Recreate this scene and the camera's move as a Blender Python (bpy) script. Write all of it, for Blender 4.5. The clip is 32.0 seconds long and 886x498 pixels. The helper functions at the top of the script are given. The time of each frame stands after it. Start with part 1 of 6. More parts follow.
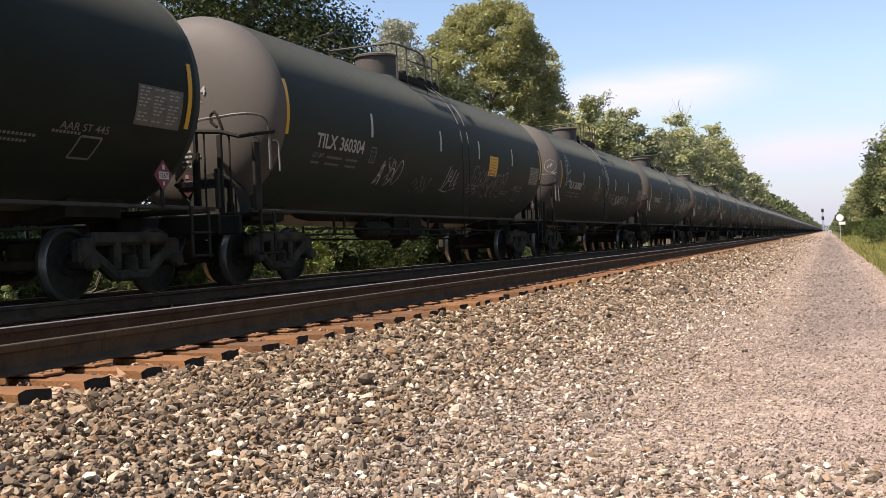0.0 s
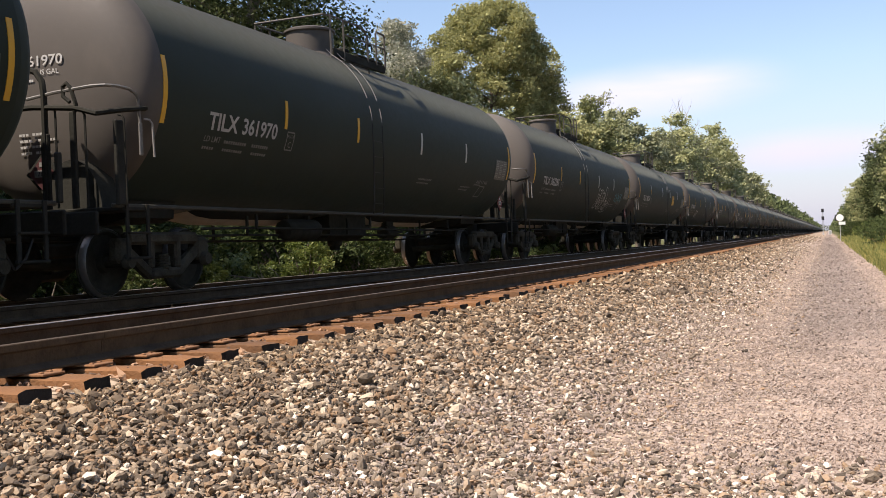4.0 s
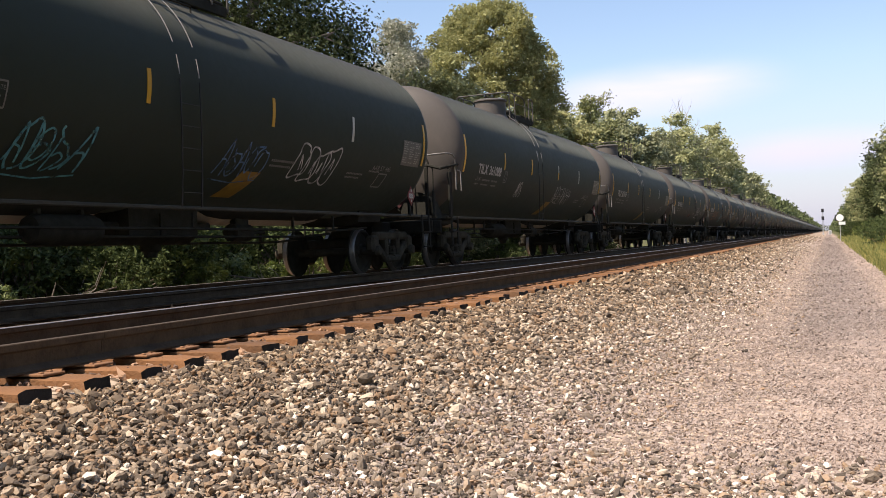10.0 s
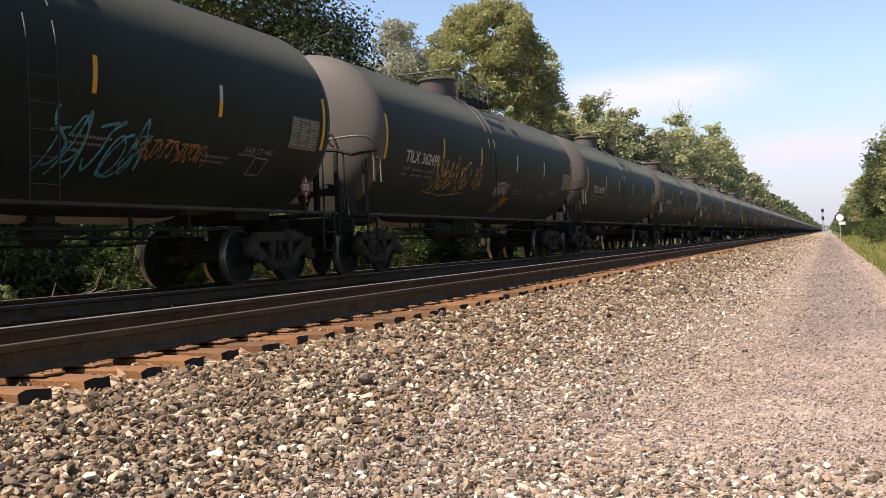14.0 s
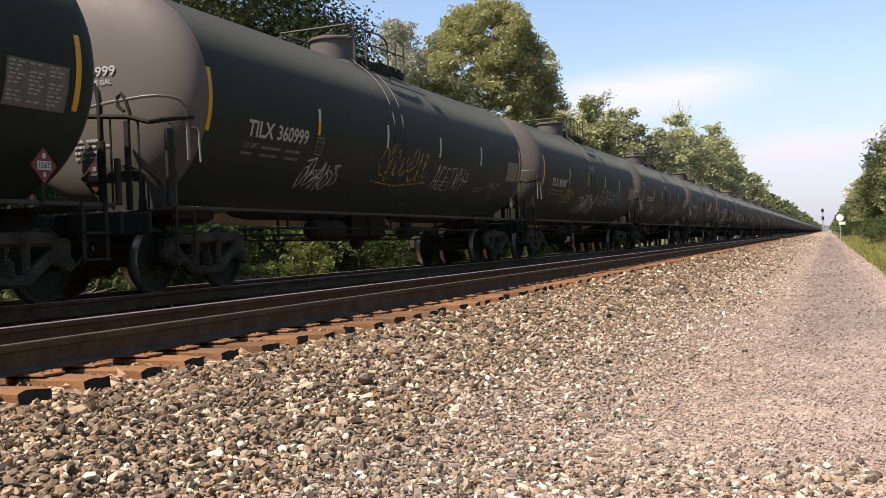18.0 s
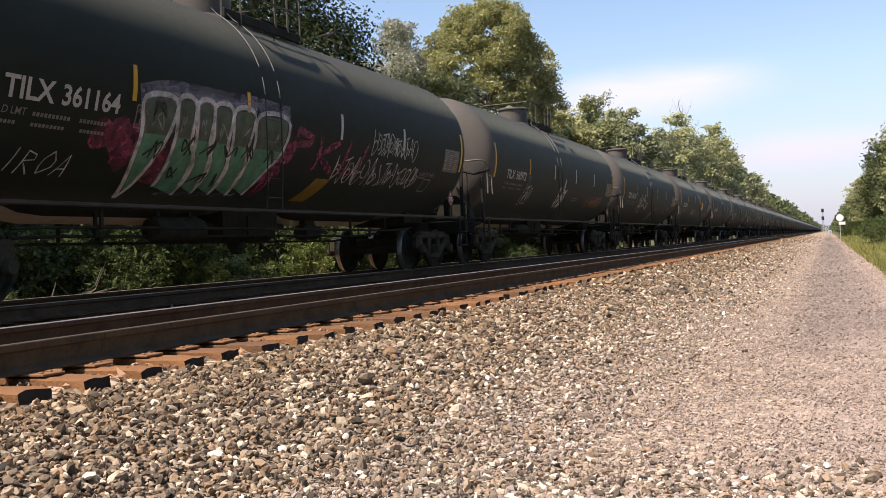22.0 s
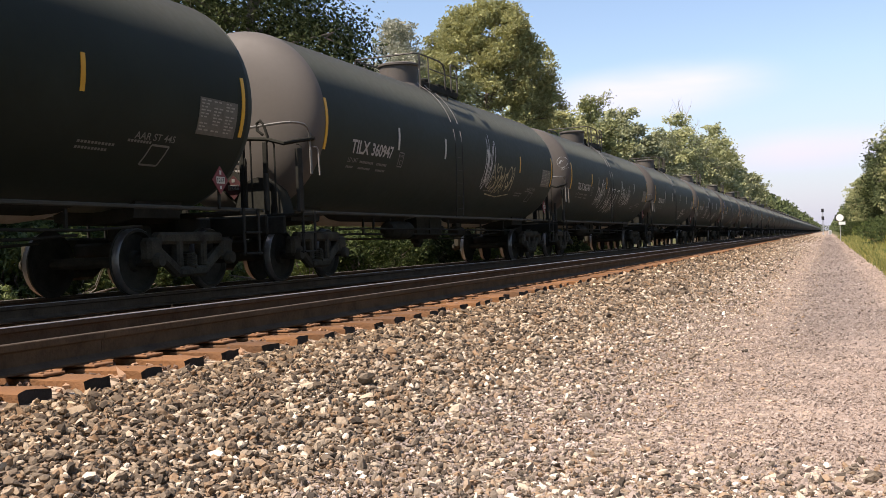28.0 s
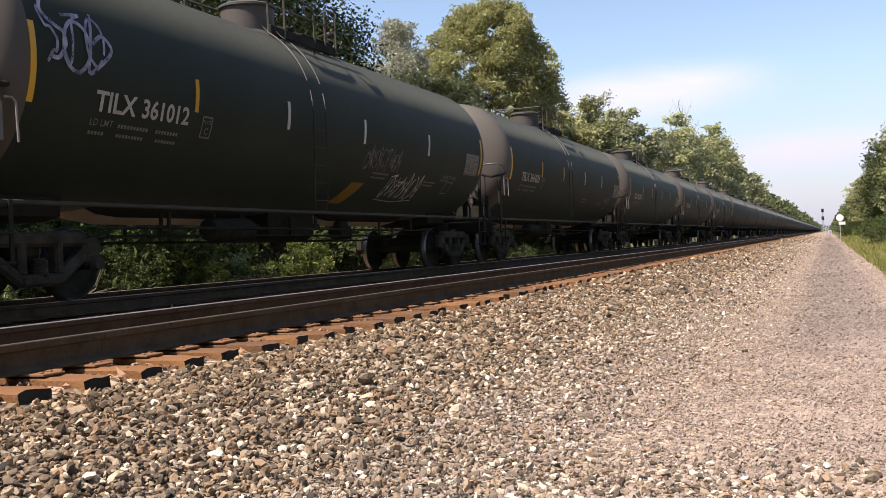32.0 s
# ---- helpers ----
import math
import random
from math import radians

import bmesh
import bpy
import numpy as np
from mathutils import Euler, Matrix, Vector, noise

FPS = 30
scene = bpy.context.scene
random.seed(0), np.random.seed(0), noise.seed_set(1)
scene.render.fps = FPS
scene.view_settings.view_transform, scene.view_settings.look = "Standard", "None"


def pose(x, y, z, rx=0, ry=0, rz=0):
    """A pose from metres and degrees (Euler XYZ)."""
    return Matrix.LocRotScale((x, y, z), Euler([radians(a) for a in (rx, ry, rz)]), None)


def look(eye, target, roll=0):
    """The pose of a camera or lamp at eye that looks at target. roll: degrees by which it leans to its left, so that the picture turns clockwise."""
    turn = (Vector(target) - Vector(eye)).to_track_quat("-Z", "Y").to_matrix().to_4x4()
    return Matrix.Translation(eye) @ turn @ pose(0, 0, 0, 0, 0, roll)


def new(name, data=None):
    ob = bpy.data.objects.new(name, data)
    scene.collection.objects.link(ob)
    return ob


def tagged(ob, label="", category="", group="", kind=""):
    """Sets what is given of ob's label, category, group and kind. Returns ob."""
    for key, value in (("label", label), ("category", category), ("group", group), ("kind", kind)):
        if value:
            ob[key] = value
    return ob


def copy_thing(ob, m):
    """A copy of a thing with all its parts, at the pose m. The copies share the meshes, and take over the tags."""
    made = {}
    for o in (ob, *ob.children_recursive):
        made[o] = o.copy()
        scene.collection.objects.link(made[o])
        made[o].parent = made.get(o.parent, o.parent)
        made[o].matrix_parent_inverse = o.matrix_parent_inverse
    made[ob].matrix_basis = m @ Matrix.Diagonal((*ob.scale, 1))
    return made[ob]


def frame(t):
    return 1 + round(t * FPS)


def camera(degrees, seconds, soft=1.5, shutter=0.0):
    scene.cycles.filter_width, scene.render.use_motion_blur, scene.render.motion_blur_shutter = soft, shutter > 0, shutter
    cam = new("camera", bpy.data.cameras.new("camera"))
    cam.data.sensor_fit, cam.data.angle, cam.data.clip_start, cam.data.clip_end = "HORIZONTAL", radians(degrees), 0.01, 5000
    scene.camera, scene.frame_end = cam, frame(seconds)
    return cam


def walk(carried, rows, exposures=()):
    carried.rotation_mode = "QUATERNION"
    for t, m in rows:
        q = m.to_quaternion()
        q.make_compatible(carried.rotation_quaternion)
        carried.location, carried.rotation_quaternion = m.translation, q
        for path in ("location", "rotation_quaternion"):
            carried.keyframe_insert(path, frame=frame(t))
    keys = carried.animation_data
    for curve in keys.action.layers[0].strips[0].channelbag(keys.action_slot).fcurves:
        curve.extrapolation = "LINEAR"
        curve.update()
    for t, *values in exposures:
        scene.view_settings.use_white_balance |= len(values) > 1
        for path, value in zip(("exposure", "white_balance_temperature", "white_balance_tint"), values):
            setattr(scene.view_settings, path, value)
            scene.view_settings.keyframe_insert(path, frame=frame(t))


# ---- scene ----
import functools
# ---- camera: stands still beside the access path, leaning a little ----
EYE = Vector((0.0, 0.0, 1.15))
YAW, PITCH, LEAN = 20.44, -0.13, -2.4
cam = camera(46.4, 32.0, soft=0.72)
_aim = EYE + Vector((-math.sin(radians(YAW)) * math.cos(radians(PITCH)), math.cos(radians(YAW)) * math.cos(radians(PITCH)), math.sin(radians(PITCH))))
walk(cam, [(0.0, look(EYE, _aim, LEAN)), (32.0, look(EYE, _aim, LEAN))], exposures=[(0.0, 0.72, 6680, 18), (32.0, 0.72, 6680, 18)])

# ---- sky and sun ----
SUN_TO = Vector((-0.40, -0.52, 1.0)).normalized()
SUN_EL, SUN_AZ = math.asin(SUN_TO.z), math.atan2(SUN_TO.x, SUN_TO.y)
world = bpy.data.worlds.new("sky")
scene.world = world
world.use_nodes = True
wn, wl = world.node_tree.nodes, world.node_tree.links
wn.clear()
w_out, w_bg, w_sky = wn.new("ShaderNodeOutputWorld"), wn.new("ShaderNodeBackground"), wn.new("ShaderNodeTexSky")
w_sky.sky_type, w_sky.sun_disc = "NISHITA", False
w_sky.sun_elevation, w_sky.sun_rotation = SUN_EL, SUN_AZ
w_sky.air_density, w_sky.dust_density, w_sky.ozone_density = 1.1, 0.6, 2.2
w_bg.inputs["Strength"].default_value = 0.111
w_co, w_map, w_noise, w_ramp, w_mix = (wn.new(n) for n in ("ShaderNodeTexCoord", "ShaderNodeMapping", "ShaderNodeTexNoise", "ShaderNodeValToRGB", "ShaderNodeMix"))
w_mix.data_type = "RGBA"
w_map.inputs["Scale"].default_value = (2.2, 2.2, 11.0)
w_map.inputs["Location"].default_value = (0.35, 0.1, 0.2)
w_noise.inputs["Scale"].default_value = 1.6
w_noise.inputs["Detail"].default_value = 5.0
w_ramp.color_ramp.elements[0].position, w_ramp.color_ramp.elements[1].position = 0.22, 0.64
w_mix.inputs[7].default_value = (6.6, 6.1, 7.1, 1)
wl.new(w_co.outputs["Generated"], w_map.inputs["Vector"])
wl.new(w_map.outputs[0], w_noise.inputs["Vector"])
wl.new(w_noise.outputs[0], w_ramp.inputs[0])
# one soft bank of thin cloud, uneven at its rim
def cloud_axis(vec, width):
    dot, div = wn.new("ShaderNodeVectorMath"), wn.new("ShaderNodeMath")
    dot.operation, div.operation = "DOT_PRODUCT", "DIVIDE"
    dot.inputs[1].default_value = vec
    div.inputs[1].default_value = width
    wl.new(w_co.outputs["Generated"], dot.inputs[0])
    wl.new(dot.outputs["Value"], div.inputs[0])
    return div.outputs[0]


def cloud_bank(centre, half_width, half_height, tilt):
    """Mask of one bank: 1 in its middle, 0 outside."""
    c_side = centre.cross(Vector((0, 0, 1))).normalized()
    c_side = (c_side + Vector((0, 0, tilt))).normalized()
    c_up = c_side.cross(centre)
    vec, length, soft = wn.new("ShaderNodeCombineXYZ"), wn.new("ShaderNodeVectorMath"), wn.new("ShaderNodeMapRange")
    length.operation, soft.interpolation_type = "LENGTH", "SMOOTHSTEP"
    wl.new(cloud_axis(c_side, half_width), vec.inputs[0])
    wl.new(cloud_axis(c_up, half_height), vec.inputs[1])
    wl.new(vec.outputs[0], length.inputs[0])
    soft.inputs[1].default_value, soft.inputs[2].default_value, soft.inputs[3].default_value, soft.inputs[4].default_value = 0.1, 1.0, 1.0, 0.0
    wl.new(length.outputs["Value"], soft.inputs[0])
    return soft.outputs[0]


CLOUD = Vector((-0.143, 0.975, 0.136)).normalized()
w_both, w_mul = wn.new("ShaderNodeMath"), wn.new("ShaderNodeMath")
w_both.operation, w_mul.operation = "MAXIMUM", "MULTIPLY"
wl.new(cloud_bank(CLOUD, 0.15, 0.036, 0.05), w_both.inputs[0])
wl.new(cloud_bank(Vector((-0.01, 1.0, 0.075)).normalized(), 0.13, 0.026, 0.03), w_both.inputs[1])
wl.new(w_both.outputs[0], w_mul.inputs[0])
wl.new(w_ramp.outputs[0], w_mul.inputs[1])
wl.new(w_mul.outputs[0], w_mix.inputs[0])
wl.new(w_sky.outputs[0], w_mix.inputs[6])
# pale haze towards the horizon
w_sep, w_haze, w_mix2 = wn.new("ShaderNodeSeparateXYZ"), wn.new("ShaderNodeMapRange"), wn.new("ShaderNodeMix")
w_mix2.data_type = "RGBA"
w_haze.inputs[1].default_value, w_haze.inputs[2].default_value, w_haze.inputs[3].default_value, w_haze.inputs[4].default_value = -0.02, 0.16, 0.80, 0.0
w_mix2.inputs[7].default_value = (2.9, 3.25, 4.7, 1)
wl.new(w_co.outputs["Generated"], w_sep.inputs[0])
wl.new(w_sep.outputs[2], w_haze.inputs[0])
wl.new(w_haze.outputs[0], w_mix2.inputs[0])
wl.new(w_mix.outputs[2], w_mix2.inputs[6])
wl.new(w_mix2.outputs[2], w_bg.inputs["Color"])
wl.new(w_bg.outputs[0], w_out.inputs["Surface"])

sun_data = bpy.data.lights.new("sun", "SUN")
sun_data.energy, sun_data.angle, sun_data.color = 4.75, radians(0.55), (1.0, 0.91, 0.77)
sun = new("sun", sun_data)
sun.matrix_world = look(SUN_TO * 60, (0, 0, 0))

# ---- materials ----
def material(name, color, rough=0.6, metal=0.0, var=0.25, scale=4.0, bump=0.0, bump_scale=30.0, second=None, island=False, each=False, spec=0.5, stain=None, trans=None, stops=None):
    """A paint, metal or stone: colour that varies at two scales, with a fine relief."""
    m = bpy.data.materials.new(name)
    m.use_nodes = True
    nt = m.node_tree
    bsdf = nt.nodes["Principled BSDF"]
    bsdf.inputs["Roughness"].default_value, bsdf.inputs["Metallic"].default_value = rough, metal
    bsdf.inputs["Specular IOR Level"].default_value = spec
    co = nt.nodes.new("ShaderNodeTexCoord")
    big, small = nt.nodes.new("ShaderNodeTexNoise"), nt.nodes.new("ShaderNodeTexNoise")
    big.inputs["Scale"].default_value, big.inputs["Detail"].default_value = scale, 4.0
    small.inputs["Scale"].default_value, small.inputs["Detail"].default_value = scale * 9, 3.0
    for n in (big, small):
        nt.links.new(co.outputs["Object"], n.inputs["Vector"])
    ramp = nt.nodes.new("ShaderNodeValToRGB")
    lo = second or tuple(c * (1 - var) for c in color)
    hi = color if second else tuple(min(1, c * (1 + var)) for c in color)
    ramp.color_ramp.elements[0].color, ramp.color_ramp.elements[1].color = (*lo, 1), (*hi, 1)
    ramp.color_ramp.elements[0].position, ramp.color_ramp.elements[1].position = 0.32, 0.68
    if stops:
        while len(ramp.color_ramp.elements) < len(stops):
            ramp.color_ramp.elements.new(0.5)
        for e, (p, c) in zip(ramp.color_ramp.elements, stops):
            e.position, e.color = p, (*c, 1)
    mixv = nt.nodes.new("ShaderNodeMix")
    mixv.inputs[0].default_value = 0.4
    nt.links.new(big.outputs[0], mixv.inputs[2])
    nt.links.new(small.outputs[0], mixv.inputs[3])
    fac = mixv.outputs[0]
    if island or each:
        src = nt.nodes.new("ShaderNodeNewGeometry" if island else "ShaderNodeObjectInfo")
        pick = nt.nodes.new("ShaderNodeMix")
        pick.inputs[0].default_value = 0.85 if island else 0.45
        nt.links.new(fac, pick.inputs[2])
        nt.links.new(src.outputs["Random Per Island" if island else "Random"], pick.inputs[3])
        fac = pick.outputs[0]
    nt.links.new(fac, ramp.inputs[0])
    col = ramp.outputs[0]
    if stain:
        sc, thr, scol = stain
        st = nt.nodes.new("ShaderNodeTexNoise")
        mp = nt.nodes.new("ShaderNodeMapping")
        mp.inputs["Scale"].default_value = sc
        st.inputs["Scale"].default_value, st.inputs["Detail"].default_value = 1.0, 6.0
        nt.links.new(co.outputs["Object"], mp.inputs["Vector"])
        nt.links.new(mp.outputs[0], st.inputs["Vector"])
        sr = nt.nodes.new("ShaderNodeMapRange")
        sr.inputs[1].default_value, sr.inputs[2].default_value = thr, thr + 0.25
        sm = nt.nodes.new("ShaderNodeMix")
        sm.data_type = "RGBA"
        sm.inputs[7].default_value = (*scol, 1)
        nt.links.new(st.outputs[0], sr.inputs[0])
        nt.links.new(sr.outputs[0], sm.inputs[0])
        nt.links.new(col, sm.inputs[6])
        col = sm.outputs[2]
    nt.links.new(col, bsdf.inputs["Base Color"])
    rr = nt.nodes.new("ShaderNodeMapRange")
    rr.inputs[3].default_value, rr.inputs[4].default_value = max(0.02, rough - 0.12), min(1, rough + 0.12)
    nt.links.new(small.outputs[0], rr.inputs[0])
    nt.links.new(rr.outputs[0], bsdf.inputs["Roughness"])
    if bump:
        bn, bp = nt.nodes.new("ShaderNodeTexNoise"), nt.nodes.new("ShaderNodeBump")
        bn.inputs["Scale"].default_value, bn.inputs["Detail"].default_value = bump_scale, 5.0
        bp.inputs["Strength"].default_value, bp.inputs["Distance"].default_value = bump, 0.02
        nt.links.new(co.outputs["Object"], bn.inputs["Vector"])
        nt.links.new(bn.outputs[0], bp.inputs["Height"])
        nt.links.new(bp.outputs[0], bsdf.inputs["Normal"])
    if trans:
        tb, ad = nt.nodes.new("ShaderNodeBsdfTranslucent"), nt.nodes.new("ShaderNodeMixShader")
        ad.inputs[0].default_value = trans
        nt.links.new(col, tb.inputs["Color"])
        nt.links.new(bsdf.outputs[0], ad.inputs[1])
        nt.links.new(tb.outputs[0], ad.inputs[2])
        nt.links.new(ad.outputs[0], nt.nodes["Material Output"].inputs["Surface"])
    return m


M_TANK = material("tank_paint", (0.0225, 0.0300, 0.0245), 0.60, spec=0.08, var=0.3, scale=0.8, bump=0.04, bump_scale=18, stain=((1.6, 0.35, 0.9), 0.56, (0.0285, 0.0340, 0.0275)), each=True)


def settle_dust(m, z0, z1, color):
    """Paints sunlight on a tank's upper part: a patchy dusty tone, stronger towards its crown."""
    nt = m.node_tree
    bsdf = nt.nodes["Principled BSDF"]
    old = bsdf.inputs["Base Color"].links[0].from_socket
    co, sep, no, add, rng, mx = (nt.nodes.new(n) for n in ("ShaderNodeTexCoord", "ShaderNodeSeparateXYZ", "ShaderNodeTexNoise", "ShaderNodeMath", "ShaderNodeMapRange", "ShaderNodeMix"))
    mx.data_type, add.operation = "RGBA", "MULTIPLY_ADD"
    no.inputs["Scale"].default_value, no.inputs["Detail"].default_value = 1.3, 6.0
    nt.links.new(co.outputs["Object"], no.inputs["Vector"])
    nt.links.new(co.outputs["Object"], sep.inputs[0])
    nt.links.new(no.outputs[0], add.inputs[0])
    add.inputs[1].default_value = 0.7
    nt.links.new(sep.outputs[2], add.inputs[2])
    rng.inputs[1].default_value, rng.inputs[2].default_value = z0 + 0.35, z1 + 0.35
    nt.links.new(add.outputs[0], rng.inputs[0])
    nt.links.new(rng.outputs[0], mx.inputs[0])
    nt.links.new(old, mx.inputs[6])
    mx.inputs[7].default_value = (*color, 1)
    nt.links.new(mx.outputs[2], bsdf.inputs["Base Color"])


_tank = M_TANK.node_tree.nodes["Principled BSDF"]
_tank.inputs["Sheen Weight"].default_value, _tank.inputs["Sheen Roughness"].default_value = 0.08, 0.45
_tank.inputs["Specular Tint"].default_value, _tank.inputs["Sheen Tint"].default_value = (0.95, 1.0, 0.80, 1), (0.95, 1.0, 0.84, 1)
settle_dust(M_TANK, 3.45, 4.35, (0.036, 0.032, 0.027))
# dusty tank paint lightened to carry the sun on leading heads and manways
M_HEAD = material("sunlit_dusty_paint", (0.108, 0.097, 0.085), 0.6, var=0.14, scale=1.2, bump=0.04, bump_scale=18, stain=((1.2, 0.5, 0.6), 0.55, (0.128, 0.111, 0.094)), each=True, spec=0.2)
M_SILL = material("dusty_side_sill", (0.044, 0.043, 0.032), 0.7, spec=0.3, var=0.35, scale=3, bump=0.2)
# pale tan for the belly's underside, as lit from the ground
M_BELLY = material("bounce_lit_belly", (0.54, 0.49, 0.40), 0.9, spec=0.1, second=(0.38, 0.34, 0.27), scale=1.2, bump=0.3)
M_FRAME = material("underframe_paint", (0.026, 0.026, 0.021), 0.85, spec=0.15, var=0.4, scale=3, bump=0.2)
M_TRUCK = material("truck_casting", (0.056, 0.052, 0.039), 0.95, spec=0.08, var=0.45, scale=5, bump=0.35, bump_scale=40)
M_WHEEL = material("wheel_steel", (0.034, 0.033, 0.026), 0.85, 0.0, spec=0.08, var=0.4, scale=6)
M_TREAD = material("polished_tread", (0.24, 0.235, 0.22), 0.42, 0.75, var=0.1, scale=20)
M_YELLOW = material("yellow_reflector", (0.62, 0.34, 0.02), 0.4, var=0.12, scale=10, each=True)
M_PATCH = material("faded_yellow_paint", (0.24, 0.145, 0.016), 0.6, var=0.3, scale=5)
M_WHITE = material("white_reflector", (0.50, 0.50, 0.46), 0.4, var=0.12, scale=10)
M_LETTER = material("white_lettering", (0.42, 0.42, 0.40), 0.6, var=0.15, scale=12)
M_DULL = material("dull_lettering", (0.16, 0.16, 0.148), 0.7, var=0.25, scale=12)
M_FINE = material("fine_lettering", (0.30, 0.30, 0.27), 0.7, var=0.2, scale=12)
M_PANEL = material("data_panel", (0.11, 0.11, 0.095), 0.6, var=0.3, scale=9)
M_RED = material("placard_red", (0.17, 0.022, 0.028), 0.5, var=0.2, scale=8)
# placard red darkened to paint in the shade on the leading head
M_RED_SHADED = material("placard_red_shaded", (0.050, 0.010, 0.011), 0.6, var=0.25, scale=8)
# rod tone bright enough to stand for sun on the upper ladder rods
M_ROD = material("pale_rod", (0.25, 0.24, 0.22), 0.5, var=0.3, scale=12)
M_PIPE = material("handrail_steel", (0.15, 0.147, 0.135), 0.6, 0.0, var=0.3, scale=12)
M_RAILING = material("railing_paint", (0.075, 0.067, 0.054), 0.7, var=0.3, scale=12)
M_RAILSIDE = material("rail_rust", (0.074, 0.055, 0.037), 0.9, spec=0.12, var=0.35, scale=4, bump=0.3, bump_scale=60)
M_RAILTOP = material("rail_polished", (0.58, 0.51, 0.44), 0.36, 0.75, var=0.2, scale=9)
M_RAILTOP_DULL = material("rail_dull_top", (0.10, 0.074, 0.05), 0.55, 0.4, var=0.2, scale=9)
M_TIE = material("creosoted_tie", (0.215, 0.100, 0.037), 0.9, second=(0.115, 0.057, 0.024), scale=3, bump=0.5, bump_scale=45, each=True)
# tie wood darkened to paint the shade on the end faces
M_TIE_END = material("shaded_tie_end", (0.018, 0.014, 0.011), 0.95, var=0.4, scale=8, bump=0.5, bump_scale=50)
M_PLATE = material("tie_plate_rust", (0.20, 0.098, 0.042), 0.85, var=0.3, scale=12, bump=0.3)
M_STONE = material("ballast_stone", (0.5, 0.4, 0.3), 0.9, scale=14, bump=0.4, bump_scale=60, island=True, stops=((0.08, (0.050, 0.040, 0.030)), (0.24, (0.155, 0.122, 0.090)), (0.44, (0.225, 0.184, 0.138)), (0.58, (0.325, 0.218, 0.130)), (0.72, (0.345, 0.280, 0.208)), (0.84, (0.56, 0.475, 0.365)), (0.94, (0.90, 0.82, 0.70))))


def grime_by_rails(m, x0, x1, color):
    """Brake dust and rust that lies on the stones beside the track and thins out away from it, in patches."""
    nt = m.node_tree
    bsdf = nt.nodes["Principled BSDF"]
    old = bsdf.inputs["Base Color"].links[0].from_socket
    co, sep, no, add, rng, mx = (nt.nodes.new(n) for n in ("ShaderNodeTexCoord", "ShaderNodeSeparateXYZ", "ShaderNodeTexNoise", "ShaderNodeMath", "ShaderNodeMapRange", "ShaderNodeMix"))
    mx.data_type, mx.blend_type, add.operation = "RGBA", "MULTIPLY", "MULTIPLY_ADD"
    no.inputs["Scale"].default_value, no.inputs["Detail"].default_value = 0.9, 5.0
    nt.links.new(co.outputs["Object"], no.inputs["Vector"])
    nt.links.new(co.outputs["Object"], sep.inputs[0])
    nt.links.new(no.outputs[0], add.inputs[0])
    add.inputs[1].default_value = 2.2
    nt.links.new(sep.outputs[0], add.inputs[2])
    rng.inputs[1].default_value, rng.inputs[2].default_value, rng.inputs[3].default_value, rng.inputs[4].default_value = x0 + 1.1, x1 + 1.1, 1.0, 0.0
    nt.links.new(add.outputs[0], rng.inputs[0])
    nt.links.new(rng.outputs[0], mx.inputs[0])
    nt.links.new(old, mx.inputs[6])
    mx.inputs[7].default_value = (*color, 1)
    nt.links.new(mx.outputs[2], bsdf.inputs["Base Color"])


grime_by_rails(M_STONE, -4.1, -1.5, (0.68, 0.595, 0.48))
M_STONE_RUST = material("rust_stained_stone", (0.36, 0.22, 0.13), 0.9, second=(0.13, 0.080, 0.052), scale=14, bump=0.4, bump_scale=60, island=True)
M_PEBBLE = material("path_pebble", (0.5, 0.4, 0.3), 0.9, scale=14, bump=0.3, bump_scale=80, island=True, stops=((0.05, (0.23, 0.184, 0.150)), (0.25, (0.315, 0.253, 0.211)), (0.72, (0.37, 0.300, 0.252)), (0.90, (0.43, 0.357, 0.303)), (0.97, (0.62, 0.54, 0.47))))
M_DEAD_BARK = material("dead_wood", (0.42, 0.39, 0.37), 0.95, var=0.3, scale=4, bump=0.4)
M_BARK = material("tree_bark", (0.16, 0.13, 0.10), 0.95, var=0.4, scale=4, bump=0.6, bump_scale=25)
M_PALE_BARK = material("bleached_branch", (0.17, 0.15, 0.12), 0.95, var=0.3, scale=6, bump=0.4)
M_LEAF = material("leaf_green", (0.365, 0.375, 0.185), 0.7, spec=0.15, second=(0.262, 0.276, 0.130), scale=0.6, island=True, trans=0.24)
M_LEAF_OLIVE = material("leaf_olive", (0.45, 0.44, 0.205), 0.7, spec=0.15, second=(0.31, 0.31, 0.14), scale=0.6, island=True, trans=0.28)
M_LEAF_PALE = material("leaf_pale", (0.325, 0.335, 0.195), 0.7, spec=0.15, second=(0.22, 0.238, 0.13), scale=0.6, island=True, trans=0.24)
M_LEAF_SILVER = material("leaf_silver", (0.56, 0.55, 0.44), 0.65, spec=0.3, second=(0.27, 0.28, 0.20), scale=0.6, island=True, trans=0.24)
M_LEAF_DARK = material("leaf_dark", (0.125, 0.150, 0.060), 0.65, spec=0.2, second=(0.04, 0.054, 0.020), scale=0.6, island=True, trans=0.25)
M_LEAF_UNDER = material("undergrowth_leaf", (0.100, 0.128, 0.045), 0.75, spec=0.15, second=(0.040, 0.060, 0.020), scale=0.9, island=True, trans=0.3)
M_LEAF_BRIGHT = material("leaf_bright", (0.22, 0.26, 0.07), 0.5, second=(0.10, 0.14, 0.035), scale=0.6, island=True, trans=0.35)
M_WEED = material("goldenrod_weed", (0.46, 0.38, 0.08), 0.8, spec=0.2, second=(0.18, 0.21, 0.06), scale=0.8, island=True, trans=0.35)
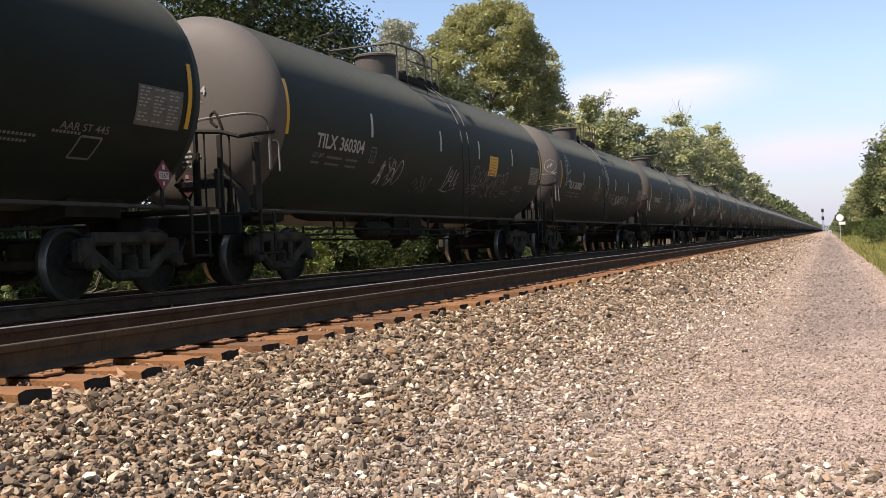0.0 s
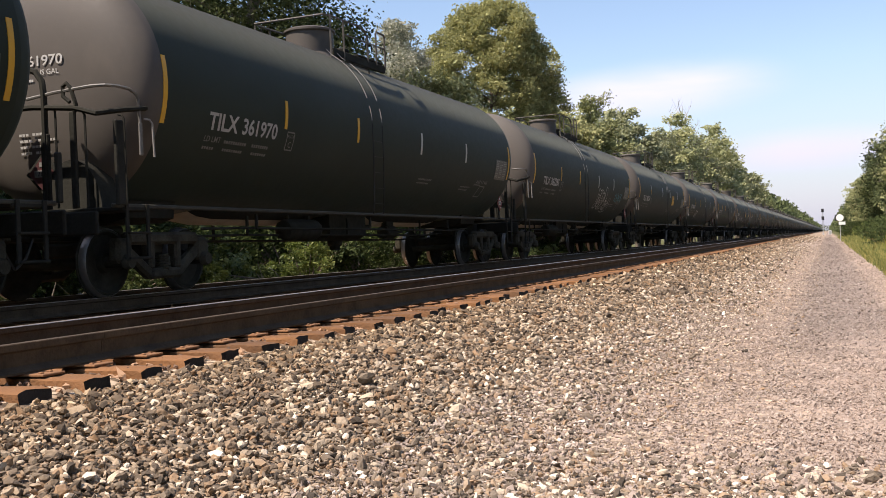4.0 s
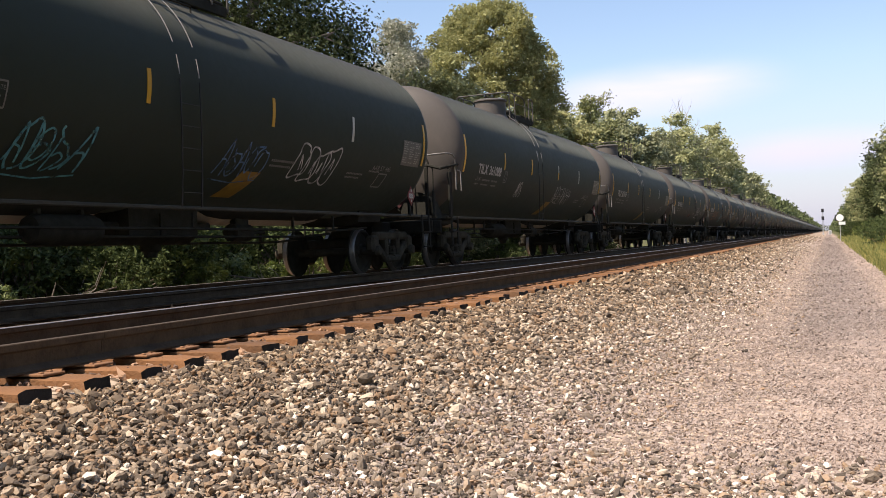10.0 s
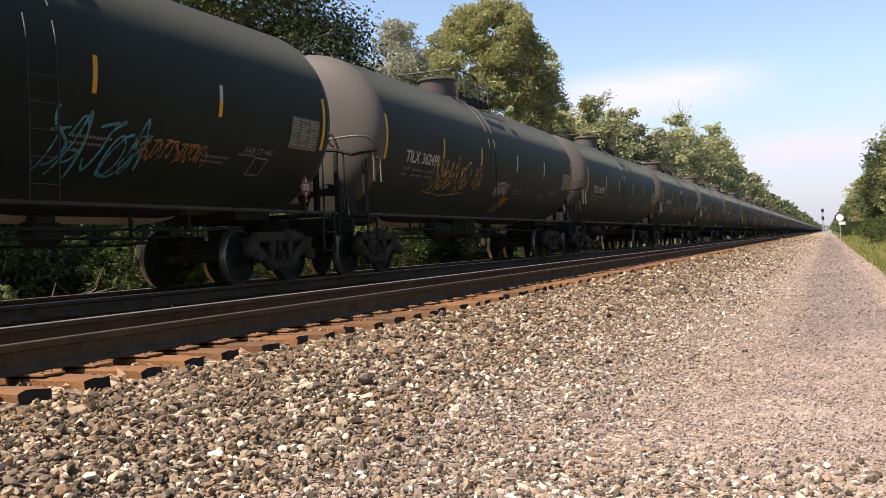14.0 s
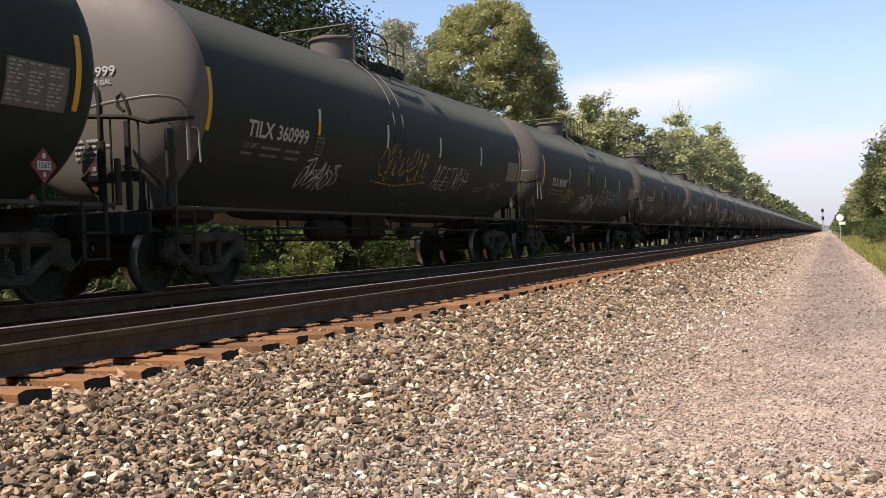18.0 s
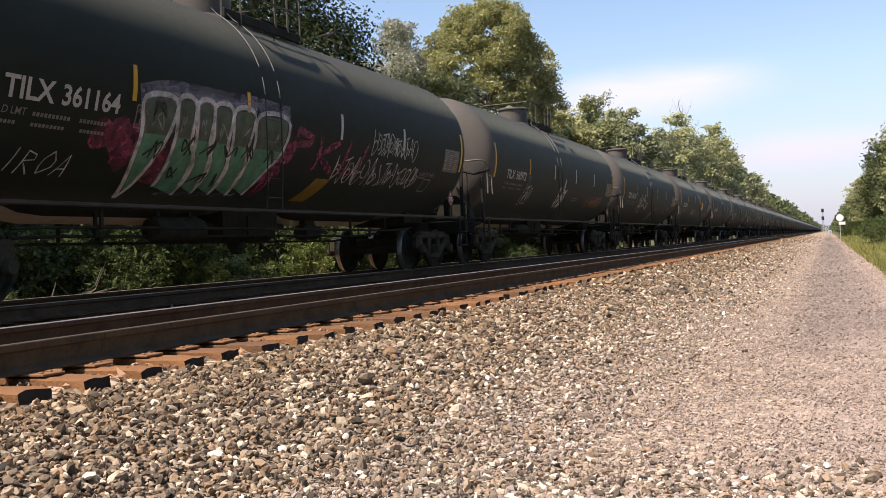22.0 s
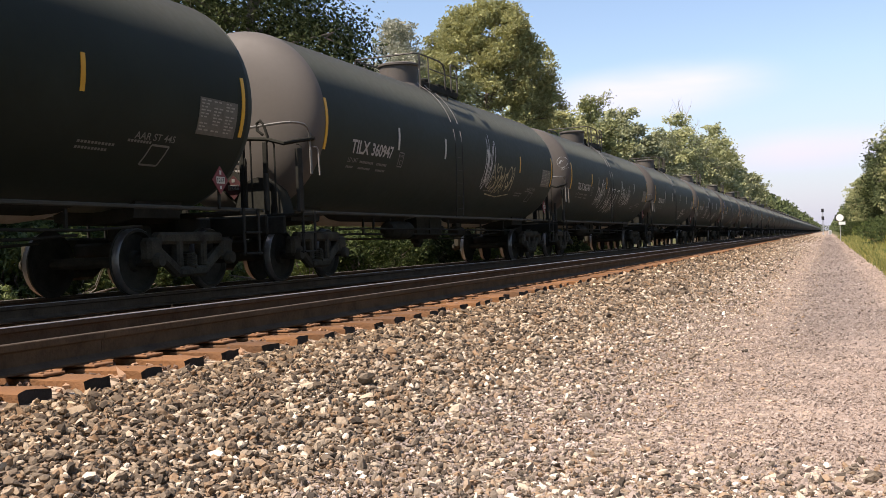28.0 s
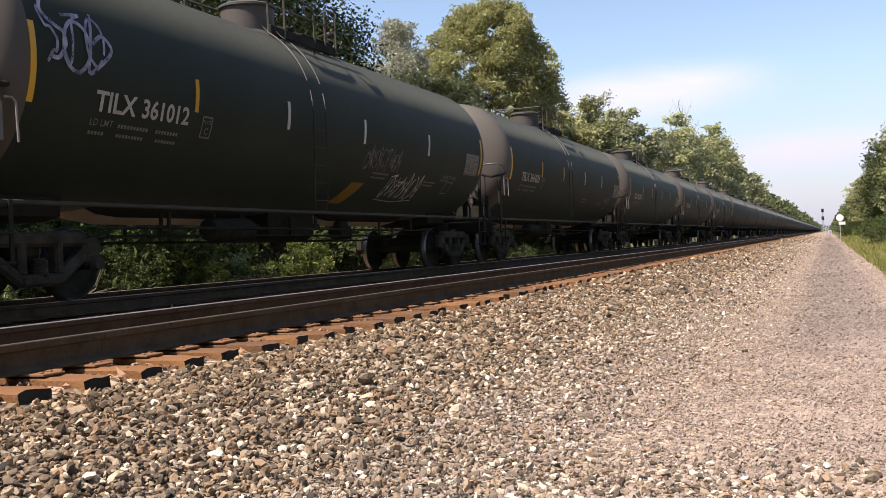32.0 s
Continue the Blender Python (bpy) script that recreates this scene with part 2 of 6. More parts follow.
M_GRASS = material("verge_grass", (0.38, 0.34, 0.105), 0.8, second=(0.13, 0.17, 0.045), scale=0.5, island=True, trans=0.3)
M_SIGN = material("sign_white", (0.8, 0.8, 0.78), 0.5, var=0.05, scale=4)
M_DARK = material("signal_black", (0.02, 0.02, 0.02), 0.6, var=0.3, scale=4)
M_GALV = material("galvanised_steel", (0.45, 0.46, 0.46), 0.5, 0.6, var=0.15, scale=3)


def trodden_lane(m):
    """A greyer strip down the path where feet and wheels have pressed fines into the gravel."""
    nt = m.node_tree
    bsdf = nt.nodes["Principled BSDF"]
    old = bsdf.inputs["Base Color"].links[0].from_socket
    co, sep, no, add, cur, far, both, mx = (nt.nodes.new(n) for n in ("ShaderNodeTexCoord", "ShaderNodeSeparateXYZ", "ShaderNodeTexNoise", "ShaderNodeMath", "ShaderNodeFloatCurve", "ShaderNodeMapRange", "ShaderNodeMath", "ShaderNodeMix"))
    mx.data_type, mx.blend_type, add.operation, both.operation = "RGBA", "MULTIPLY", "MULTIPLY_ADD", "MULTIPLY"
    no.inputs["Scale"].default_value, no.inputs["Detail"].default_value = 0.8, 6.0
    nt.links.new(co.outputs["Object"], no.inputs["Vector"])
    nt.links.new(co.outputs["Object"], sep.inputs[0])
    nt.links.new(no.outputs[0], add.inputs[0])
    add.inputs[1].default_value = 0.7
    nt.links.new(sep.outputs[0], add.inputs[2])
    # x from -0.55 to 0.75 along the curve, highest in the middle
    span = nt.nodes.new("ShaderNodeMapRange")
    span.inputs[1].default_value, span.inputs[2].default_value = -0.25, 1.15
    nt.links.new(add.outputs[0], span.inputs[0])
    pts = cur.mapping.curves[0].points
    pts[0].location, pts[1].location = (0.0, 0.0), (1.0, 0.0)
    pts.new(0.5, 1.0)
    nt.links.new(span.outputs[0], cur.inputs["Value"])
    far.inputs[1].default_value, far.inputs[2].default_value = 8.0, 14.0
    nt.links.new(sep.outputs[1], far.inputs[0])
    nt.links.new(cur.outputs[0], both.inputs[0])
    nt.links.new(far.outputs[0], both.inputs[1])
    nt.links.new(both.outputs[0], mx.inputs[0])
    nt.links.new(old, mx.inputs[6])
    mx.inputs[7].default_value = (0.74, 0.76, 0.79, 1)
    nt.links.new(mx.outputs[2], bsdf.inputs["Base Color"])


trodden_lane(M_PEBBLE)


def ground_material():
    """Ballast near the tracks, fine pinkish gravel on the path, soil and grass beyond."""
    m = bpy.data.materials.new("ground_cover")
    m.use_nodes = True
    nt = m.node_tree
    N, L = nt.nodes.new, nt.links.new
    bsdf = nt.nodes["Principled BSDF"]
    bsdf.inputs["Roughness"].default_value = 0.95
    bsdf.inputs["Specular IOR Level"].default_value = 0.2
    co, sep = N("ShaderNodeTexCoord"), N("ShaderNodeSeparateXYZ")
    L(co.outputs["Object"], sep.inputs[0])

    def noise_at(scale, detail=4.0):
        n = N("ShaderNodeTexNoise")
        n.inputs["Scale"].default_value, n.inputs["Detail"].default_value = scale, detail
        L(co.outputs["Object"], n.inputs["Vector"])
        return n.outputs[0]

    def ramp(fac, *stops):
        r = N("ShaderNodeValToRGB")
        els = r.color_ramp.elements
        while len(els) < len(stops):
            els.new(0.5)
        for e, (p, c) in zip(els, stops):
            e.position, e.color = p, (*c, 1)
        L(fac, r.inputs[0])
        return r.outputs[0]

    def mix(fac, a, b):
        x = N("ShaderNodeMix")
        x.data_type = "RGBA"
        L(fac, x.inputs[0]); L(a, x.inputs[6]); L(b, x.inputs[7])
        return x.outputs[2]

    def step(lo, hi):
        wob = N("ShaderNodeMath"); wob.operation = "MULTIPLY_ADD"
        L(noise_at(1.3), wob.inputs[0]); wob.inputs[1].default_value = 0.9
        L(sep.outputs[0], wob.inputs[2])
        r = N("ShaderNodeMapRange")
        r.inputs[1].default_value, r.inputs[2].default_value = lo + 0.45, hi + 0.45
        L(wob.outputs[0], r.inputs[0])
        return r.outputs[0]

    vor = N("ShaderNodeTexVoronoi"); vor.inputs["Scale"].default_value = 19.0
    L(co.outputs["Object"], vor.inputs["Vector"])
    vcol = N("ShaderNodeSeparateColor"); L(vor.outputs["Color"], vcol.inputs[0])
    ballast = ramp(vcol.outputs[0], (0.0, (0.07, 0.053, 0.037)), (0.55, (0.34, 0.26, 0.185)), (1.0, (0.66, 0.55, 0.42)))
    vor2 = N("ShaderNodeTexVoronoi"); vor2.inputs["Scale"].default_value = 62.0
    L(co.outputs["Object"], vor2.inputs["Vector"])
    vcol2 = N("ShaderNodeSeparateColor"); L(vor2.outputs["Color"], vcol2.inputs[0])
    path_a = ramp(vcol2.outputs[0], (0.0, (0.25, 0.197, 0.164)), (0.6, (0.345, 0.277, 0.233)), (1.0, (0.45, 0.373, 0.315)))
    path_b = ramp(noise_at(0.35, 6), (0.35, (0.315, 0.252, 0.210)), (0.7, (0.425, 0.345, 0.287)))
    half = N("ShaderNodeValue"); half.outputs[0].default_value = 0.45
    path = mix(half.outputs[0], path_a, path_b)
    soil = ramp(noise_at(0.5, 6), (0.3, (0.05, 0.06, 0.022)), (0.7, (0.14, 0.14, 0.05)))
    bed_edge, path_edge, forest, rusty = step(-1.3, 0.2), step(1.1, 1.9), step(-13.2, -12.2), step(-4.6, -4.2)
    rust = ramp(vcol.outputs[0], (0.0, (0.06, 0.04, 0.028)), (0.6, (0.17, 0.105, 0.065)), (1.0, (0.30, 0.19, 0.12)))
    ballast = mix(rusty, rust, ballast)
    col = mix(bed_edge, ballast, path)
    col = mix(path_edge, col, soil)
    col = mix(forest, soil, col)
    # trodden and dusty patches
    patch = N("ShaderNodeMix")
    patch.data_type, patch.blend_type = "RGBA", "MULTIPLY"
    patch.inputs[0].default_value = 1.0
    L(col, patch.inputs[6])
    L(ramp(noise_at(2.2, 8), (0.3, (0.70, 0.70, 0.71)), (0.7, (1.15, 1.12, 1.08))), patch.inputs[7])
    grit = N("ShaderNodeMix")
    grit.data_type, grit.blend_type = "RGBA", "MULTIPLY"
    grit.inputs[0].default_value = 0.8
    L(patch.outputs[2], grit.inputs[6])
    L(ramp(noise_at(9.0, 6), (0.32, (0.74, 0.73, 0.72)), (0.68, (1.22, 1.20, 1.18))), grit.inputs[7])
    L(grit.outputs[2], bsdf.inputs["Base Color"])
    trodden_lane(m)
    bump = N("ShaderNodeBump"); bump.inputs["Strength"].default_value, bump.inputs["Distance"].default_value = 0.3, 0.02
    L(vor.outputs["Distance"], bump.inputs["Height"])
    bump.invert = True
    L(bump.outputs[0], bsdf.inputs["Normal"])
    return m


M_GROUND = ground_material()


# ---- mesh helpers ----
class Shape:
    """Gathers vertices and faces of one mesh."""

    def __init__(self):
        self.v, self.f, self.mi = [], [], []

    def add(self, verts, faces, slot=0):
        n = len(self.v)
        self.v += [tuple(p) for p in verts]
        self.f += [tuple(i + n for i in f) for f in faces]
        self.mi += [slot] * len(faces)
        return self

    def box(self, c, s, bevel=0.0, rot=None, slot=0):
        hx, hy, hz = s[0] / 2, s[1] / 2, s[2] / 2
        b = min(bevel, hx * 0.9, hy * 0.9, hz * 0.9)
        verts, faces = [], []
        if b <= 0:
            verts = [(x, y, z) for x in (-hx, hx) for y in (-hy, hy) for z in (-hz, hz)]
            faces = [(0, 1, 3, 2), (4, 6, 7, 5), (0, 4, 5, 1), (2, 3, 7, 6), (0, 2, 6, 4), (1, 5, 7, 3)]
        else:
            idx = {}
            for sx in (-1, 1):
                for sy in (-1, 1):
                    for sz in (-1, 1):
                        for ax in range(3):
                            p = [sx * (hx - b), sy * (hy - b), sz * (hz - b)]
                            p[ax] = (sx * hx, sy * hy, sz * hz)[ax]
                            idx[sx, sy, sz, ax] = len(verts)
                            verts.append(p)
            R = (-1, 1)
            for ax in range(3):
                o = [a for a in range(3) if a != ax]
                for s0 in R:
                    ring = []
                    for a, bb in ((-1, -1), (1, -1), (1, 1), (-1, 1)):
                        k = [0, 0, 0]
                        k[ax], k[o[0]], k[o[1]] = s0, a, bb
                        ring.append(idx[(*k, ax)])
                    faces.append(tuple(ring))
            for ax in range(3):
                o = [a for a in range(3) if a != ax]
                for a in R:
                    for bb in R:
                        q = []
                        for s0, who in ((-1, o[0]), (1, o[0]), (1, o[1]), (-1, o[1])):
                            k = [0, 0, 0]
                            k[ax], k[o[0]], k[o[1]] = s0, a, bb
                            q.append(idx[(*k, who)])
                        faces.append(tuple(q))
            for sx in R:
                for sy in R:
                    for sz in R:
                        faces.append(tuple(idx[sx, sy, sz, ax] for ax in range(3)))
        if rot is not None:
            verts = [rot @ Vector(p) for p in verts]
        return self.add([(p[0] + c[0], p[1] + c[1], p[2] + c[2]) for p in verts], faces, slot)

    def tube(self, pts, r, n=6, slot=0, caps=True):
        pts = [Vector(p) for p in pts]
        verts, faces = [], []
        side = None
        for i, p in enumerate(pts):
            d = (pts[min(i + 1, len(pts) - 1)] - pts[max(i - 1, 0)]).normalized()
            if side is None:
                side = d.orthogonal().normalized()
            side = (side - d * side.dot(d)).normalized()
            up = d.cross(side)
            rr = r[i] if isinstance(r, (list, tuple)) else r
            verts += [p + (side * math.cos(a) + up * math.sin(a)) * rr for a in (2 * math.pi * k / n for k in range(n))]
        for i in range(len(pts) - 1):
            faces += [(i * n + k, i * n + (k + 1) % n, (i + 1) * n + (k + 1) % n, (i + 1) * n + k) for k in range(n)]
        if caps:
            faces += [tuple(range(n))[::-1], tuple((len(pts) - 1) * n + k for k in range(n))]
        return self.add(verts, faces, slot)

    def lathe(self, profile, axis="z", n=24, origin=(0, 0, 0), slots=None):
        """profile: (radius, height) along the axis."""
        verts, faces, sl = [], [], []
        for r, h in profile:
            for k in range(n):
                a = 2 * math.pi * k / n
                p = (r * math.cos(a), r * math.sin(a), h)
                if axis == "y":
                    p = (p[0], p[2], p[1])
                elif axis == "x":
                    p = (p[2], p[0], p[1])
                verts.append(tuple(p[i] + origin[i] for i in range(3)))
        for i in range(len(profile) - 1):
            for k in range(n):
                faces.append((i * n + k, i * n + (k + 1) % n, (i + 1) * n + (k + 1) % n, (i + 1) * n + k))
                sl.append(slots[i] if slots else 0)
        faces += [tuple(range(n))[::-1], tuple((len(profile) - 1) * n + k for k in range(n))]
        sl += [0, 0]
        base = len(self.mi)
        self.add(verts, faces)
        self.mi[base:] = sl
        return self

    def extrude(self, outline, y0, y1, slot=0):
        """outline: (x, z) points, drawn out along y."""
        n = len(outline)
        verts = [(x, y0, z) for x, z in outline] + [(x, y1, z) for x, z in outline]
        faces = [(i, (i + 1) % n, n + (i + 1) % n, n + i) for i in range(n)] + [tuple(range(n))[::-1], tuple(range(n, 2 * n))]
        return self.add(verts, faces, slot)

    def mesh(self, name, mats, smooth=35):
        me = bpy.data.meshes.new(name)
        me.from_pydata(self.v, [], self.f)
        for m in (mats if isinstance(mats, (list, tuple)) else [mats]):
            me.materials.append(m)
        if any(self.mi):
            me.polygons.foreach_set("material_index", self.mi)
        bm = bmesh.new()
        bm.from_mesh(me)
        bmesh.ops.recalc_face_normals(bm, faces=bm.faces)
        bm.to_mesh(me)
        bm.free()
        if smooth:
            me.polygons.foreach_set("use_smooth", [True] * len(me.polygons))
            me.set_sharp_from_angle(angle=radians(smooth))
        me.update()
        return me


def part(name, shape, mats, parent, label="", at=None, smooth=35):
    """Links a shape (or a ready mesh) as one mesh object under its thing or part."""
    ob = new(name, shape.mesh(name, mats, smooth) if isinstance(shape, Shape) else shape)
    ob.parent = parent
    if at is not None:
        ob.matrix_basis = at
    return tagged(ob, label)


def thing(name, label, category, group="", kind="", at=None, data=None):
    ob = new(name, data)
    if at is not None:
        ob.matrix_basis = at
    return tagged(ob, label, category, group, kind)


def quick_mesh(name, verts, faces, mats):
    """A large mesh from arrays: verts (n, 3), faces (m, k) with k corners each."""
    me = bpy.data.meshes.new(name)
    k = faces.shape[1]
    me.vertices.add(len(verts))
    me.vertices.foreach_set("co", np.ascontiguousarray(verts, dtype=np.float32).ravel())
    me.loops.add(faces.size)
    me.loops.foreach_set("vertex_index", np.ascontiguousarray(faces, dtype=np.int32).ravel())
    me.polygons.add(len(faces))
    me.polygons.foreach_set("loop_start", np.arange(0, faces.size, k, dtype=np.int32))
    for m in (mats if isinstance(mats, (list, tuple)) else [mats]):
        me.materials.append(m)
    me.update(calc_edges=True)
    me.validate()
    me.shade_flat()
    return me

# ---- ground, tracks ----
RAIL_TOP, RAIL_H = 0.65, 0.186
TIE_TOP = RAIL_TOP - RAIL_H
NEAR_C, TRAIN_C = -5.445, -9.70
PROFILE = [(-1500, -1.0), (-60, -0.3), (-30, -0.15), (-16, -0.1), (-13.2, 0.0), (-11.4, 0.38), (-11.0, 0.42), (-4.35, 0.414), (-4.0, 0.366), (-3.5, 0.33),
           (-2.6, 0.14), (-1.9, 0.03), (-1.4, 0.0), (-0.4, -0.02), (0.4, 0.0), (1.2, 0.03), (1.8, 0.08), (3.0, 0.18), (6.0, 0.25), (40, 0.4), (1500, 1.5)]
_px, _pz = [p[0] for p in PROFILE], [p[1] for p in PROFILE]


def ground_z(x):
    return np.interp(x, _px, _pz)


def build_ground():
    xs = sorted(set([p[0] for p in PROFILE] + list(np.arange(-14, 3.01, 0.25)) + [-800, -400, -200, -100, 80, 200, 500]))
    ys = sorted(set(list(np.arange(-20, 30, 0.5)) + list(np.arange(30, 120, 3.0)) + [-400, -150, -60, 150, 200, 300, 450, 700, 1100, 1700, 2600, 4000]))
    xs, ys = np.array(xs, float), np.array(ys, float)
    gx, gy = np.meshgrid(xs, ys)
    gz = ground_z(gx)
    for i in range(gx.shape[0]):
        for j in range(gx.shape[1]):
            if -14 < gx[i, j] < 4 and -20 < gy[i, j] < 60:
                amp = 0.012 if gx[i, j] < 1.2 else 0.03
                if -11.2 < gx[i, j] < -4.3:
                    amp = 0.008
                gz[i, j] += amp * noise.noise((gx[i, j] * 1.1, gy[i, j] * 1.1, 0.0))
                if -4.1 < gx[i, j] < -1.3:
                    gz[i, j] -= 0.018
    verts = np.stack([gx.ravel(), gy.ravel(), gz.ravel()], 1)
    ny, nx = gx.shape
    a = (np.arange(ny - 1)[:, None] * nx + np.arange(nx - 1)[None]).ravel()
    faces = np.stack([a, a + 1, a + nx + 1, a + nx], 1)
    me = quick_mesh("ground", verts, faces, M_GROUND)
    me.polygons.foreach_set("use_smooth", [True] * len(me.polygons))
    thing("ground", "gravel path, ballast bank and grassy soil beside the railway", "ground", kind="structure", data=me)


build_ground()

# rail section: base, web, head (width, height from the base)
_half = [(0.076, 0.0), (0.076, 0.012), (0.022, 0.030), (0.009, 0.045), (0.009, 0.128), (0.036, 0.143), (0.037, 0.181), (0.033, 0.186)]
RAIL_OUTLINE = _half + [(-x, z) for x, z in reversed(_half)]


def rail(x, label, up=0.0, worn=True):
    ob = thing("rail", label, "rail", group="rails of the two tracks", at=pose(x, 0, TIE_TOP + up))
    cuts = [-30.0] + [float(c) for c in np.arange(-18, 200, 11.9)] + [400.0, 900.0, 2500.0]
    for y0, y1 in zip(cuts[:-1], cuts[1:]):
        n = len(RAIL_OUTLINE)
        verts = [(px, y, pz) for y in (y0, y1 - 0.004) for px, pz in RAIL_OUTLINE]
        faces = [(i, (i + 1) % n, n + (i + 1) % n, n + i) for i in range(n)] + [tuple(range(n))[::-1], tuple(range(n, 2 * n))]
        sh, base = Shape(), 0
        sh.add(verts, faces)
        sh.mi[base + len(_half) - 1] = 1
        if worn:
            sh.mi[base + len(_half) - 2] = 1
        part("rail_length", sh, [M_RAILSIDE, M_RAILTOP if worn else M_RAILTOP_DULL], ob)
    return ob


for rx, up in ((NEAR_C + 0.755, 0.017), (NEAR_C - 0.755, 0.0)):
    rail(rx, "rusty steel rail of the empty track, polished on top", up, up == 0.0)
for rx in (TRAIN_C + 0.755, TRAIN_C - 0.755):
    rail(rx, "rusty steel rail under the train, polished on top", 0.02, True)

TIE_STEP, TIE_FIRST = 0.505, 6.61


def tie_mesh(seed):
    """A hewn tie: worn edges, uneven top and ragged, checked ends."""
    rnd = random.Random(seed)
    sh = Shape()
    hw, hl = 0.113 + rnd.uniform(-0.008, 0.008), 1.30 + rnd.uniform(-0.03, 0.03)
    rim = ((-hw, -0.18), (-hw, -0.014), (-hw + 0.011, -0.002), (-0.04, 0.0), (0.035, -0.002), (hw - 0.011, -0.002), (hw, -0.014), (hw, -0.18))
    xs = (-hl, -hl + 0.05, -hl + 0.16, -0.9, -0.3, 0.3, 0.9, hl - 0.16, hl - 0.05, hl)
    verts, n = [], len(rim)
    for i, x in enumerate(xs):
        end = i in (0, len(xs) - 1)
        for y, z in rim:
            top = z > -0.1
            ragged = rnd.uniform(-0.035, 0.012) * (1 if x > 0 else -1) if end and top else 0.0
            verts.append((x + ragged, y + rnd.uniform(-0.007, 0.007) * (0.5 if end else 1), z + (rnd.uniform(-0.014, 0.0) if end and top else rnd.uniform(-0.009, 0.003) if top else 0.0)))
    faces = [(i * n + j, i * n + (j + 1) % n, (i + 1) * n + (j + 1) % n, (i + 1) * n + j) for i in range(len(xs) - 1) for j in range(n)]
    caps = [tuple(range(n))[::-1], tuple(range((len(xs) - 1) * n, len(xs) * n))]
    sh.add(verts, [f[::-1] for f in faces] + [f[::-1] for f in caps])
    sh.mi[-2:] = [1, 1]
    return sh.mesh("railroad_tie", [M_TIE, M_TIE_END], 30)


TIE_MESHES = [tie_mesh(i) for i in range(9)]
_ps = Shape()
_ps.box((0, 0, 0.008), (0.36, 0.19, 0.016), 0.004)
for dx, dy in ((-0.1, -0.05), (0.1, 0.05), (-0.12, 0.05), (0.12, -0.05)):
    _ps.box((dx, dy, 0.019), (0.03, 0.025, 0.012), 0.004)
PLATE_MESH = _ps.mesh("tie_plate", M_PLATE)


def lay_ties(centre, first, count, label):
    rnd = random.Random(int(abs(centre) * 100))
    for i in range(count):
        y = first + i * TIE_STEP
        turn = rnd.uniform(-1.2, 1.2)
        tie = thing("railroad_tie", label, "railroad tie", group="ties of the track", data=TIE_MESHES[rnd.randrange(9)],
                    at=pose(centre + rnd.uniform(-0.05, 0.05), y + rnd.uniform(-0.025, 0.025), TIE_TOP + rnd.uniform(-0.008, 0.0), 0, rnd.uniform(-0.3, 0.3), turn))
        if centre == NEAR_C and 32 < i < 92:
            for sx in (-0.755, 0.755):
                part("tie_plate", PLATE_MESH, None, tie, at=pose(sx, 0, 0.004))


lay_ties(NEAR_C, TIE_FIRST - 40 * TIE_STEP, 182, "weathered rust-brown wooden tie under the empty track")
lay_ties(TRAIN_C, TIE_FIRST - 40 * TIE_STEP, 136, "dark wooden tie under the train's track")


def far_ties():
    sh = Shape()
    for c, first, n in ((NEAR_C, TIE_FIRST + 142 * TIE_STEP, 500), (TRAIN_C, TIE_FIRST + 96 * TIE_STEP, 300)):
        for i in range(n):
            sh.box((c, first + i * TIE_STEP, TIE_TOP - 0.09), (2.6, 0.23, 0.18))
    thing("distant_ties", "rust-brown wooden ties further along the tracks", "railroad tie", kind="stuff", data=sh.mesh("distant_ties", M_TIE, 0))


far_ties()

# ---- stones ----
_g = (1 + 5 ** 0.5) / 2
ICO_V = np.array([(-1, _g, 0), (1, _g, 0), (-1, -_g, 0), (1, -_g, 0), (0, -1, _g), (0, 1, _g), (0, -1, -_g), (0, 1, -_g), (_g, 0, -1), (_g, 0, 1), (-_g, 0, -1), (-_g, 0, 1)], float) / 1.902
ICO_F = np.array([(0, 11, 5), (0, 5, 1), (0, 1, 7), (0, 7, 10), (0, 10, 11), (1, 5, 9), (5, 11, 4), (11, 10, 2), (10, 7, 6), (7, 1, 8),
                  (3, 9, 4), (3, 4, 2), (3, 2, 6), (3, 6, 8), (3, 8, 9), (4, 9, 5), (2, 4, 11), (6, 2, 10), (8, 6, 7), (9, 8, 1)])


OCT_V = np.array([(1, 0, 0), (-1, 0, 0), (0, 1, 0), (0, -1, 0), (0, 0, 1), (0, 0, -1)], float)
OCT_F = np.array([(0, 2, 4), (2, 1, 4), (1, 3, 4), (3, 0, 4), (2, 0, 5), (1, 2, 5), (3, 1, 5), (0, 3, 5)])


def turns(rng, n):
    q = rng.normal(size=(n, 4))
    q /= np.linalg.norm(q, axis=1)[:, None]
    w, x, y, z = q.T
    return np.stack([np.stack([1 - 2 * (y * y + z * z), 2 * (x * y - w * z), 2 * (x * z + w * y)], 1),
                     np.stack([2 * (x * y + w * z), 1 - 2 * (x * x + z * z), 2 * (y * z - w * x)], 1),
                     np.stack([2 * (x * z - w * y), 2 * (y * z + w * x), 1 - 2 * (x * x + y * y)], 1)], 1)


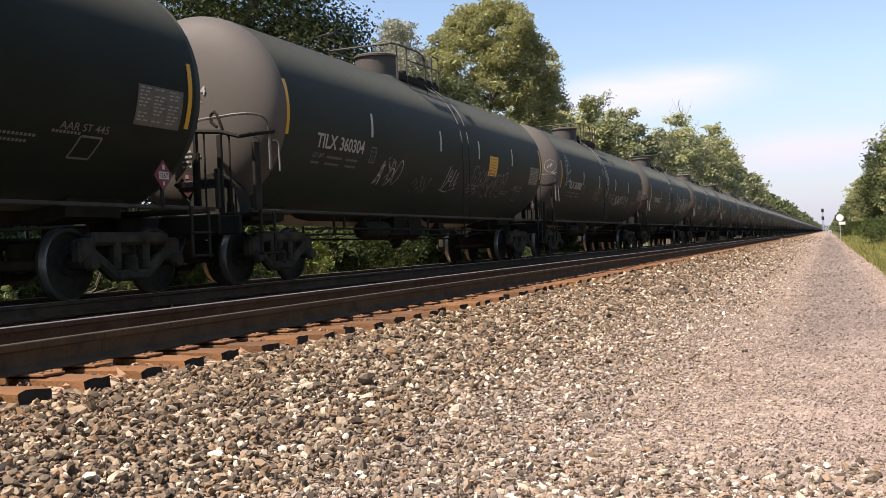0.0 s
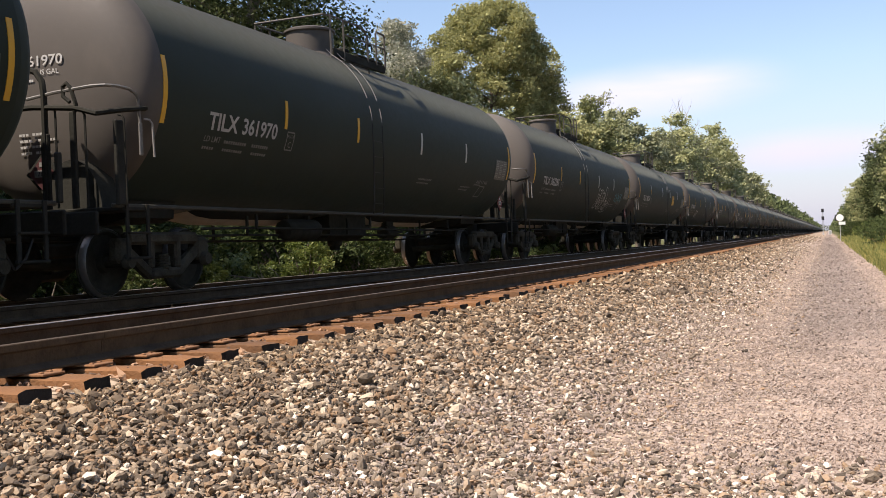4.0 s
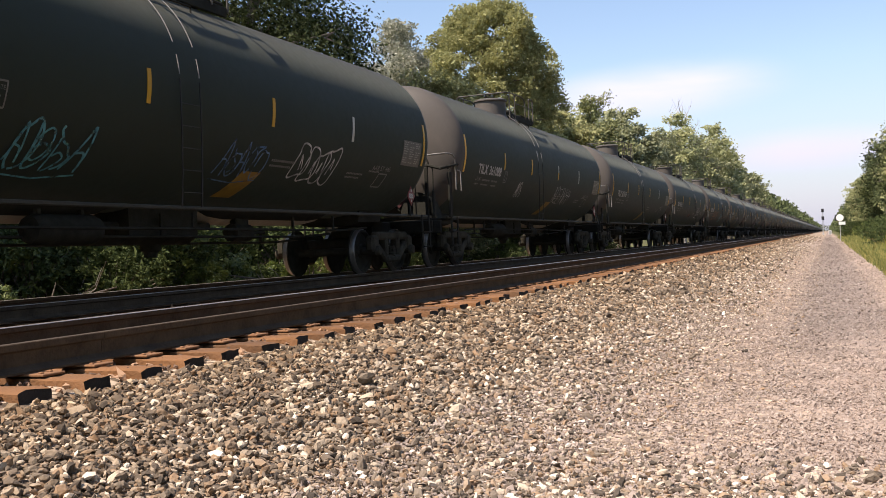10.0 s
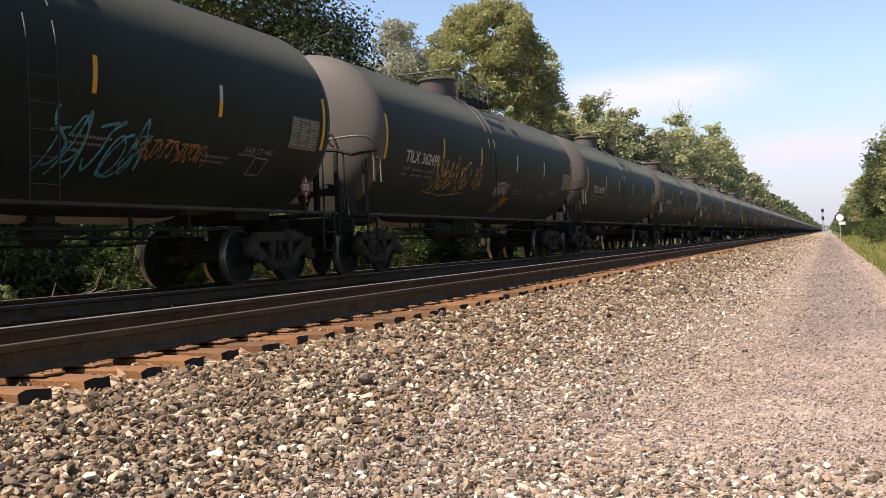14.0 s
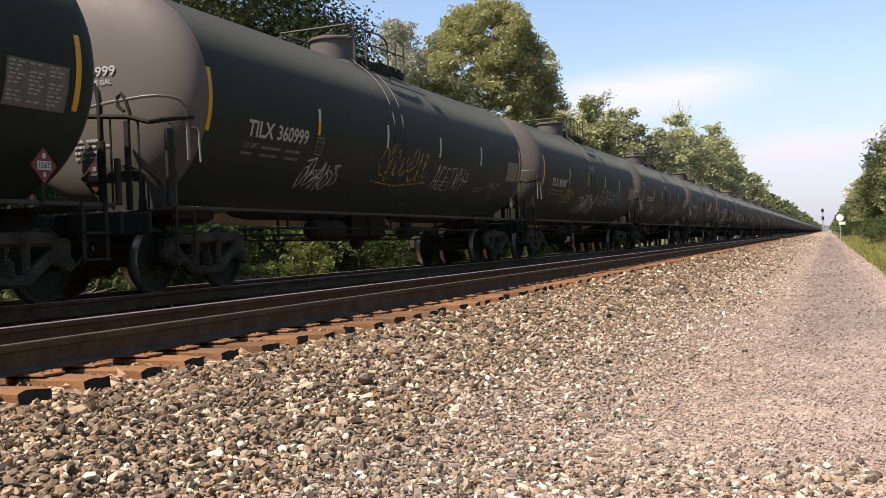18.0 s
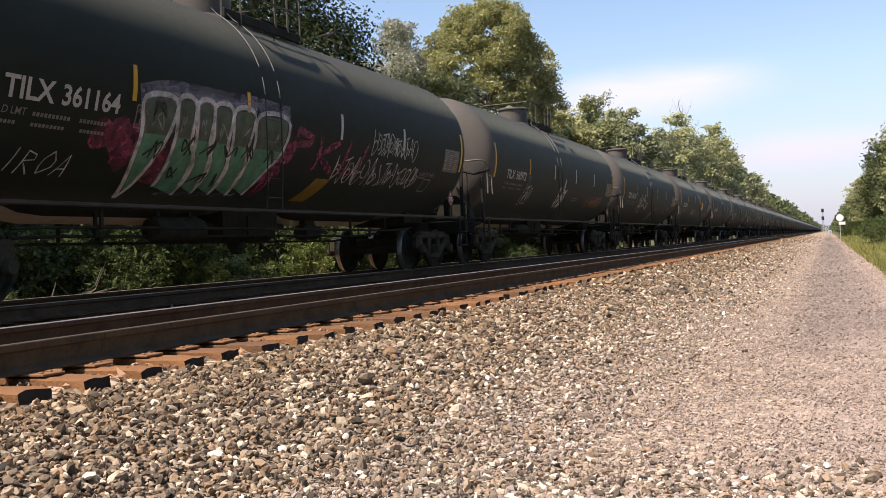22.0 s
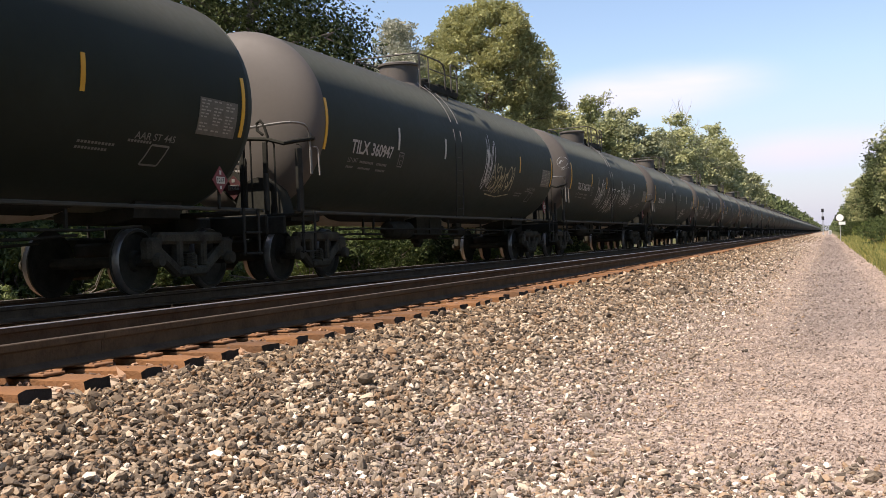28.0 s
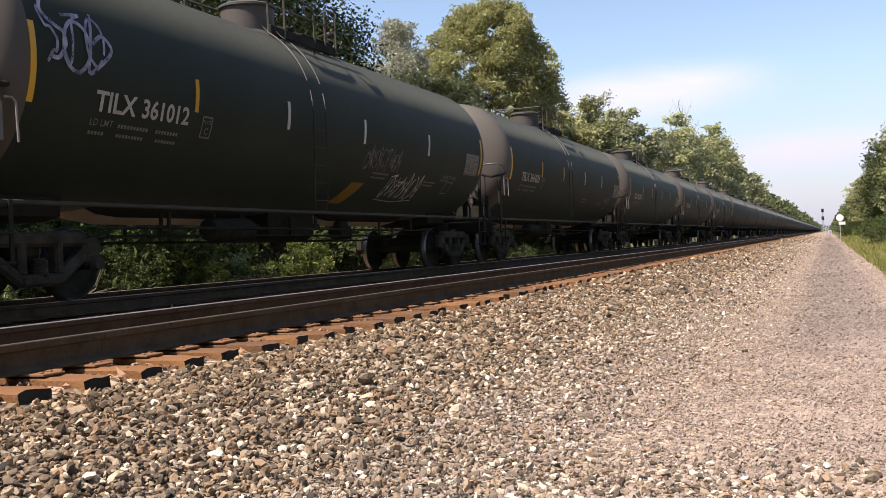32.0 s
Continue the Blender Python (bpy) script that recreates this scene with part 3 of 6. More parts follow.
def stones(name, label, mat, seed, xy, size, sink=0.25, simple=False):
    """Broken stones at the points xy with the radii size."""
    rng = np.random.default_rng(seed)
    n = len(xy)
    SV, SF = (OCT_V, OCT_F) if simple else (ICO_V, ICO_F)
    v = SV[None] * rng.uniform(0.62, 1.25, (n, len(SV), 1))
    v = v * np.stack([rng.uniform(0.8, 1.55, n), rng.uniform(0.6, 1.0, n), rng.uniform(0.36, 0.8, n)], 1)[:, None]
    v = np.einsum("nij,nkj->nki", turns(rng, n), v) * size[:, None, None]
    v[:, :, 2] *= 0.85
    v[:, :, 0] += xy[:, :1]
    v[:, :, 1] += xy[:, 1:2]
    v[:, :, 2] += (ground_z(xy[:, 0]) + size * rng.uniform(-sink, 0.80, n))[:, None]
    f = (SF[None] + (np.arange(n) * len(SV))[:, None, None]).reshape(-1, 3)
    thing(name, label, "gravel", kind="stuff", data=quick_mesh(name, v.reshape(-1, 3), f, mat))


def scatter_ballast():
    rng = np.random.default_rng(5)
    near, far = ([], []), ([], [])
    for y0, y1, per, s in ((-5.0, 2.2, 330, 0.030), (2.2, 9.0, 1650, 0.0190), (9.0, 17.0, 1150, 0.0205), (17.0, 30.0, 560, 0.0245), (30.0, 95.0, 140, 0.033), (95.0, 220.0, 22, 0.065)):
        n = int(3.6 * (y1 - y0) * per)
        p = np.stack([rng.uniform(-4.09, -0.25, n), rng.uniform(y0, y1, n)], 1)
        keep = rng.uniform(size=n) < np.maximum(np.clip((-0.75 - p[:, 0]) / 1.7, 0.05, 1), np.where(p[:, 1] < 5.0, 0.4, 0.0)) * np.clip((220 - p[:, 1]) / 125, 0, 1)
        dest = near if 2 < y1 < 18 else far
        dest[0].append(p[keep])
        dest[1].append(s * np.exp(rng.normal(0, 0.32, keep.sum())) * np.interp(p[keep][:, 0], (-4.1, -2.6, -0.6), (1.08, 0.94, 0.58)))
    label = "loose grey and tan crushed-stone ballast beside the ties"
    stones("ballast_stones", label, M_STONE, 1, np.concatenate(near[0]), np.concatenate(near[1]))
    stones("ballast_stones", label, M_STONE, 6, np.concatenate(far[0]), np.concatenate(far[1]) * 1.25, simple=True)
    # between the ties
    n = 12000
    p = np.stack([np.where(rng.uniform(size=n) < 0.3, rng.uniform(-4.75, -4.2, n), rng.uniform(-11.2, -4.2, n)), 3.0 + 42 * rng.uniform(size=n) ** 1.4], 1)
    stones("track_ballast", "brown dusty crushed stone between the ties", M_STONE_RUST, 2, p, 0.024 * np.exp(rng.normal(0, 0.25, n)), 0.6, simple=True)


def scatter_path():
    rng = np.random.default_rng(9)
    pts, rad = [], []
    for y0, y1, per, s in ((-5.0, 3.4, 160, 0.018), (3.4, 8.0, 2600, 0.0088), (8.0, 15.0, 1300, 0.0095), (15.0, 30.0, 320, 0.0140), (30.0, 80.0, 70, 0.020), (80.0, 190.0, 24, 0.045)):
        n = int(3.6 * (y1 - y0) * per)
        p = np.stack([rng.uniform(-2.3, 1.3, n), rng.uniform(y0, y1, n)], 1)
        keep = rng.uniform(size=n) < np.clip((190 - p[:, 1]) / 110, 0, 1)
        pts.append(p[keep])
        rad.append(s * np.exp(rng.normal(0, 0.38, keep.sum())))
    stones("path_gravel", "pinkish-grey fine gravel strewn over the access path", M_PEBBLE, 3, np.concatenate(pts), np.concatenate(rad), 0.0, simple=True)


def scatter_coarse():
    """Coarser loose stones spilt over the near end of the path."""
    rng = np.random.default_rng(31)
    n = 2600
    p = np.stack([rng.uniform(-1.9, 0.7, n), 4.2 + 1.5 * rng.beta(1.3, 2.2, n)], 1)
    stones("spilt_stones", "pale coarse stones spilt over the path", M_STONE, 8, p, 0.0165 * np.exp(rng.normal(0, 0.3, n)), 0.1)


scatter_ballast()
scatter_path()
scatter_coarse()

# ---- the train: tank cars ----
PITCH_L = 18.3          # length of a car over its couplers
TANK_R, TANK_Z, HEAD = 1.645, 2.81, 0.56
SEAM_NEAR, SEAM_FAR = -7.82, 7.93      # where the shell meets its two heads


def wrap(points, lift=0.012):
    """Points (along, up) drawn on the tank's flank: up is the height above the rails at the flank, bent round the shell."""
    out = []
    for s, z in points:
        a = (z - TANK_Z) / TANK_R
        out.append(((TANK_R + lift) * math.cos(a), s, TANK_Z + (TANK_R + lift) * math.sin(a)))
    return out


def band(s, z0, z1, width, lift=0.008, n=8):
    """An upright strip on the flank."""
    sh = Shape()
    pts = []
    for i in range(n + 1):
        z = z0 + (z1 - z0) * i / n
        pts += wrap([(s - width / 2, z), (s + width / 2, z)], lift) + wrap([(s - width / 2, z), (s + width / 2, z)], 0.0)
    faces = []
    for i in range(n):
        a, b = i * 4, i * 4 + 4
        faces += [(a, a + 1, b + 1, b), (a + 2, b + 2, b + 3, a + 3), (a, b, b + 2, a + 2), (a + 1, a + 3, b + 3, b + 1)]
    faces += [(0, 2, 3, 1), (n * 4, n * 4 + 1, n * 4 + 3, n * 4 + 2)]
    return sh.add(pts, faces)


def ribbon(sh, pts, width, lift=0.010):
    """A painted stroke on the flank through points (along, up)."""
    fine = [pts[0]]
    for a, b in zip(pts[:-1], pts[1:]):
        m = max(1, int(math.hypot(b[0] - a[0], b[1] - a[1]) / 0.09))
        fine += [(a[0] + (b[0] - a[0]) * i / m, a[1] + (b[1] - a[1]) * i / m) for i in range(1, m + 1)]
    pts, n = fine, len(fine)
    out = []
    for i, (s, z) in enumerate(pts):
        ds, dz = pts[min(i + 1, n - 1)][0] - pts[max(i - 1, 0)][0], pts[min(i + 1, n - 1)][1] - pts[max(i - 1, 0)][1]
        d = math.hypot(ds, dz) or 1
        ox, oz = -dz / d * width / 2, ds / d * width / 2
        out += wrap([(s + ox, z + oz), (s - ox, z - oz)], lift + 0.0006 * (i % 3))
    sh.add(out, [(2 * i, 2 * i + 1, 2 * i + 3, 2 * i + 2) for i in range(n - 1)])


def letters(text, width, height, bold=0.0):
    """Flat letter mesh data: vertices (x, y) and faces, in a box of that size."""
    cu = bpy.data.curves.new("letters", "FONT")
    cu.body, cu.size, cu.offset, cu.resolution_u = text, 1.0, bold, 3
    ob = bpy.data.objects.new("letters", cu)
    scene.collection.objects.link(ob)
    me = bpy.data.meshes.new_from_object(ob)
    xs = [v.co.x for v in me.vertices]
    ys = [v.co.y for v in me.vertices]
    x0, x1, y0, y1 = min(xs), max(xs), min(ys), max(ys)
    vs = [((v.co.x - x0) / (x1 - x0) * width, (v.co.y - y0) / (y1 - y0) * height) for v in me.vertices]
    fs = [tuple(p.vertices) for p in me.polygons]
    bpy.data.objects.remove(ob)
    bpy.data.meshes.remove(me)
    bpy.data.curves.remove(cu)
    return vs, fs


def flank_text(text, s, z, width, height, bold=0.012):
    vs, fs = letters(text, width, height, bold)
    return Shape().add(wrap([(s + x, z + y) for x, y in vs], 0.013), fs)


def bars(rows, seg=0.062):
    """Rows of writing too small to read: (along, up, length, height)."""
    sh = Shape()
    for s, z, w, h in rows:
        n = max(1, round(w / seg))
        for i in range(n):
            a, b = s + w * i / n, s + w * (i + 0.72) / n
            sh.add(wrap([(a, z), (b, z), (b, z + h), (a, z + h)], 0.009), [(0, 1, 2, 3)])
    return sh


def arc(y, a0, a1, r, n=10, x0=0.0):
    return [(x0 + r * math.cos(a0 + (a1 - a0) * i / n), y, TANK_Z + r * math.sin(a0 + (a1 - a0) * i / n)) for i in range(n + 1)]


def tank_shell(detailed):
    return Shape().lathe([(TANK_R, SEAM_NEAR), (TANK_R, SEAM_FAR)], "y", 64 if detailed else 32, (0, 0, TANK_Z))


def head_depth(r):
    """How far the dished head stands out at the share r of its radius: flat in the middle, with a tight knuckle."""
    return HEAD * (1 - min(1.0, r) ** 2.7) ** (1 / 2.3)


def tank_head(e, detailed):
    prof = []
    seam = SEAM_NEAR if e < 0 else SEAM_FAR
    for r in (0.012, 0.25, 0.5, 0.65, 0.75, 0.83, 0.89, 0.93, 0.96, 0.98, 0.992, 1.0) if detailed else (0.012, 0.5, 0.8, 0.93, 1.0):
        prof.append((TANK_R * r, seam + e * head_depth(r)))
    return Shape().lathe(prof, "y", 64 if detailed else 32, (0, 0, TANK_Z))


def make_truck(car, y, detailed):
    """A two-axle truck with side frames, bolster, springs and wheel sets."""
    sh = Shape()
    sh.box((0, 0, 0.64), (1.9, 0.30, 0.22), 0.04)
    sh.box((0, 0, 0.86), (0.5, 0.45, 0.22), 0.04)
    truck = part("truck", sh, M_WHEEL, car, at=pose(0, y, 0))
    for sx in (-1, 1):
        fr = Shape()
        x = sx * 1.02
        # top chord, lower chord in a V, columns and journal jaws
        fr.box((x, 0, 0.76), (0.17, 1.6, 0.17), 0.04)
        for sy in (-1, 1):
            fr.box((x, sy * 0.89, 0.60), (0.19, 0.32, 0.34), 0.05)
            fr.box((x, sy * 0.30, 0.55), (0.16, 0.14, 0.42), 0.03)
            fr.box((x, sy * 0.56, 0.44), (0.15, 0.70, 0.16), 0.04, rot=Matrix.Rotation(sy * radians(33), 3, "X"))
        fr.box((x, 0, 0.28), (0.2, 0.70, 0.15), 0.04)
        part("side_frame", fr, M_TRUCK, truck)
        if detailed:
            sp = Shape()
            coil = [(x + 0.10 * math.cos(a), 0.10 * math.sin(a), 0.33 + 0.20 * a / 37.7) for a in (37.7 * i / 60 for i in range(61))]
            sp.tube(coil, 0.018, 5)
            part("spring", sp, M_TRUCK, truck)
            for sy in (-1, 1):
                cap = Shape().lathe([(0.02, 0.0), (0.085, 0.0), (0.10, 0.03), (0.10, 0.10)], "x", 12)
                cap.v = [(sx * (1.20 - px), py, pz) for px, py, pz in cap.v]
                part("bearing_cap", cap, M_TRUCK, truck, at=pose(0, sy * 0.889, 0.457))
    sets = []
    for sy in (-1, 1):
        ws = Shape()
        ws.lathe([(0.08, -1.1), (0.08, 1.1)], "x", 10)
        for sx in (-1, 1):
            prof = [(0.09, 0.80), (0.13, 0.80), (0.15, 0.74), (0.37, 0.755), (0.405, 0.815), (0.438, 0.815), (0.457, 0.788), (0.458, 0.71), (0.482, 0.70), (0.478, 0.678), (0.40, 0.678), (0.37, 0.70), (0.15, 0.69), (0.09, 0.66)]
            tmp = Shape().lathe([(r, h) for r, h in prof], "x", 26 if detailed else 10, slots=[0, 0, 0, 0, 0, 1, 1, 0, 0, 0, 0, 0, 0])
            base = len(ws.mi)
            ws.add([(sx * px, py, pz) for px, py, pz in tmp.v], tmp.f)
            ws.mi[base:] = tmp.mi
        w = part("wheelset", ws, [M_WHEEL, M_TREAD], truck, at=pose(0, sy * 0.889, 0.457))
        sets.append(w)
    return truck


def end_gear(car, e, detailed):
    """Deck, coupler and safety rails of the end e (-1 or 1)."""
    def at(y):
        return e * y
    sh = Shape()
    sh.box((0, at(8.45), 0.93), (0.62, 1.1, 0.34), 0.03)
    sh.box((0, at(8.2), 1.13), (2.85, 0.55, 0.06), 0.012)
    sh.box((0, at(8.86), 0.95), (2.7, 0.07, 0.30), 0.02)
    part("end_deck", sh, M_FRAME, car)
    cp = Shape()
    cp.box((0, at(8.98), 0.86), (0.16, 0.36, 0.16), 0.03)
    cp.box((0.05, at(9.10), 0.87), (0.26, 0.16, 0.28), 0.05)
    part("coupler", cp, M_TRUCK, car)
    hose = Shape().tube([(0.33, at(8.85), 0.80), (0.34, at(9.0), 0.55), (0.30, at(9.13), 0.42), (0.22, at(9.15), 0.48)], 0.022, 5)
    part("brake_hose", hose, M_DARK, car)
    # saddle that carries the tank
    sd = Shape()
    sd.extrude([(-0.45, 1.0), (0.45, 1.0), (0.68, 1.06), (0.72, 1.30), (0.5, 1.20), (-0.5, 1.20), (-0.72, 1.30), (-0.68, 1.06)], at(6.9) - 0.55, at(6.9) + 0.55)
    part("saddle", sd, M_FRAME, car)
    if not detailed:
        return
    for sx in (-1, 1):
        x = sx * 1.50
        st = Shape()
        for dy in (8.0, 8.42):
            st.box((x - sx * 0.06, at(dy), 0.83), (0.03, 0.06, 0.72), 0.006)
        for z in (0.5, 0.82):
            st.box((x - sx * 0.06, at(8.21), z), (0.10, 0.46, 0.03), 0.006)
        part("sill_step", st, M_FRAME, car)
        if e > 0:
            part("end_post", Shape().box((x, at(8.60), 1.45), (0.06, 0.08, 0.58), 0.012), M_FRAME, car)
            continue
        hr = Shape().tube([(sx * 0.30, at(8.84), 2.55), (sx * 0.75, at(8.84), 2.60), (sx * 1.30, at(8.84), 2.63), (sx * 1.45, at(8.76), 2.64), (x, at(8.6), 2.645), (x, at(8.36), 2.64), (x, at(8.24), 2.60), (x, at(8.18), 2.52), (x, at(8.16), 2.18)], 0.021, 6)
        hr.box((x, at(8.155), 2.02), (0.03, 0.06, 0.42), 0.008)
        part("handrail", hr, M_PIPE, car)
        gi = Shape().tube([(x + sx * 0.03, at(8.12), 2.28), (x + sx * 0.04, at(8.02), 2.28), (x + sx * 0.05, at(7.97), 2.23), (x + sx * 0.05, at(7.95), 1.80)], 0.015, 5)
        part("grab_iron", gi, M_ROD, car)
        # bent inner post, hooked middle post and stout corner post, each with a thin stay beside it
        ip = Shape().tube([(sx * 0.58, at(8.84), 1.16), (sx * 0.58, at(8.84), 2.60), (sx * 0.56, at(8.84), 2.76), (sx * 0.47, at(8.84), 2.88), (sx * 0.30, at(8.82), 2.93)], 0.042, 7)
        ip.box((sx * 0.58, at(8.84), 1.62), (0.13, 0.05, 0.95), 0.015)
        ip.tube([(sx * 0.71, at(8.8), 1.16), (sx * 0.71, at(8.8), 2.37), (sx * 0.68, at(8.8), 2.42), (sx * 0.63, at(8.8), 2.43)], 0.016, 5)
        part("end_post", ip, M_FRAME, car)
        mp = Shape().box((sx * 1.01, at(8.84), 1.74), (0.09, 0.05, 1.2), 0.012)
        mp.tube([(sx * 1.03, at(8.84), 2.30), (sx * 1.07, at(8.84), 2.42), (sx * 1.0, at(8.84), 2.63), (sx * 0.94, at(8.84), 2.70), (sx * 0.88, at(8.84), 2.66), (sx * 0.88, at(8.84), 2.54), (sx * 0.98, at(8.84), 2.46)], 0.026, 6)
        mp.tube([(sx * 1.16, at(8.8), 1.16), (sx * 1.16, at(8.8), 2.29), (sx * 1.13, at(8.8), 2.34), (sx * 1.08, at(8.8), 2.35)], 0.016, 5)
        part("end_post", mp, M_FRAME, car)
        cp = Shape().box((x, at(8.60), 1.69), (0.06, 0.15, 1.06), 0.012)
        cp.tube([(sx * 1.48, at(8.46), 1.16), (sx * 1.48, at(8.46), 2.25), (sx * 1.45, at(8.46), 2.3), (sx * 1.4, at(8.46), 2.31)], 0.016, 5)
        part("end_post", cp, M_FRAME, car)
    if e < 0:
        # black round-topped block low in front of the leading head
        part("brake_housing", Shape().extrude([(-e * 0.60 + 0.47 * math.cos(a), 1.10 + 0.70 * math.sin(a)) for a in (math.pi * i / 14 for i in range(15))], at(8.05), at(8.42)), M_FRAME, car)
    cr = Shape().tube([(-1.50, at(7.96), 2.44), (-1.50, at(8.5), 2.36), (-1.36, at(8.84), 2.29), (-1.05, at(8.84), 2.38), (-0.4, at(8.84), 2.44), (0.4, at(8.84), 2.44), (1.05, at(8.84), 2.38), (1.36, at(8.84), 2.29), (1.50, at(8.5), 2.36), (1.50, at(7.96), 2.44)], 0.036, 7)
    if e < 0:
        part("cross_rail", cr, M_FRAME, car)
        wh = Shape().lathe([(0.235, -0.02), (0.26, 0.0), (0.235, 0.02), (0.22, 0.0), (0.235, -0.02)], "y", 20, (-0.55, at(8.95), 1.85))
        wh.tube([(-0.55, at(8.95), 1.62), (-0.55, at(8.95), 2.08)], 0.014, 5).tube([(-0.78, at(8.95), 1.85), (-0.32, at(8.95), 1.85)], 0.014, 5)
        wh.box((-0.55, at(8.86), 1.85), (0.18, 0.14, 0.34), 0.03)
        part("brake_wheel", wh, M_FRAME, car)
        return
    # warning diamond on a post at the side of the far end
    rows = Shape()
    c, q, w = Vector((1.47, at(7.35), 1.58)), 0.205, Vector((0, 1, 0))
    n, up = Vector((1, 0, 0)), Vector((0, 0, 1))
    pts = [c - w * q, c - up * q, c + w * q, c + up * q]
    rows.add(pts + [p - n * 0.012 for p in pts], [(0, 1, 2, 3), (7, 6, 5, 4), (0, 4, 5, 1), (1, 5, 6, 2), (2, 6, 7, 3), (3, 7, 4, 0)])
    placard = part("placard", rows, M_RED, car, "red diamond hazard placard")
    mk = Shape()
    for a, b, h0, h1 in ((-0.11, 0.11, -0.05, 0.05), (-0.025, 0.025, 0.08, 0.14), (-0.02, 0.02, -0.13, -0.08)):
        mk.add([c + n * 0.005 + w * a + up * h0, c + n * 0.005 + w * b + up * h0, c + n * 0.005 + w * b + up * h1, c + n * 0.005 + w * a + up * h1], [(0, 1, 2, 3)])
    part("placard_mark", mk, M_WHITE, placard)
    part("placard_number", Shape().add([c + n * 0.009 + w * (qy - 0.09) + up * (qz - 0.032) for qy, qz in PLACARD_VS], PLACARD_FS), M_DARK, placard)
    part("placard_holder", Shape().box((1.435, at(7.35), 1.36), (0.035, 0.05, 0.40), 0.008), M_FRAME, car)


PLACARD_VS, PLACARD_FS = letters("1267", 0.18, 0.064, 0.01)


def head_writing(car, number):
    """White marks on the near head of the tank: the car's number and small rows."""
    def on_head(x, z, lift=0.014):
        return (x, SEAM_NEAR - head_depth(math.hypot(x, z - TANK_Z) / TANK_R) - lift, z)
    vs, fs = letters(number, 0.66, 0.14, 0.016)
    sh = Shape().add([on_head(-0.16 + x, 3.06 + y) for x, y in vs], fs)
    part("end_number", sh, M_LETTER, car)
    rows = Shape()
    vs, fs = letters("US GAL", 0.34, 0.07, 0.01)
    rows.add([on_head(0.10 + x, 2.94 + y) for x, y in vs], fs)
    for z, w in ((2.86, 0.3), (2.16, 0.45), (2.08, 0.62), (2.0, 0.4), (1.92, 0.5)):
        for i in range(8):
            a = -0.26 + w * i / 8
            if i % 5 != 3:
                rows.add([on_head(a, z), on_head(a + w / 10, z), on_head(a + w / 10, z + 0.032), on_head(a, z + 0.032)], [(0, 1, 2, 3)])
    tagged(part("end_marks", rows, M_LETTER, car), kind="stuff")
    pl = Shape()
    c, d = Vector((0.11, 0, 1.65)), 0.21
    y = SEAM_NEAR - HEAD - 0.02
    pl.add([(c.x - d, y, c.z), (c.x, y, c.z - d), (c.x + d, y, c.z), (c.x, y, c.z + d), (c.x - d, y + 0.012, c.z), (c.x, y + 0.012, c.z - d), (c.x + d, y + 0.012, c.z), (c.x, y + 0.012, c.z + d)],
           [(0, 1, 2, 3), (7, 6, 5, 4), (0, 4, 5, 1), (1, 5, 6, 2), (2, 6, 7, 3), (3, 7, 4, 0)])
    pc = part("placard", pl, M_RED_SHADED, car, "red diamond hazard placard darkened as in shade")
    b = Shape().box((c.x, y - 0.006, c.z), (0.22, 0.004, 0.09)).box((c.x, y - 0.006, c.z + 0.12), (0.06, 0.004, 0.06))
    part("placard_mark", b, M_DULL, pc)
    part("placard_number", Shape().add([(c.x - 0.09 + px, y - 0.011, c.z - 0.032 + pz) for px, pz in PLACARD_VS], PLACARD_FS), M_DARK, pc)
    bk = Shape().box((c.x, y + 0.06, c.z), (0.42, 0.03, 0.42), 0.005, rot=Matrix.Rotation(radians(45), 3, "Y"))
    part("placard_holder", bk, M_FRAME, car)


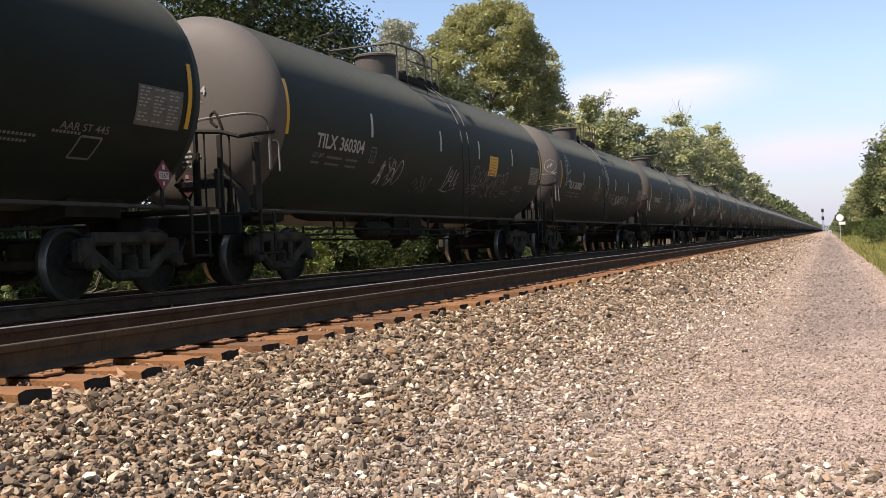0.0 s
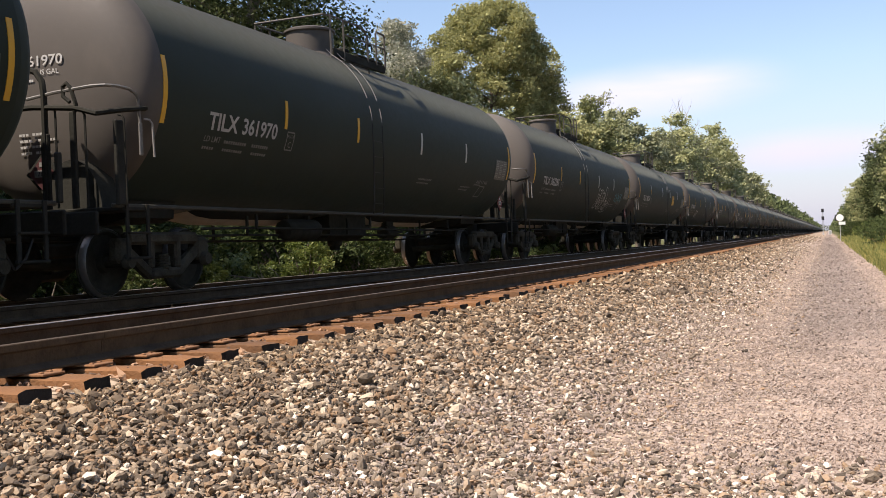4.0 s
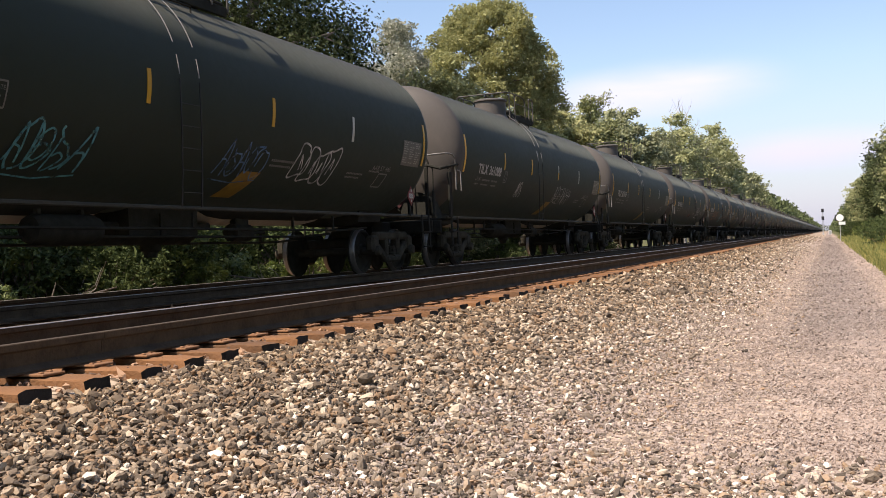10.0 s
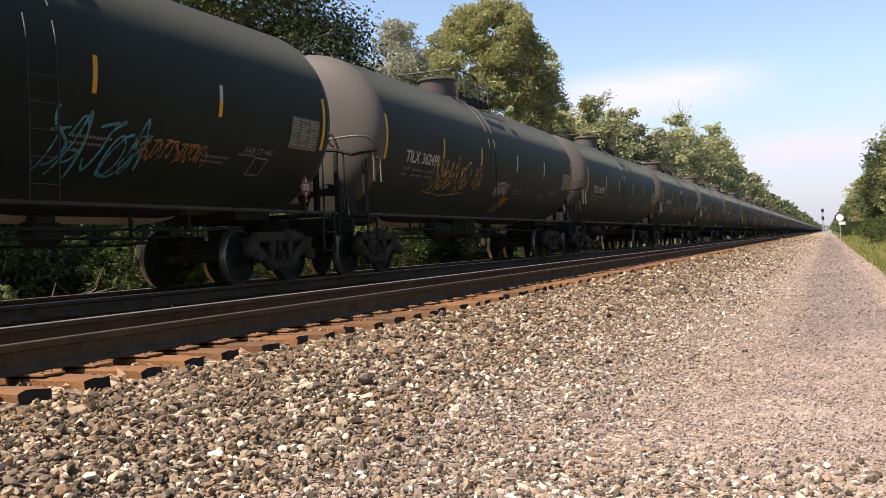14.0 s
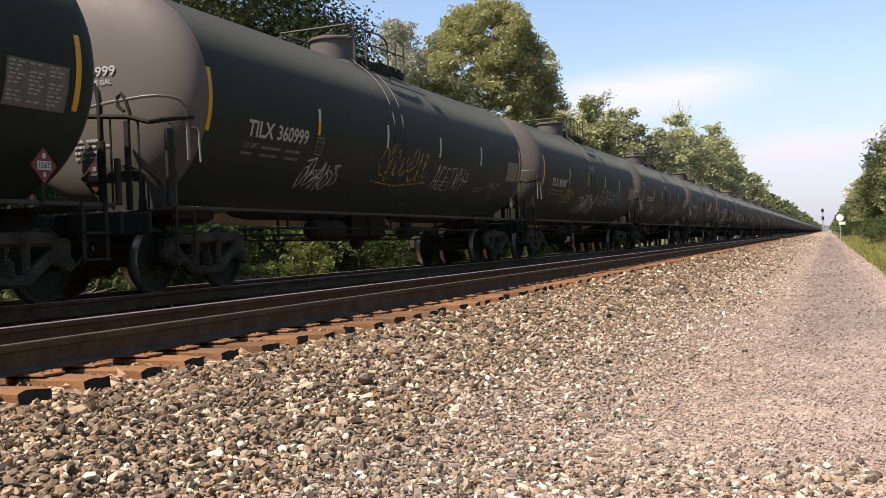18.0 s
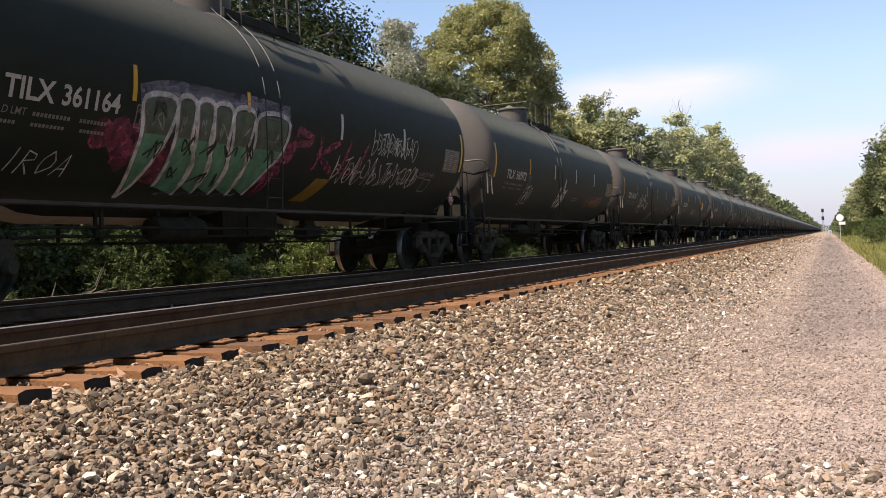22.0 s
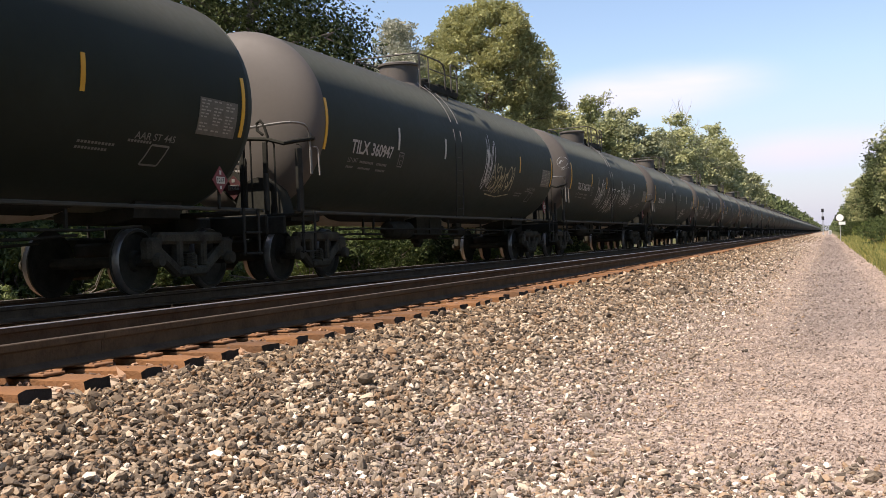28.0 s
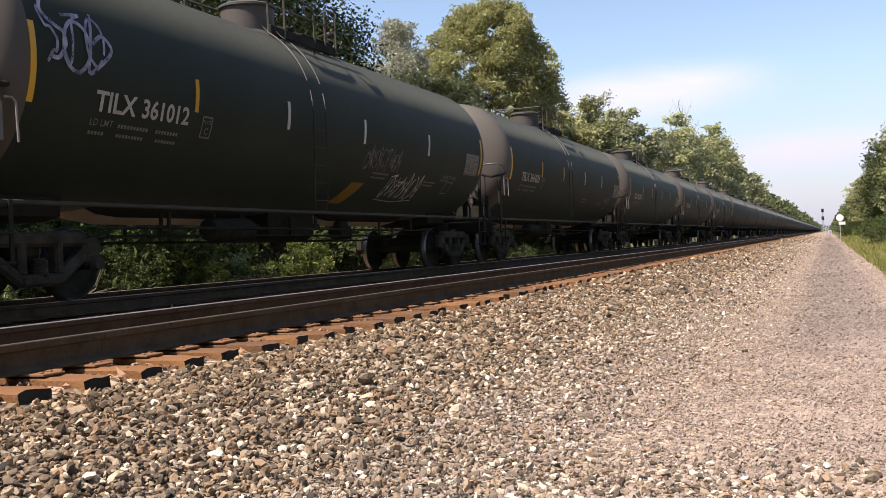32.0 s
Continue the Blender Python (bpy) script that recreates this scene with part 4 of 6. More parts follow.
def top_gear(car, detailed):
    """Manway, platform, railings and the rods that come down the flank."""
    dy = -0.45
    top = TANK_Z + TANK_R
    sh = Shape().lathe([(0.58, top - 0.12), (0.51, top - 0.02), (0.48, top + 0.02), (0.48, top + 0.44), (0.50, top + 0.45), (0.52, top + 0.46), (0.52, top + 0.50), (0.46, top + 0.53), (0.05, top + 0.56)], "z", 28, (0, dy, 0))
    # the manway takes the heads' sunlit tone
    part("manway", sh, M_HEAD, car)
    pf = Shape().box((0, dy + 1.18, top + 0.03), (1.62, 1.24, 0.05), 0.012)
    for sx in (-0.8, 0.8):
        part("platform_beam", Shape().box((sx, dy + 0.62, top - 0.09), (0.06, 2.5, 0.16), 0.01), M_FRAME, car)
    part("platform", pf, M_FRAME, car)
    if not detailed:
        return
    vh = Shape().lathe([(0.12, top - 0.03), (0.12, top + 0.2), (0.15, top + 0.21), (0.15, top + 0.26), (0.06, top + 0.30)], "z", 12, (0.25, dy + 0.95, 0))
    part("valve", vh, M_FRAME, car)
    hoop = Shape().tube([(-0.83, 0.55, top - 0.05), (-0.83, 0.53, top + 0.46), (-0.83, 0.42, top + 0.58), (-0.83, 0.1, top + 0.62), (-0.83, -1.05, top + 0.60), (-0.75, -1.32, top + 0.58), (0.75, -1.32, top + 0.60), (0.83, -1.05, top + 0.60), (0.83, 0.1, top + 0.62), (0.83, 0.42, top + 0.58), (0.83, 0.53, top + 0.46), (0.83, 0.55, top - 0.05)], 0.022, 6)
    part("railing", hoop, M_RAILING, car)
    for sx in (-1, 1):
        x = sx * 0.83
        fr = Shape().tube([(x, -0.60, top - 0.32), (x, -0.60, top + 0.60)], 0.020, 5).tube([(x, -1.18, top - 0.32), (x, -1.18, top + 0.59)], 0.020, 5)
        fr = fr.tube([(x, 0.98, top - 0.05), (x, 0.98, top + 0.62), (x, 1.02, top + 0.66), (x, 1.40, top + 0.66), (x, 1.44, top + 0.62), (x, 1.44, top - 0.1)], 0.022, 6)
        fr.tube([(x, -0.60, top + 0.33), (x, 1.44, top + 0.36)], 0.016, 5)
        part("railing", fr, M_RAILING, car)
        gi = Shape().tube([(sx * 1.06, dy - 0.62, top - 0.42), (sx * 1.06, dy - 0.62, top - 0.30), (sx * 1.06, dy + 0.5, top - 0.30), (sx * 1.06, dy + 0.5, top - 0.42)], 0.016, 5)
        part("grab_iron", gi, M_FRAME, car)


def under_gear(car, detailed):
    for sx in (-1, 1):
        sl = Shape().box((sx * 1.40, 0, 1.165), (0.05, 17.3, 0.055), 0.012)
        part("side_sill", sl, M_SILL, car)
    # curved plates added under the belly, tapered towards the trucks and the outlet
    for y0, y1 in ((-5.6, -1.0), (1.0, 5.6)):
        bp = Shape()
        outline = [(-0.56, 1.36)] + [(0.72 * math.sin(a), 1.74 - 0.74 * math.cos(a)) for a in (-0.8 + 1.6 * i / 10 for i in range(11))] + [(0.56, 1.36)]
        rings = []
        for y, k in ((y0, 0.45), (y0 + 0.35, 0.85), (y0 + 0.8, 1.0), (y1 - 0.8, 1.0), (y1 - 0.35, 0.85), (y1, 0.45)):
            rings.append([(x, y, 1.36 - (1.36 - z) * k) for x, z in outline])
        m = len(outline)
        bp.add([q for ring in rings for q in ring], [(a * m + b, a * m + b + 1, (a + 1) * m + b + 1, (a + 1) * m + b) for a in range(5) for b in range(m - 1)])
        # tan undersides carry sunlight thrown up by the ground, put into the colour
        for f, face in enumerate(bp.f):
            bp.mi[f] = 1 if 3 <= f % (m - 1) <= 8 else 0
        part("belly_plate", bp, [M_FRAME, M_BELLY], car, "belly plate with bounced sunlight painted tan underneath")
    sk = Shape().extrude([(-0.42, 1.30), (0.42, 1.30), (0.42, 0.80), (0.25, 0.70), (-0.25, 0.70), (-0.42, 0.80)], -0.75, 0.95)
    sk.box((0, 0.1, 0.98), (0.5, 3.0, 0.10), 0.03)
    part("outlet_skid", sk, M_WHEEL, car)
    if not detailed:
        return
    ov = Shape().lathe([(0.17, 0.78), (0.15, 0.60), (0.11, 0.58), (0.10, 0.50)], "z", 14, (0, 0.3, 0))
    part("outlet_valve", ov, M_WHEEL, car)
    rs = Shape().lathe([(0.03, -1.72), (0.17, -1.66), (0.20, -1.55), (0.20, -0.55), (0.17, -0.44), (0.03, -0.38)], "y", 14, (0.55, -1.2, 0.90))
    rs.box((0.55, -1.9, 1.06), (0.06, 0.06, 0.2)).box((0.55, -2.7, 1.06), (0.06, 0.06, 0.2))
    part("air_reservoir", rs, M_WHEEL, car)
    bc = Shape().lathe([(0.04, 1.4), (0.15, 1.42), (0.15, 1.95), (0.10, 2.0), (0.03, 2.05), (0.03, 2.5)], "y", 12, (0.35, 0.6, 0.86))
    bc.box((0.35, 2.3, 1.02), (0.14, 0.4, 0.16), 0.02)
    part("brake_cylinder", bc, M_WHEEL, car)
    for x, z, y0, y1 in ((0.5, 0.80, -5.6, 5.4), (-0.3, 0.72, -5.4, 5.6), (0.92, 0.90, -6.0, 6.2)):
        rd = Shape().tube([(x, y0, z), (x * 0.9, y0 + 1.2, z + 0.02), (x, (y0 + y1) / 2, z), (x * 0.9, y1 - 1.0, z - 0.02), (x, y1, z + 0.03)], 0.022, 5)
        for yy in (y0 + 1.6, (y0 + y1) / 2, y1 - 1.5):
            rd.box((x, yy, (z + 1.14) / 2), (0.035, 0.05, 1.14 - z))
        part("brake_rod", rd, M_WHEEL, car)


def ladder_meshes():
    """The upper rods of a flank ladder, coloured bright as sunlit, and its black lower rails with their rungs."""
    rods, low = Shape(), Shape()
    r = TANK_R + 0.06
    for yy in (-0.23, 0.23):
        rods.tube([(0.83, yy - 0.05, TANK_Z + TANK_R - 0.1)] + [(p[0], yy, p[2]) for p in arc(0, radians(58), radians(19), r, 12)], 0.008, 5)
        rods.tube([(p[0], yy, p[2]) for p in arc(0, radians(13), radians(4), r, 4)], 0.008, 5)
        low.tube([(p[0], yy, p[2]) for p in arc(0, radians(2), radians(0), r, 2)] + [(r, yy, 2.2), (r - 0.02, yy, 1.6), (r - 0.05, yy, 1.16)], 0.011, 5)
    for z in (1.35, 1.65, 1.95, 2.25, 2.55):
        low.tube([(r - 0.02, -0.23, z), (r - 0.02, 0.23, z)], 0.007, 4)
    return rods.mesh("ladder_rods", M_ROD), low.mesh("ladder", M_DARK)


LADDER_RODS, LADDER_LOW = ladder_meshes()
# where the ladder stands along the car; behind the platform on most, beyond it on the others
LADDER_AT = {0: 0.75, 6: 0.65, 7: 0.65, 8: 0.15, 9: 0.65, 13: 0.95, 14: 0.9, 26: 0.95, 10: -1.0, 22: -1.5, 23: -1.2, 25: -0.95, 34: -1.1, 19: -1.05}


# reflectors on the flank: where the four inner ones stand along the car, by the maker's batch
DASH_PLACES = {"a": (-4.50, -0.76, 1.95, 4.82), "b": (-4.54, -1.82, 1.36, 4.26), "c": (-4.44, -1.50, 1.45, 4.36), "d": (-4.64, -2.05, 0.88, 4.20), "e": (-4.50, -1.40, 1.85, 4.57)}
BATCH = {0: "a", 6: "a", 9: "a", 26: "a", 22: "d", 21: "d", 34: "d", 13: "e", 14: "e", 2: "c", 3: "c", 19: "c", 20: "c", 24: "c", 33: "c"}
# their colours: yellow, white or mixed
DASH_TINTS = {0: "wwww", 1: "mwww", 2: "ywww", 3: "ywww", 6: "mwww", 10: "yyyw", 11: "yymw", 12: "yyyw", 13: "yyym", 14: "yyym", 18: "mwww", 19: "mwww", 20: "myww", 21: "ywww", 22: "ywww", 25: "yymw", 26: "yyyw", -1: "yyyy",
              29: "yyyy", 30: "wwwy", 31: "yyww", 32: "wwww", 33: "mwww", 34: "ywww"}


def make_car(detailed):
    car = thing("tank_car", "black cylindrical railway tank car rolling on the far track", "tank car", "tank cars of the train")
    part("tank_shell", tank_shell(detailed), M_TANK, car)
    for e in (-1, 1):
        part("tank_head", tank_head(e, detailed), M_HEAD if e < 0 else M_TANK, car, "dusty domed leading end of the tank, paint lightened as sunlit" if e < 0 else "black domed trailing end of the tank")
    top_gear(car, detailed)
    under_gear(car, detailed)
    for e in (-1, 1):
        end_gear(car, e, detailed)
        make_truck(car, e * 7.15, detailed)
    return car


def flank_marks(car, spec):
    """Reflectors, lettering and panels on the flank that is seen, as they differ from car to car."""
    k, number, panel = spec
    high = 0.15 if k in UPRIGHT_PANEL else 0.0
    places = [(-7.78, 2.25, 3.15, 0.088), *((p, 2.47, 2.92, 0.080) for p in DASH_PLACES[BATCH.get(k, "b")]), (7.79, 2.22, 3.11, 0.086)]
    for (p, z0, z1, w), c in zip(places, "y" + DASH_TINTS.get(k, "yyww") + "y"):
        part("reflector", dash_mesh(p, z0 + high, z1 + high, w, c), None, car)
    if number:
        part("reporting_mark", REPORT_MARK, None, car, "white reporting mark")
        part("car_number", flank_text(number, -5.82, 2.27, 1.02, 0.25, 0.024), M_LETTER, car, "white car number")
        head_writing(car, number)
    part("ladder", LADDER_LOW, None, car, "black ladder on the flank", at=pose(0, LADDER_AT.get(k, -1.1), 0))
    part("ladder_rail", LADDER_RODS, None, car, "upper ladder rods coloured bright as sunlit", at=pose(0, LADDER_AT.get(k, -1.1), 0))
    tagged(part("stencil_writing", SMALL_MARKS, None, car), kind="stuff")
    part("plate_box", PLATE_BOX, None, car)
    pan = part("data_panel", DATA_PANEL, None, car, "grey data panel")
    tagged(part("panel_text", PANEL_TEXT, None, pan), kind="stuff")
    if panel in (1, 3):
        warn = part("warning_panel", WARN_PANEL, None, car, "faded yellow panel")
        tagged(part("panel_text", WARN_TEXT, None, warn), kind="stuff")
    if panel in (2, 3):
        part("warning_panel", WARN_LOW, None, car, "slanted yellow stencil patch")
    tagged(part("test_mark", AAR_TEXT, None, car), kind="stuff")
    part("square_mark", SQUARE_MARK, None, car)

# ---- trees and undergrowth ----
LEAF_TURN = np.array(Vector((0, 0, 1)).rotation_difference(Vector((-0.15, -0.60, 0.75))).to_matrix())      # leaves face the southern light


def leaf_mesh(name, rng, clumps, per, leaf, mat, flat=0.75):
    """Leaves in clumps: clumps (n, 4) holds centres and radii."""
    n = len(clumps) * per
    d = rng.normal(size=(n, 3))
    d /= np.linalg.norm(d, axis=1)[:, None]
    rad = np.repeat(clumps[:, 3], per) * np.where(rng.uniform(size=n) < 0.9, 0.92 * rng.uniform(size=n) ** 0.5, rng.uniform(0.8, 1.15, n))
    p = np.repeat(clumps[:, :3], per, 0) + d * rad[:, None] * np.array([1, 1, flat])
    yaw, tilt = rng.uniform(0, 6.283, n), rng.normal(0, 0.85, n)
    cy, sy, ct, st = np.cos(yaw), np.sin(yaw), np.cos(tilt), np.sin(tilt)
    twist = rng.uniform(0, 6.283, n)
    cw, sw = np.cos(twist), np.sin(twist)
    # twist about the stem, tilt, then turn about the upright
    R = np.stack([np.stack([cy * cw - sy * ct * sw, -cy * sw - sy * ct * cw, sy * st], 1),
                  np.stack([sy * cw + cy * ct * sw, -sy * sw + cy * ct * cw, -cy * st], 1),
                  np.stack([st * sw, st * cw, ct], 1)], 1)
    R = np.einsum("ij,njk->nik", LEAF_TURN, R)
    s = leaf * np.exp(rng.normal(0, 0.3, n))
    quad = np.array([(-1.0, 0.0, 0.0), (0.0, -0.55, 0.18), (1.0, 0.0, 0.0), (0.0, 0.55, 0.18)])
    v = np.einsum("nij,kj->nki", R, quad) * s[:, None, None] + p[:, None]
    f = np.arange(n * 4).reshape(-1, 4)
    return quick_mesh(name, v.reshape(-1, 3), f, mat)


def make_tree(seed, height, radius, leaf, clump_n, per, mat, label, base=0.22, dome=False, shell=None):
    """A tapered trunk with limbs, and leaves in clumps round the ends of its branches."""
    rnd, rng = random.Random(seed), np.random.default_rng(seed)
    tree = thing("tree", label, "tree", "trees along the railway")
    wood = Shape()
    tr = height * 0.014
    path = [Vector((0, 0, -0.3))]
    for i in range(1, 9):
        t = i / 8
        path.append(Vector((rnd.uniform(-0.15, 0.15), rnd.uniform(-0.15, 0.15), height * 0.86 * t)))
    wood.tube(path, [tr * (1.25 - 1.1 * i / 8) for i in range(9)], 8)
    clumps = []
    limbs = min(34, max(9, clump_n // 7))
    for k in range(limbs):
        t = base + (0.97 - base) * (k + rnd.uniform(0, 0.8)) / limbs
        i = min(7, int(t * 8))
        at = path[i].lerp(path[i + 1], t * 8 - i)
        swell = math.sin(math.pi * min(1, max(0.06, (t - base * 0.55) / (1.04 - base * 0.55)))) ** 0.6
        if dome:
            swell = math.sqrt(max(0.1, 1 - max(0, (t - 0.5) / 0.5) ** 3))
        reach = radius * (0.45 + 0.65 * swell) * rnd.uniform(0.7, 1.12)
        a = k * 2.4 + rnd.uniform(-0.5, 0.5)
        rise = rnd.uniform(0.1, 0.45) * reach
        end = at + Vector((math.cos(a) * reach, math.sin(a) * reach, rise))
        mid = at.lerp(end, 0.5) + Vector((0, 0, 0.12 * reach))
        wood.tube([at, mid, end], [tr * 0.42 * (1.1 - t * 0.6), tr * 0.25, tr * 0.08], 5)
        m = max(3, clump_n // limbs)
        for j in range(m):
            u = rnd.uniform(0.35, 1.05)
            c = at.lerp(end, u) + Vector((rnd.gauss(0, 0.13), rnd.gauss(0, 0.13), rnd.gauss(0, 0.10) + 0.06)) * reach
            r = radius * rnd.uniform(0.20, 0.42)
            clumps.append((*c, r))
            if j < 3:
                wood.tube([at.lerp(end, min(u, 0.9)), c], [tr * 0.14, tr * 0.04], 4, caps=False)
    for j in range(max(3, clump_n // 14)):
        c = path[-1] + Vector((rnd.gauss(0, 0.16) * radius, rnd.gauss(0, 0.16) * radius, rnd.uniform(-0.02, 0.13) * height))
        clumps.append((*c, radius * rnd.uniform(0.16, 0.30)))
    if shell:
        # a full crown: clumps close under the skin of an egg
        wide, tall, mid = shell
        clumps = []
        for k in range(clump_n):
            az, v = rnd.uniform(0, 6.283), rnd.uniform(-0.75, 1.0)
            ring = (1 - abs(v) ** 2.6) ** (1 / 2.6)
            lump = 1 + 0.13 * math.sin(3 * az + 5 * v) + 0.10 * math.sin(7 * az - 11 * v + 1)
            depth = rnd.uniform(0.35, 1.0) ** 0.45 * lump
            clumps.append((wide * ring * depth * math.cos(az), wide * ring * depth * math.sin(az), mid + tall * v * (0.93 + 0.07 * lump), rnd.uniform(0.32, 0.75)))
    part("trunk", wood, M_BARK, tree)
    part("crown", leaf_mesh("crown", rng, np.array(clumps), per, leaf, mat), None, tree)
    return tree


def make_shrub(seed, h, r, leaf, n, per, mat, label):
    rnd, rng = random.Random(seed), np.random.default_rng(seed)
    sh = thing("shrub", label, "shrub", "undergrowth beside the track")
    stems, clumps = Shape(), []
    for k in range(n):
        a, d = rnd.uniform(0, 6.28), r * math.sqrt(rnd.uniform(0, 1))
        z = h * rnd.uniform(0.15, 1.0) * (1 - 0.45 * (d / r) ** 2)
        c = Vector((d * math.cos(a), d * math.sin(a), z))
        clumps.append((*c, r * rnd.uniform(0.13, 0.26)))
        if k % 3 == 0:
            stems.tube([(c.x * 0.2, c.y * 0.2, -0.1), c * 0.6, c], [0.025, 0.016, 0.006], 4)
    part("stem", stems, M_BARK, sh)
    part("foliage", leaf_mesh("foliage", rng, np.array(clumps), per, leaf, mat), None, sh)
    return sh


L_NEAR = "broad-leaved green tree in full summer leaf beside the track"
L_PALE = "pale grey-green tree with small leaves behind the track"
L_DARK = "dark green shaded tree overhanging the far track"
# position and size of the trees that stand out: x, y, height, radius, leaf, clumps, leaves per clump, material, label
FEATURED = (
    (11, -19.5, 33.5, 18.2, 4.1, 0.070, 520, 170, M_LEAF_DARK, L_DARK, 0.30),
    (12, -23.0, 56.0, 14.3, 2.9, 0.080, 480, 120, M_LEAF_SILVER, L_PALE, 0.2),
    (13, -16.75, 54.0, 14.0, 2.9, 0.080, 760, 170, M_LEAF_OLIVE, L_NEAR, 0.05),
    (14, -16.0, 77.0, 12.0, 2.6, 0.12, 300, 90, M_LEAF, L_NEAR, 0.12),
    (23, -17.3, 66.0, 11.6, 2.5, 0.11, 300, 100, M_LEAF, L_NEAR, 0.08),
    (17, -14.9, 60.0, 8.8, 2.5, 0.12, 200, 90, M_LEAF_OLIVE, L_NEAR, 0.12),
    (18, -14.8, 40.0, 8.4, 2.2, 0.085, 240, 100, M_LEAF, L_NEAR, 0.10),
    (15, -16.5, 93.0, 12.8, 3.0, 0.14, 300, 90, M_LEAF_PALE, L_NEAR, 0.12),
)
for sd, tx, ty, th, trd, lf, cn, pr, mt, lb, bs in FEATURED:
    t = make_tree(sd, th, trd, lf, cn, pr, mt, lb, bs, dome=sd in (12, 13), shell=(3.45, 6.7, 7.5) if sd == 13 else None)
    t.matrix_basis = pose(tx - 0.0044 * ty, ty, float(ground_z(tx)), 0, 0, sd * 47)
    if sd == 13:
        SWAYING_TREE = t

L_WOOD = "dark green leafy tree in the lineside wood"
MASTERS = [make_tree(30 + i, h, r, lf, cn, pr, mt, lb) for i, (h, r, lf, cn, pr, mt, lb) in enumerate((
    (15.0, 3.4, 0.155, 180, 56, M_LEAF, L_NEAR), (13.5, 3.2, 0.155, 170, 56, M_LEAF_PALE, L_PALE), (16.0, 3.6, 0.16, 190, 56, M_LEAF, L_NEAR), (12.5, 3.2, 0.155, 160, 52, M_LEAF_DARK, L_WOOD),
    (15.0, 3.4, 0.21, 130, 42, M_LEAF, L_NEAR), (13.5, 3.2, 0.21, 130, 42, M_LEAF_PALE, L_PALE), (16.0, 3.6, 0.21, 130, 42, M_LEAF, L_NEAR), (12.5, 3.2, 0.20, 130, 42, M_LEAF_DARK, L_WOOD)))]
_rnd = random.Random(77)
_first = set()


def plant(kind, x, y, size):
    """Stands a tree of that master at x, y; the master itself is used first."""
    if y > 170 or y < 20 or x > 8.6:
        kind += 4
    m = pose(x - 0.0044 * max(y, 0), y, float(ground_z(x)), 0, 0, _rnd.uniform(0, 360)) @ Matrix.Scale(size, 4)
    if kind not in _first:
        _first.add(kind)
        MASTERS[kind].matrix_basis = m
        return
    c = copy_thing(MASTERS[kind], m)
    c.scale = (size, size, size)


# second row behind the featured trees, then the wood along the far side
for x, y, s in ((-21, 33, 0.62), (-26, 30, 0.9), (-22, 24, 0.85), (-20.5, 42, 0.5), (-27, 48, 0.5), (-21, 64, 0.62), (-22, 80, 0.6), (-22, 96, 0.66)):
    plant(_rnd.choice((0, 3, 3)), x, y, s)
# two rows out of view, added to shade the undergrowth beyond the train
for yy in range(-8, 22, 5):
    plant(_rnd.choice((0, 3)), -19.6 + _rnd.uniform(-0.6, 0.6), yy + _rnd.uniform(-1, 1), _rnd.uniform(0.78, 0.9))
for yy in range(-14, 24, 6):
    plant(_rnd.choice((0, 3)), -24.5 + _rnd.uniform(-1.5, 1.5), yy + _rnd.uniform(-1.5, 1.5), _rnd.uniform(0.82, 0.95))
MASTER_H = (15.0, 13.5, 16.0, 12.5)


def wood_height(y):
    """How tall the lineside wood stands at y."""
    return float(np.interp(y, (80, 100, 108, 120, 132, 148, 165, 182, 192, 230, 268, 285, 360), (12.1, 12.1, 12.4, 15.4, 14.0, 15.0, 18.4, 17.6, 14.4, 16.0, 16.8, 12.2, 13.4)))


for kind, x, y in ((1, -15.6, 105), (2, -15.6, 121), (1, -15.4, 141), (2, -15.8, 166), (0, -16.0, 180), (1, -16.0, 236), (0, -16.0, 264)):
    plant(kind, x, y, wood_height(y) / MASTER_H[kind])
y = 104.0
while y < 360:
    k = _rnd.choice((0, 1, 2))
    plant(k, -17.5 + _rnd.uniform(-1.5, 1.2), y, wood_height(y) / MASTER_H[k] * _rnd.uniform(0.80, 0.97))
    k = _rnd.choice((0, 2, 3))
    plant(k, -25 + _rnd.uniform(-2, 2), y + _rnd.uniform(-4, 4), wood_height(y) / MASTER_H[k] * _rnd.uniform(0.8, 0.95))
    y += _rnd.uniform(5.5, 9)
# trees across the path; first an unseen row, added to dim the tanks' reflections
for yy in range(-34, 78, 9):
    plant(_rnd.choice((0, 2, 3)), 9.5 + _rnd.uniform(-1, 2.5), yy + _rnd.uniform(-2, 2), _rnd.uniform(1.05, 1.2))
# the row further along, in view
y = 82.0
while y < 330:
    plant(_rnd.choice((0, 3)), 6.6 + _rnd.uniform(-0.5, 1.2) + (y - 82) * 0.006, y, _rnd.uniform(0.60, 0.78))
    plant(_rnd.choice((0, 3)), 12 + _rnd.uniform(-1.5, 1.5), y + 3, _rnd.uniform(0.7, 0.85))
    y += _rnd.uniform(6, 9)


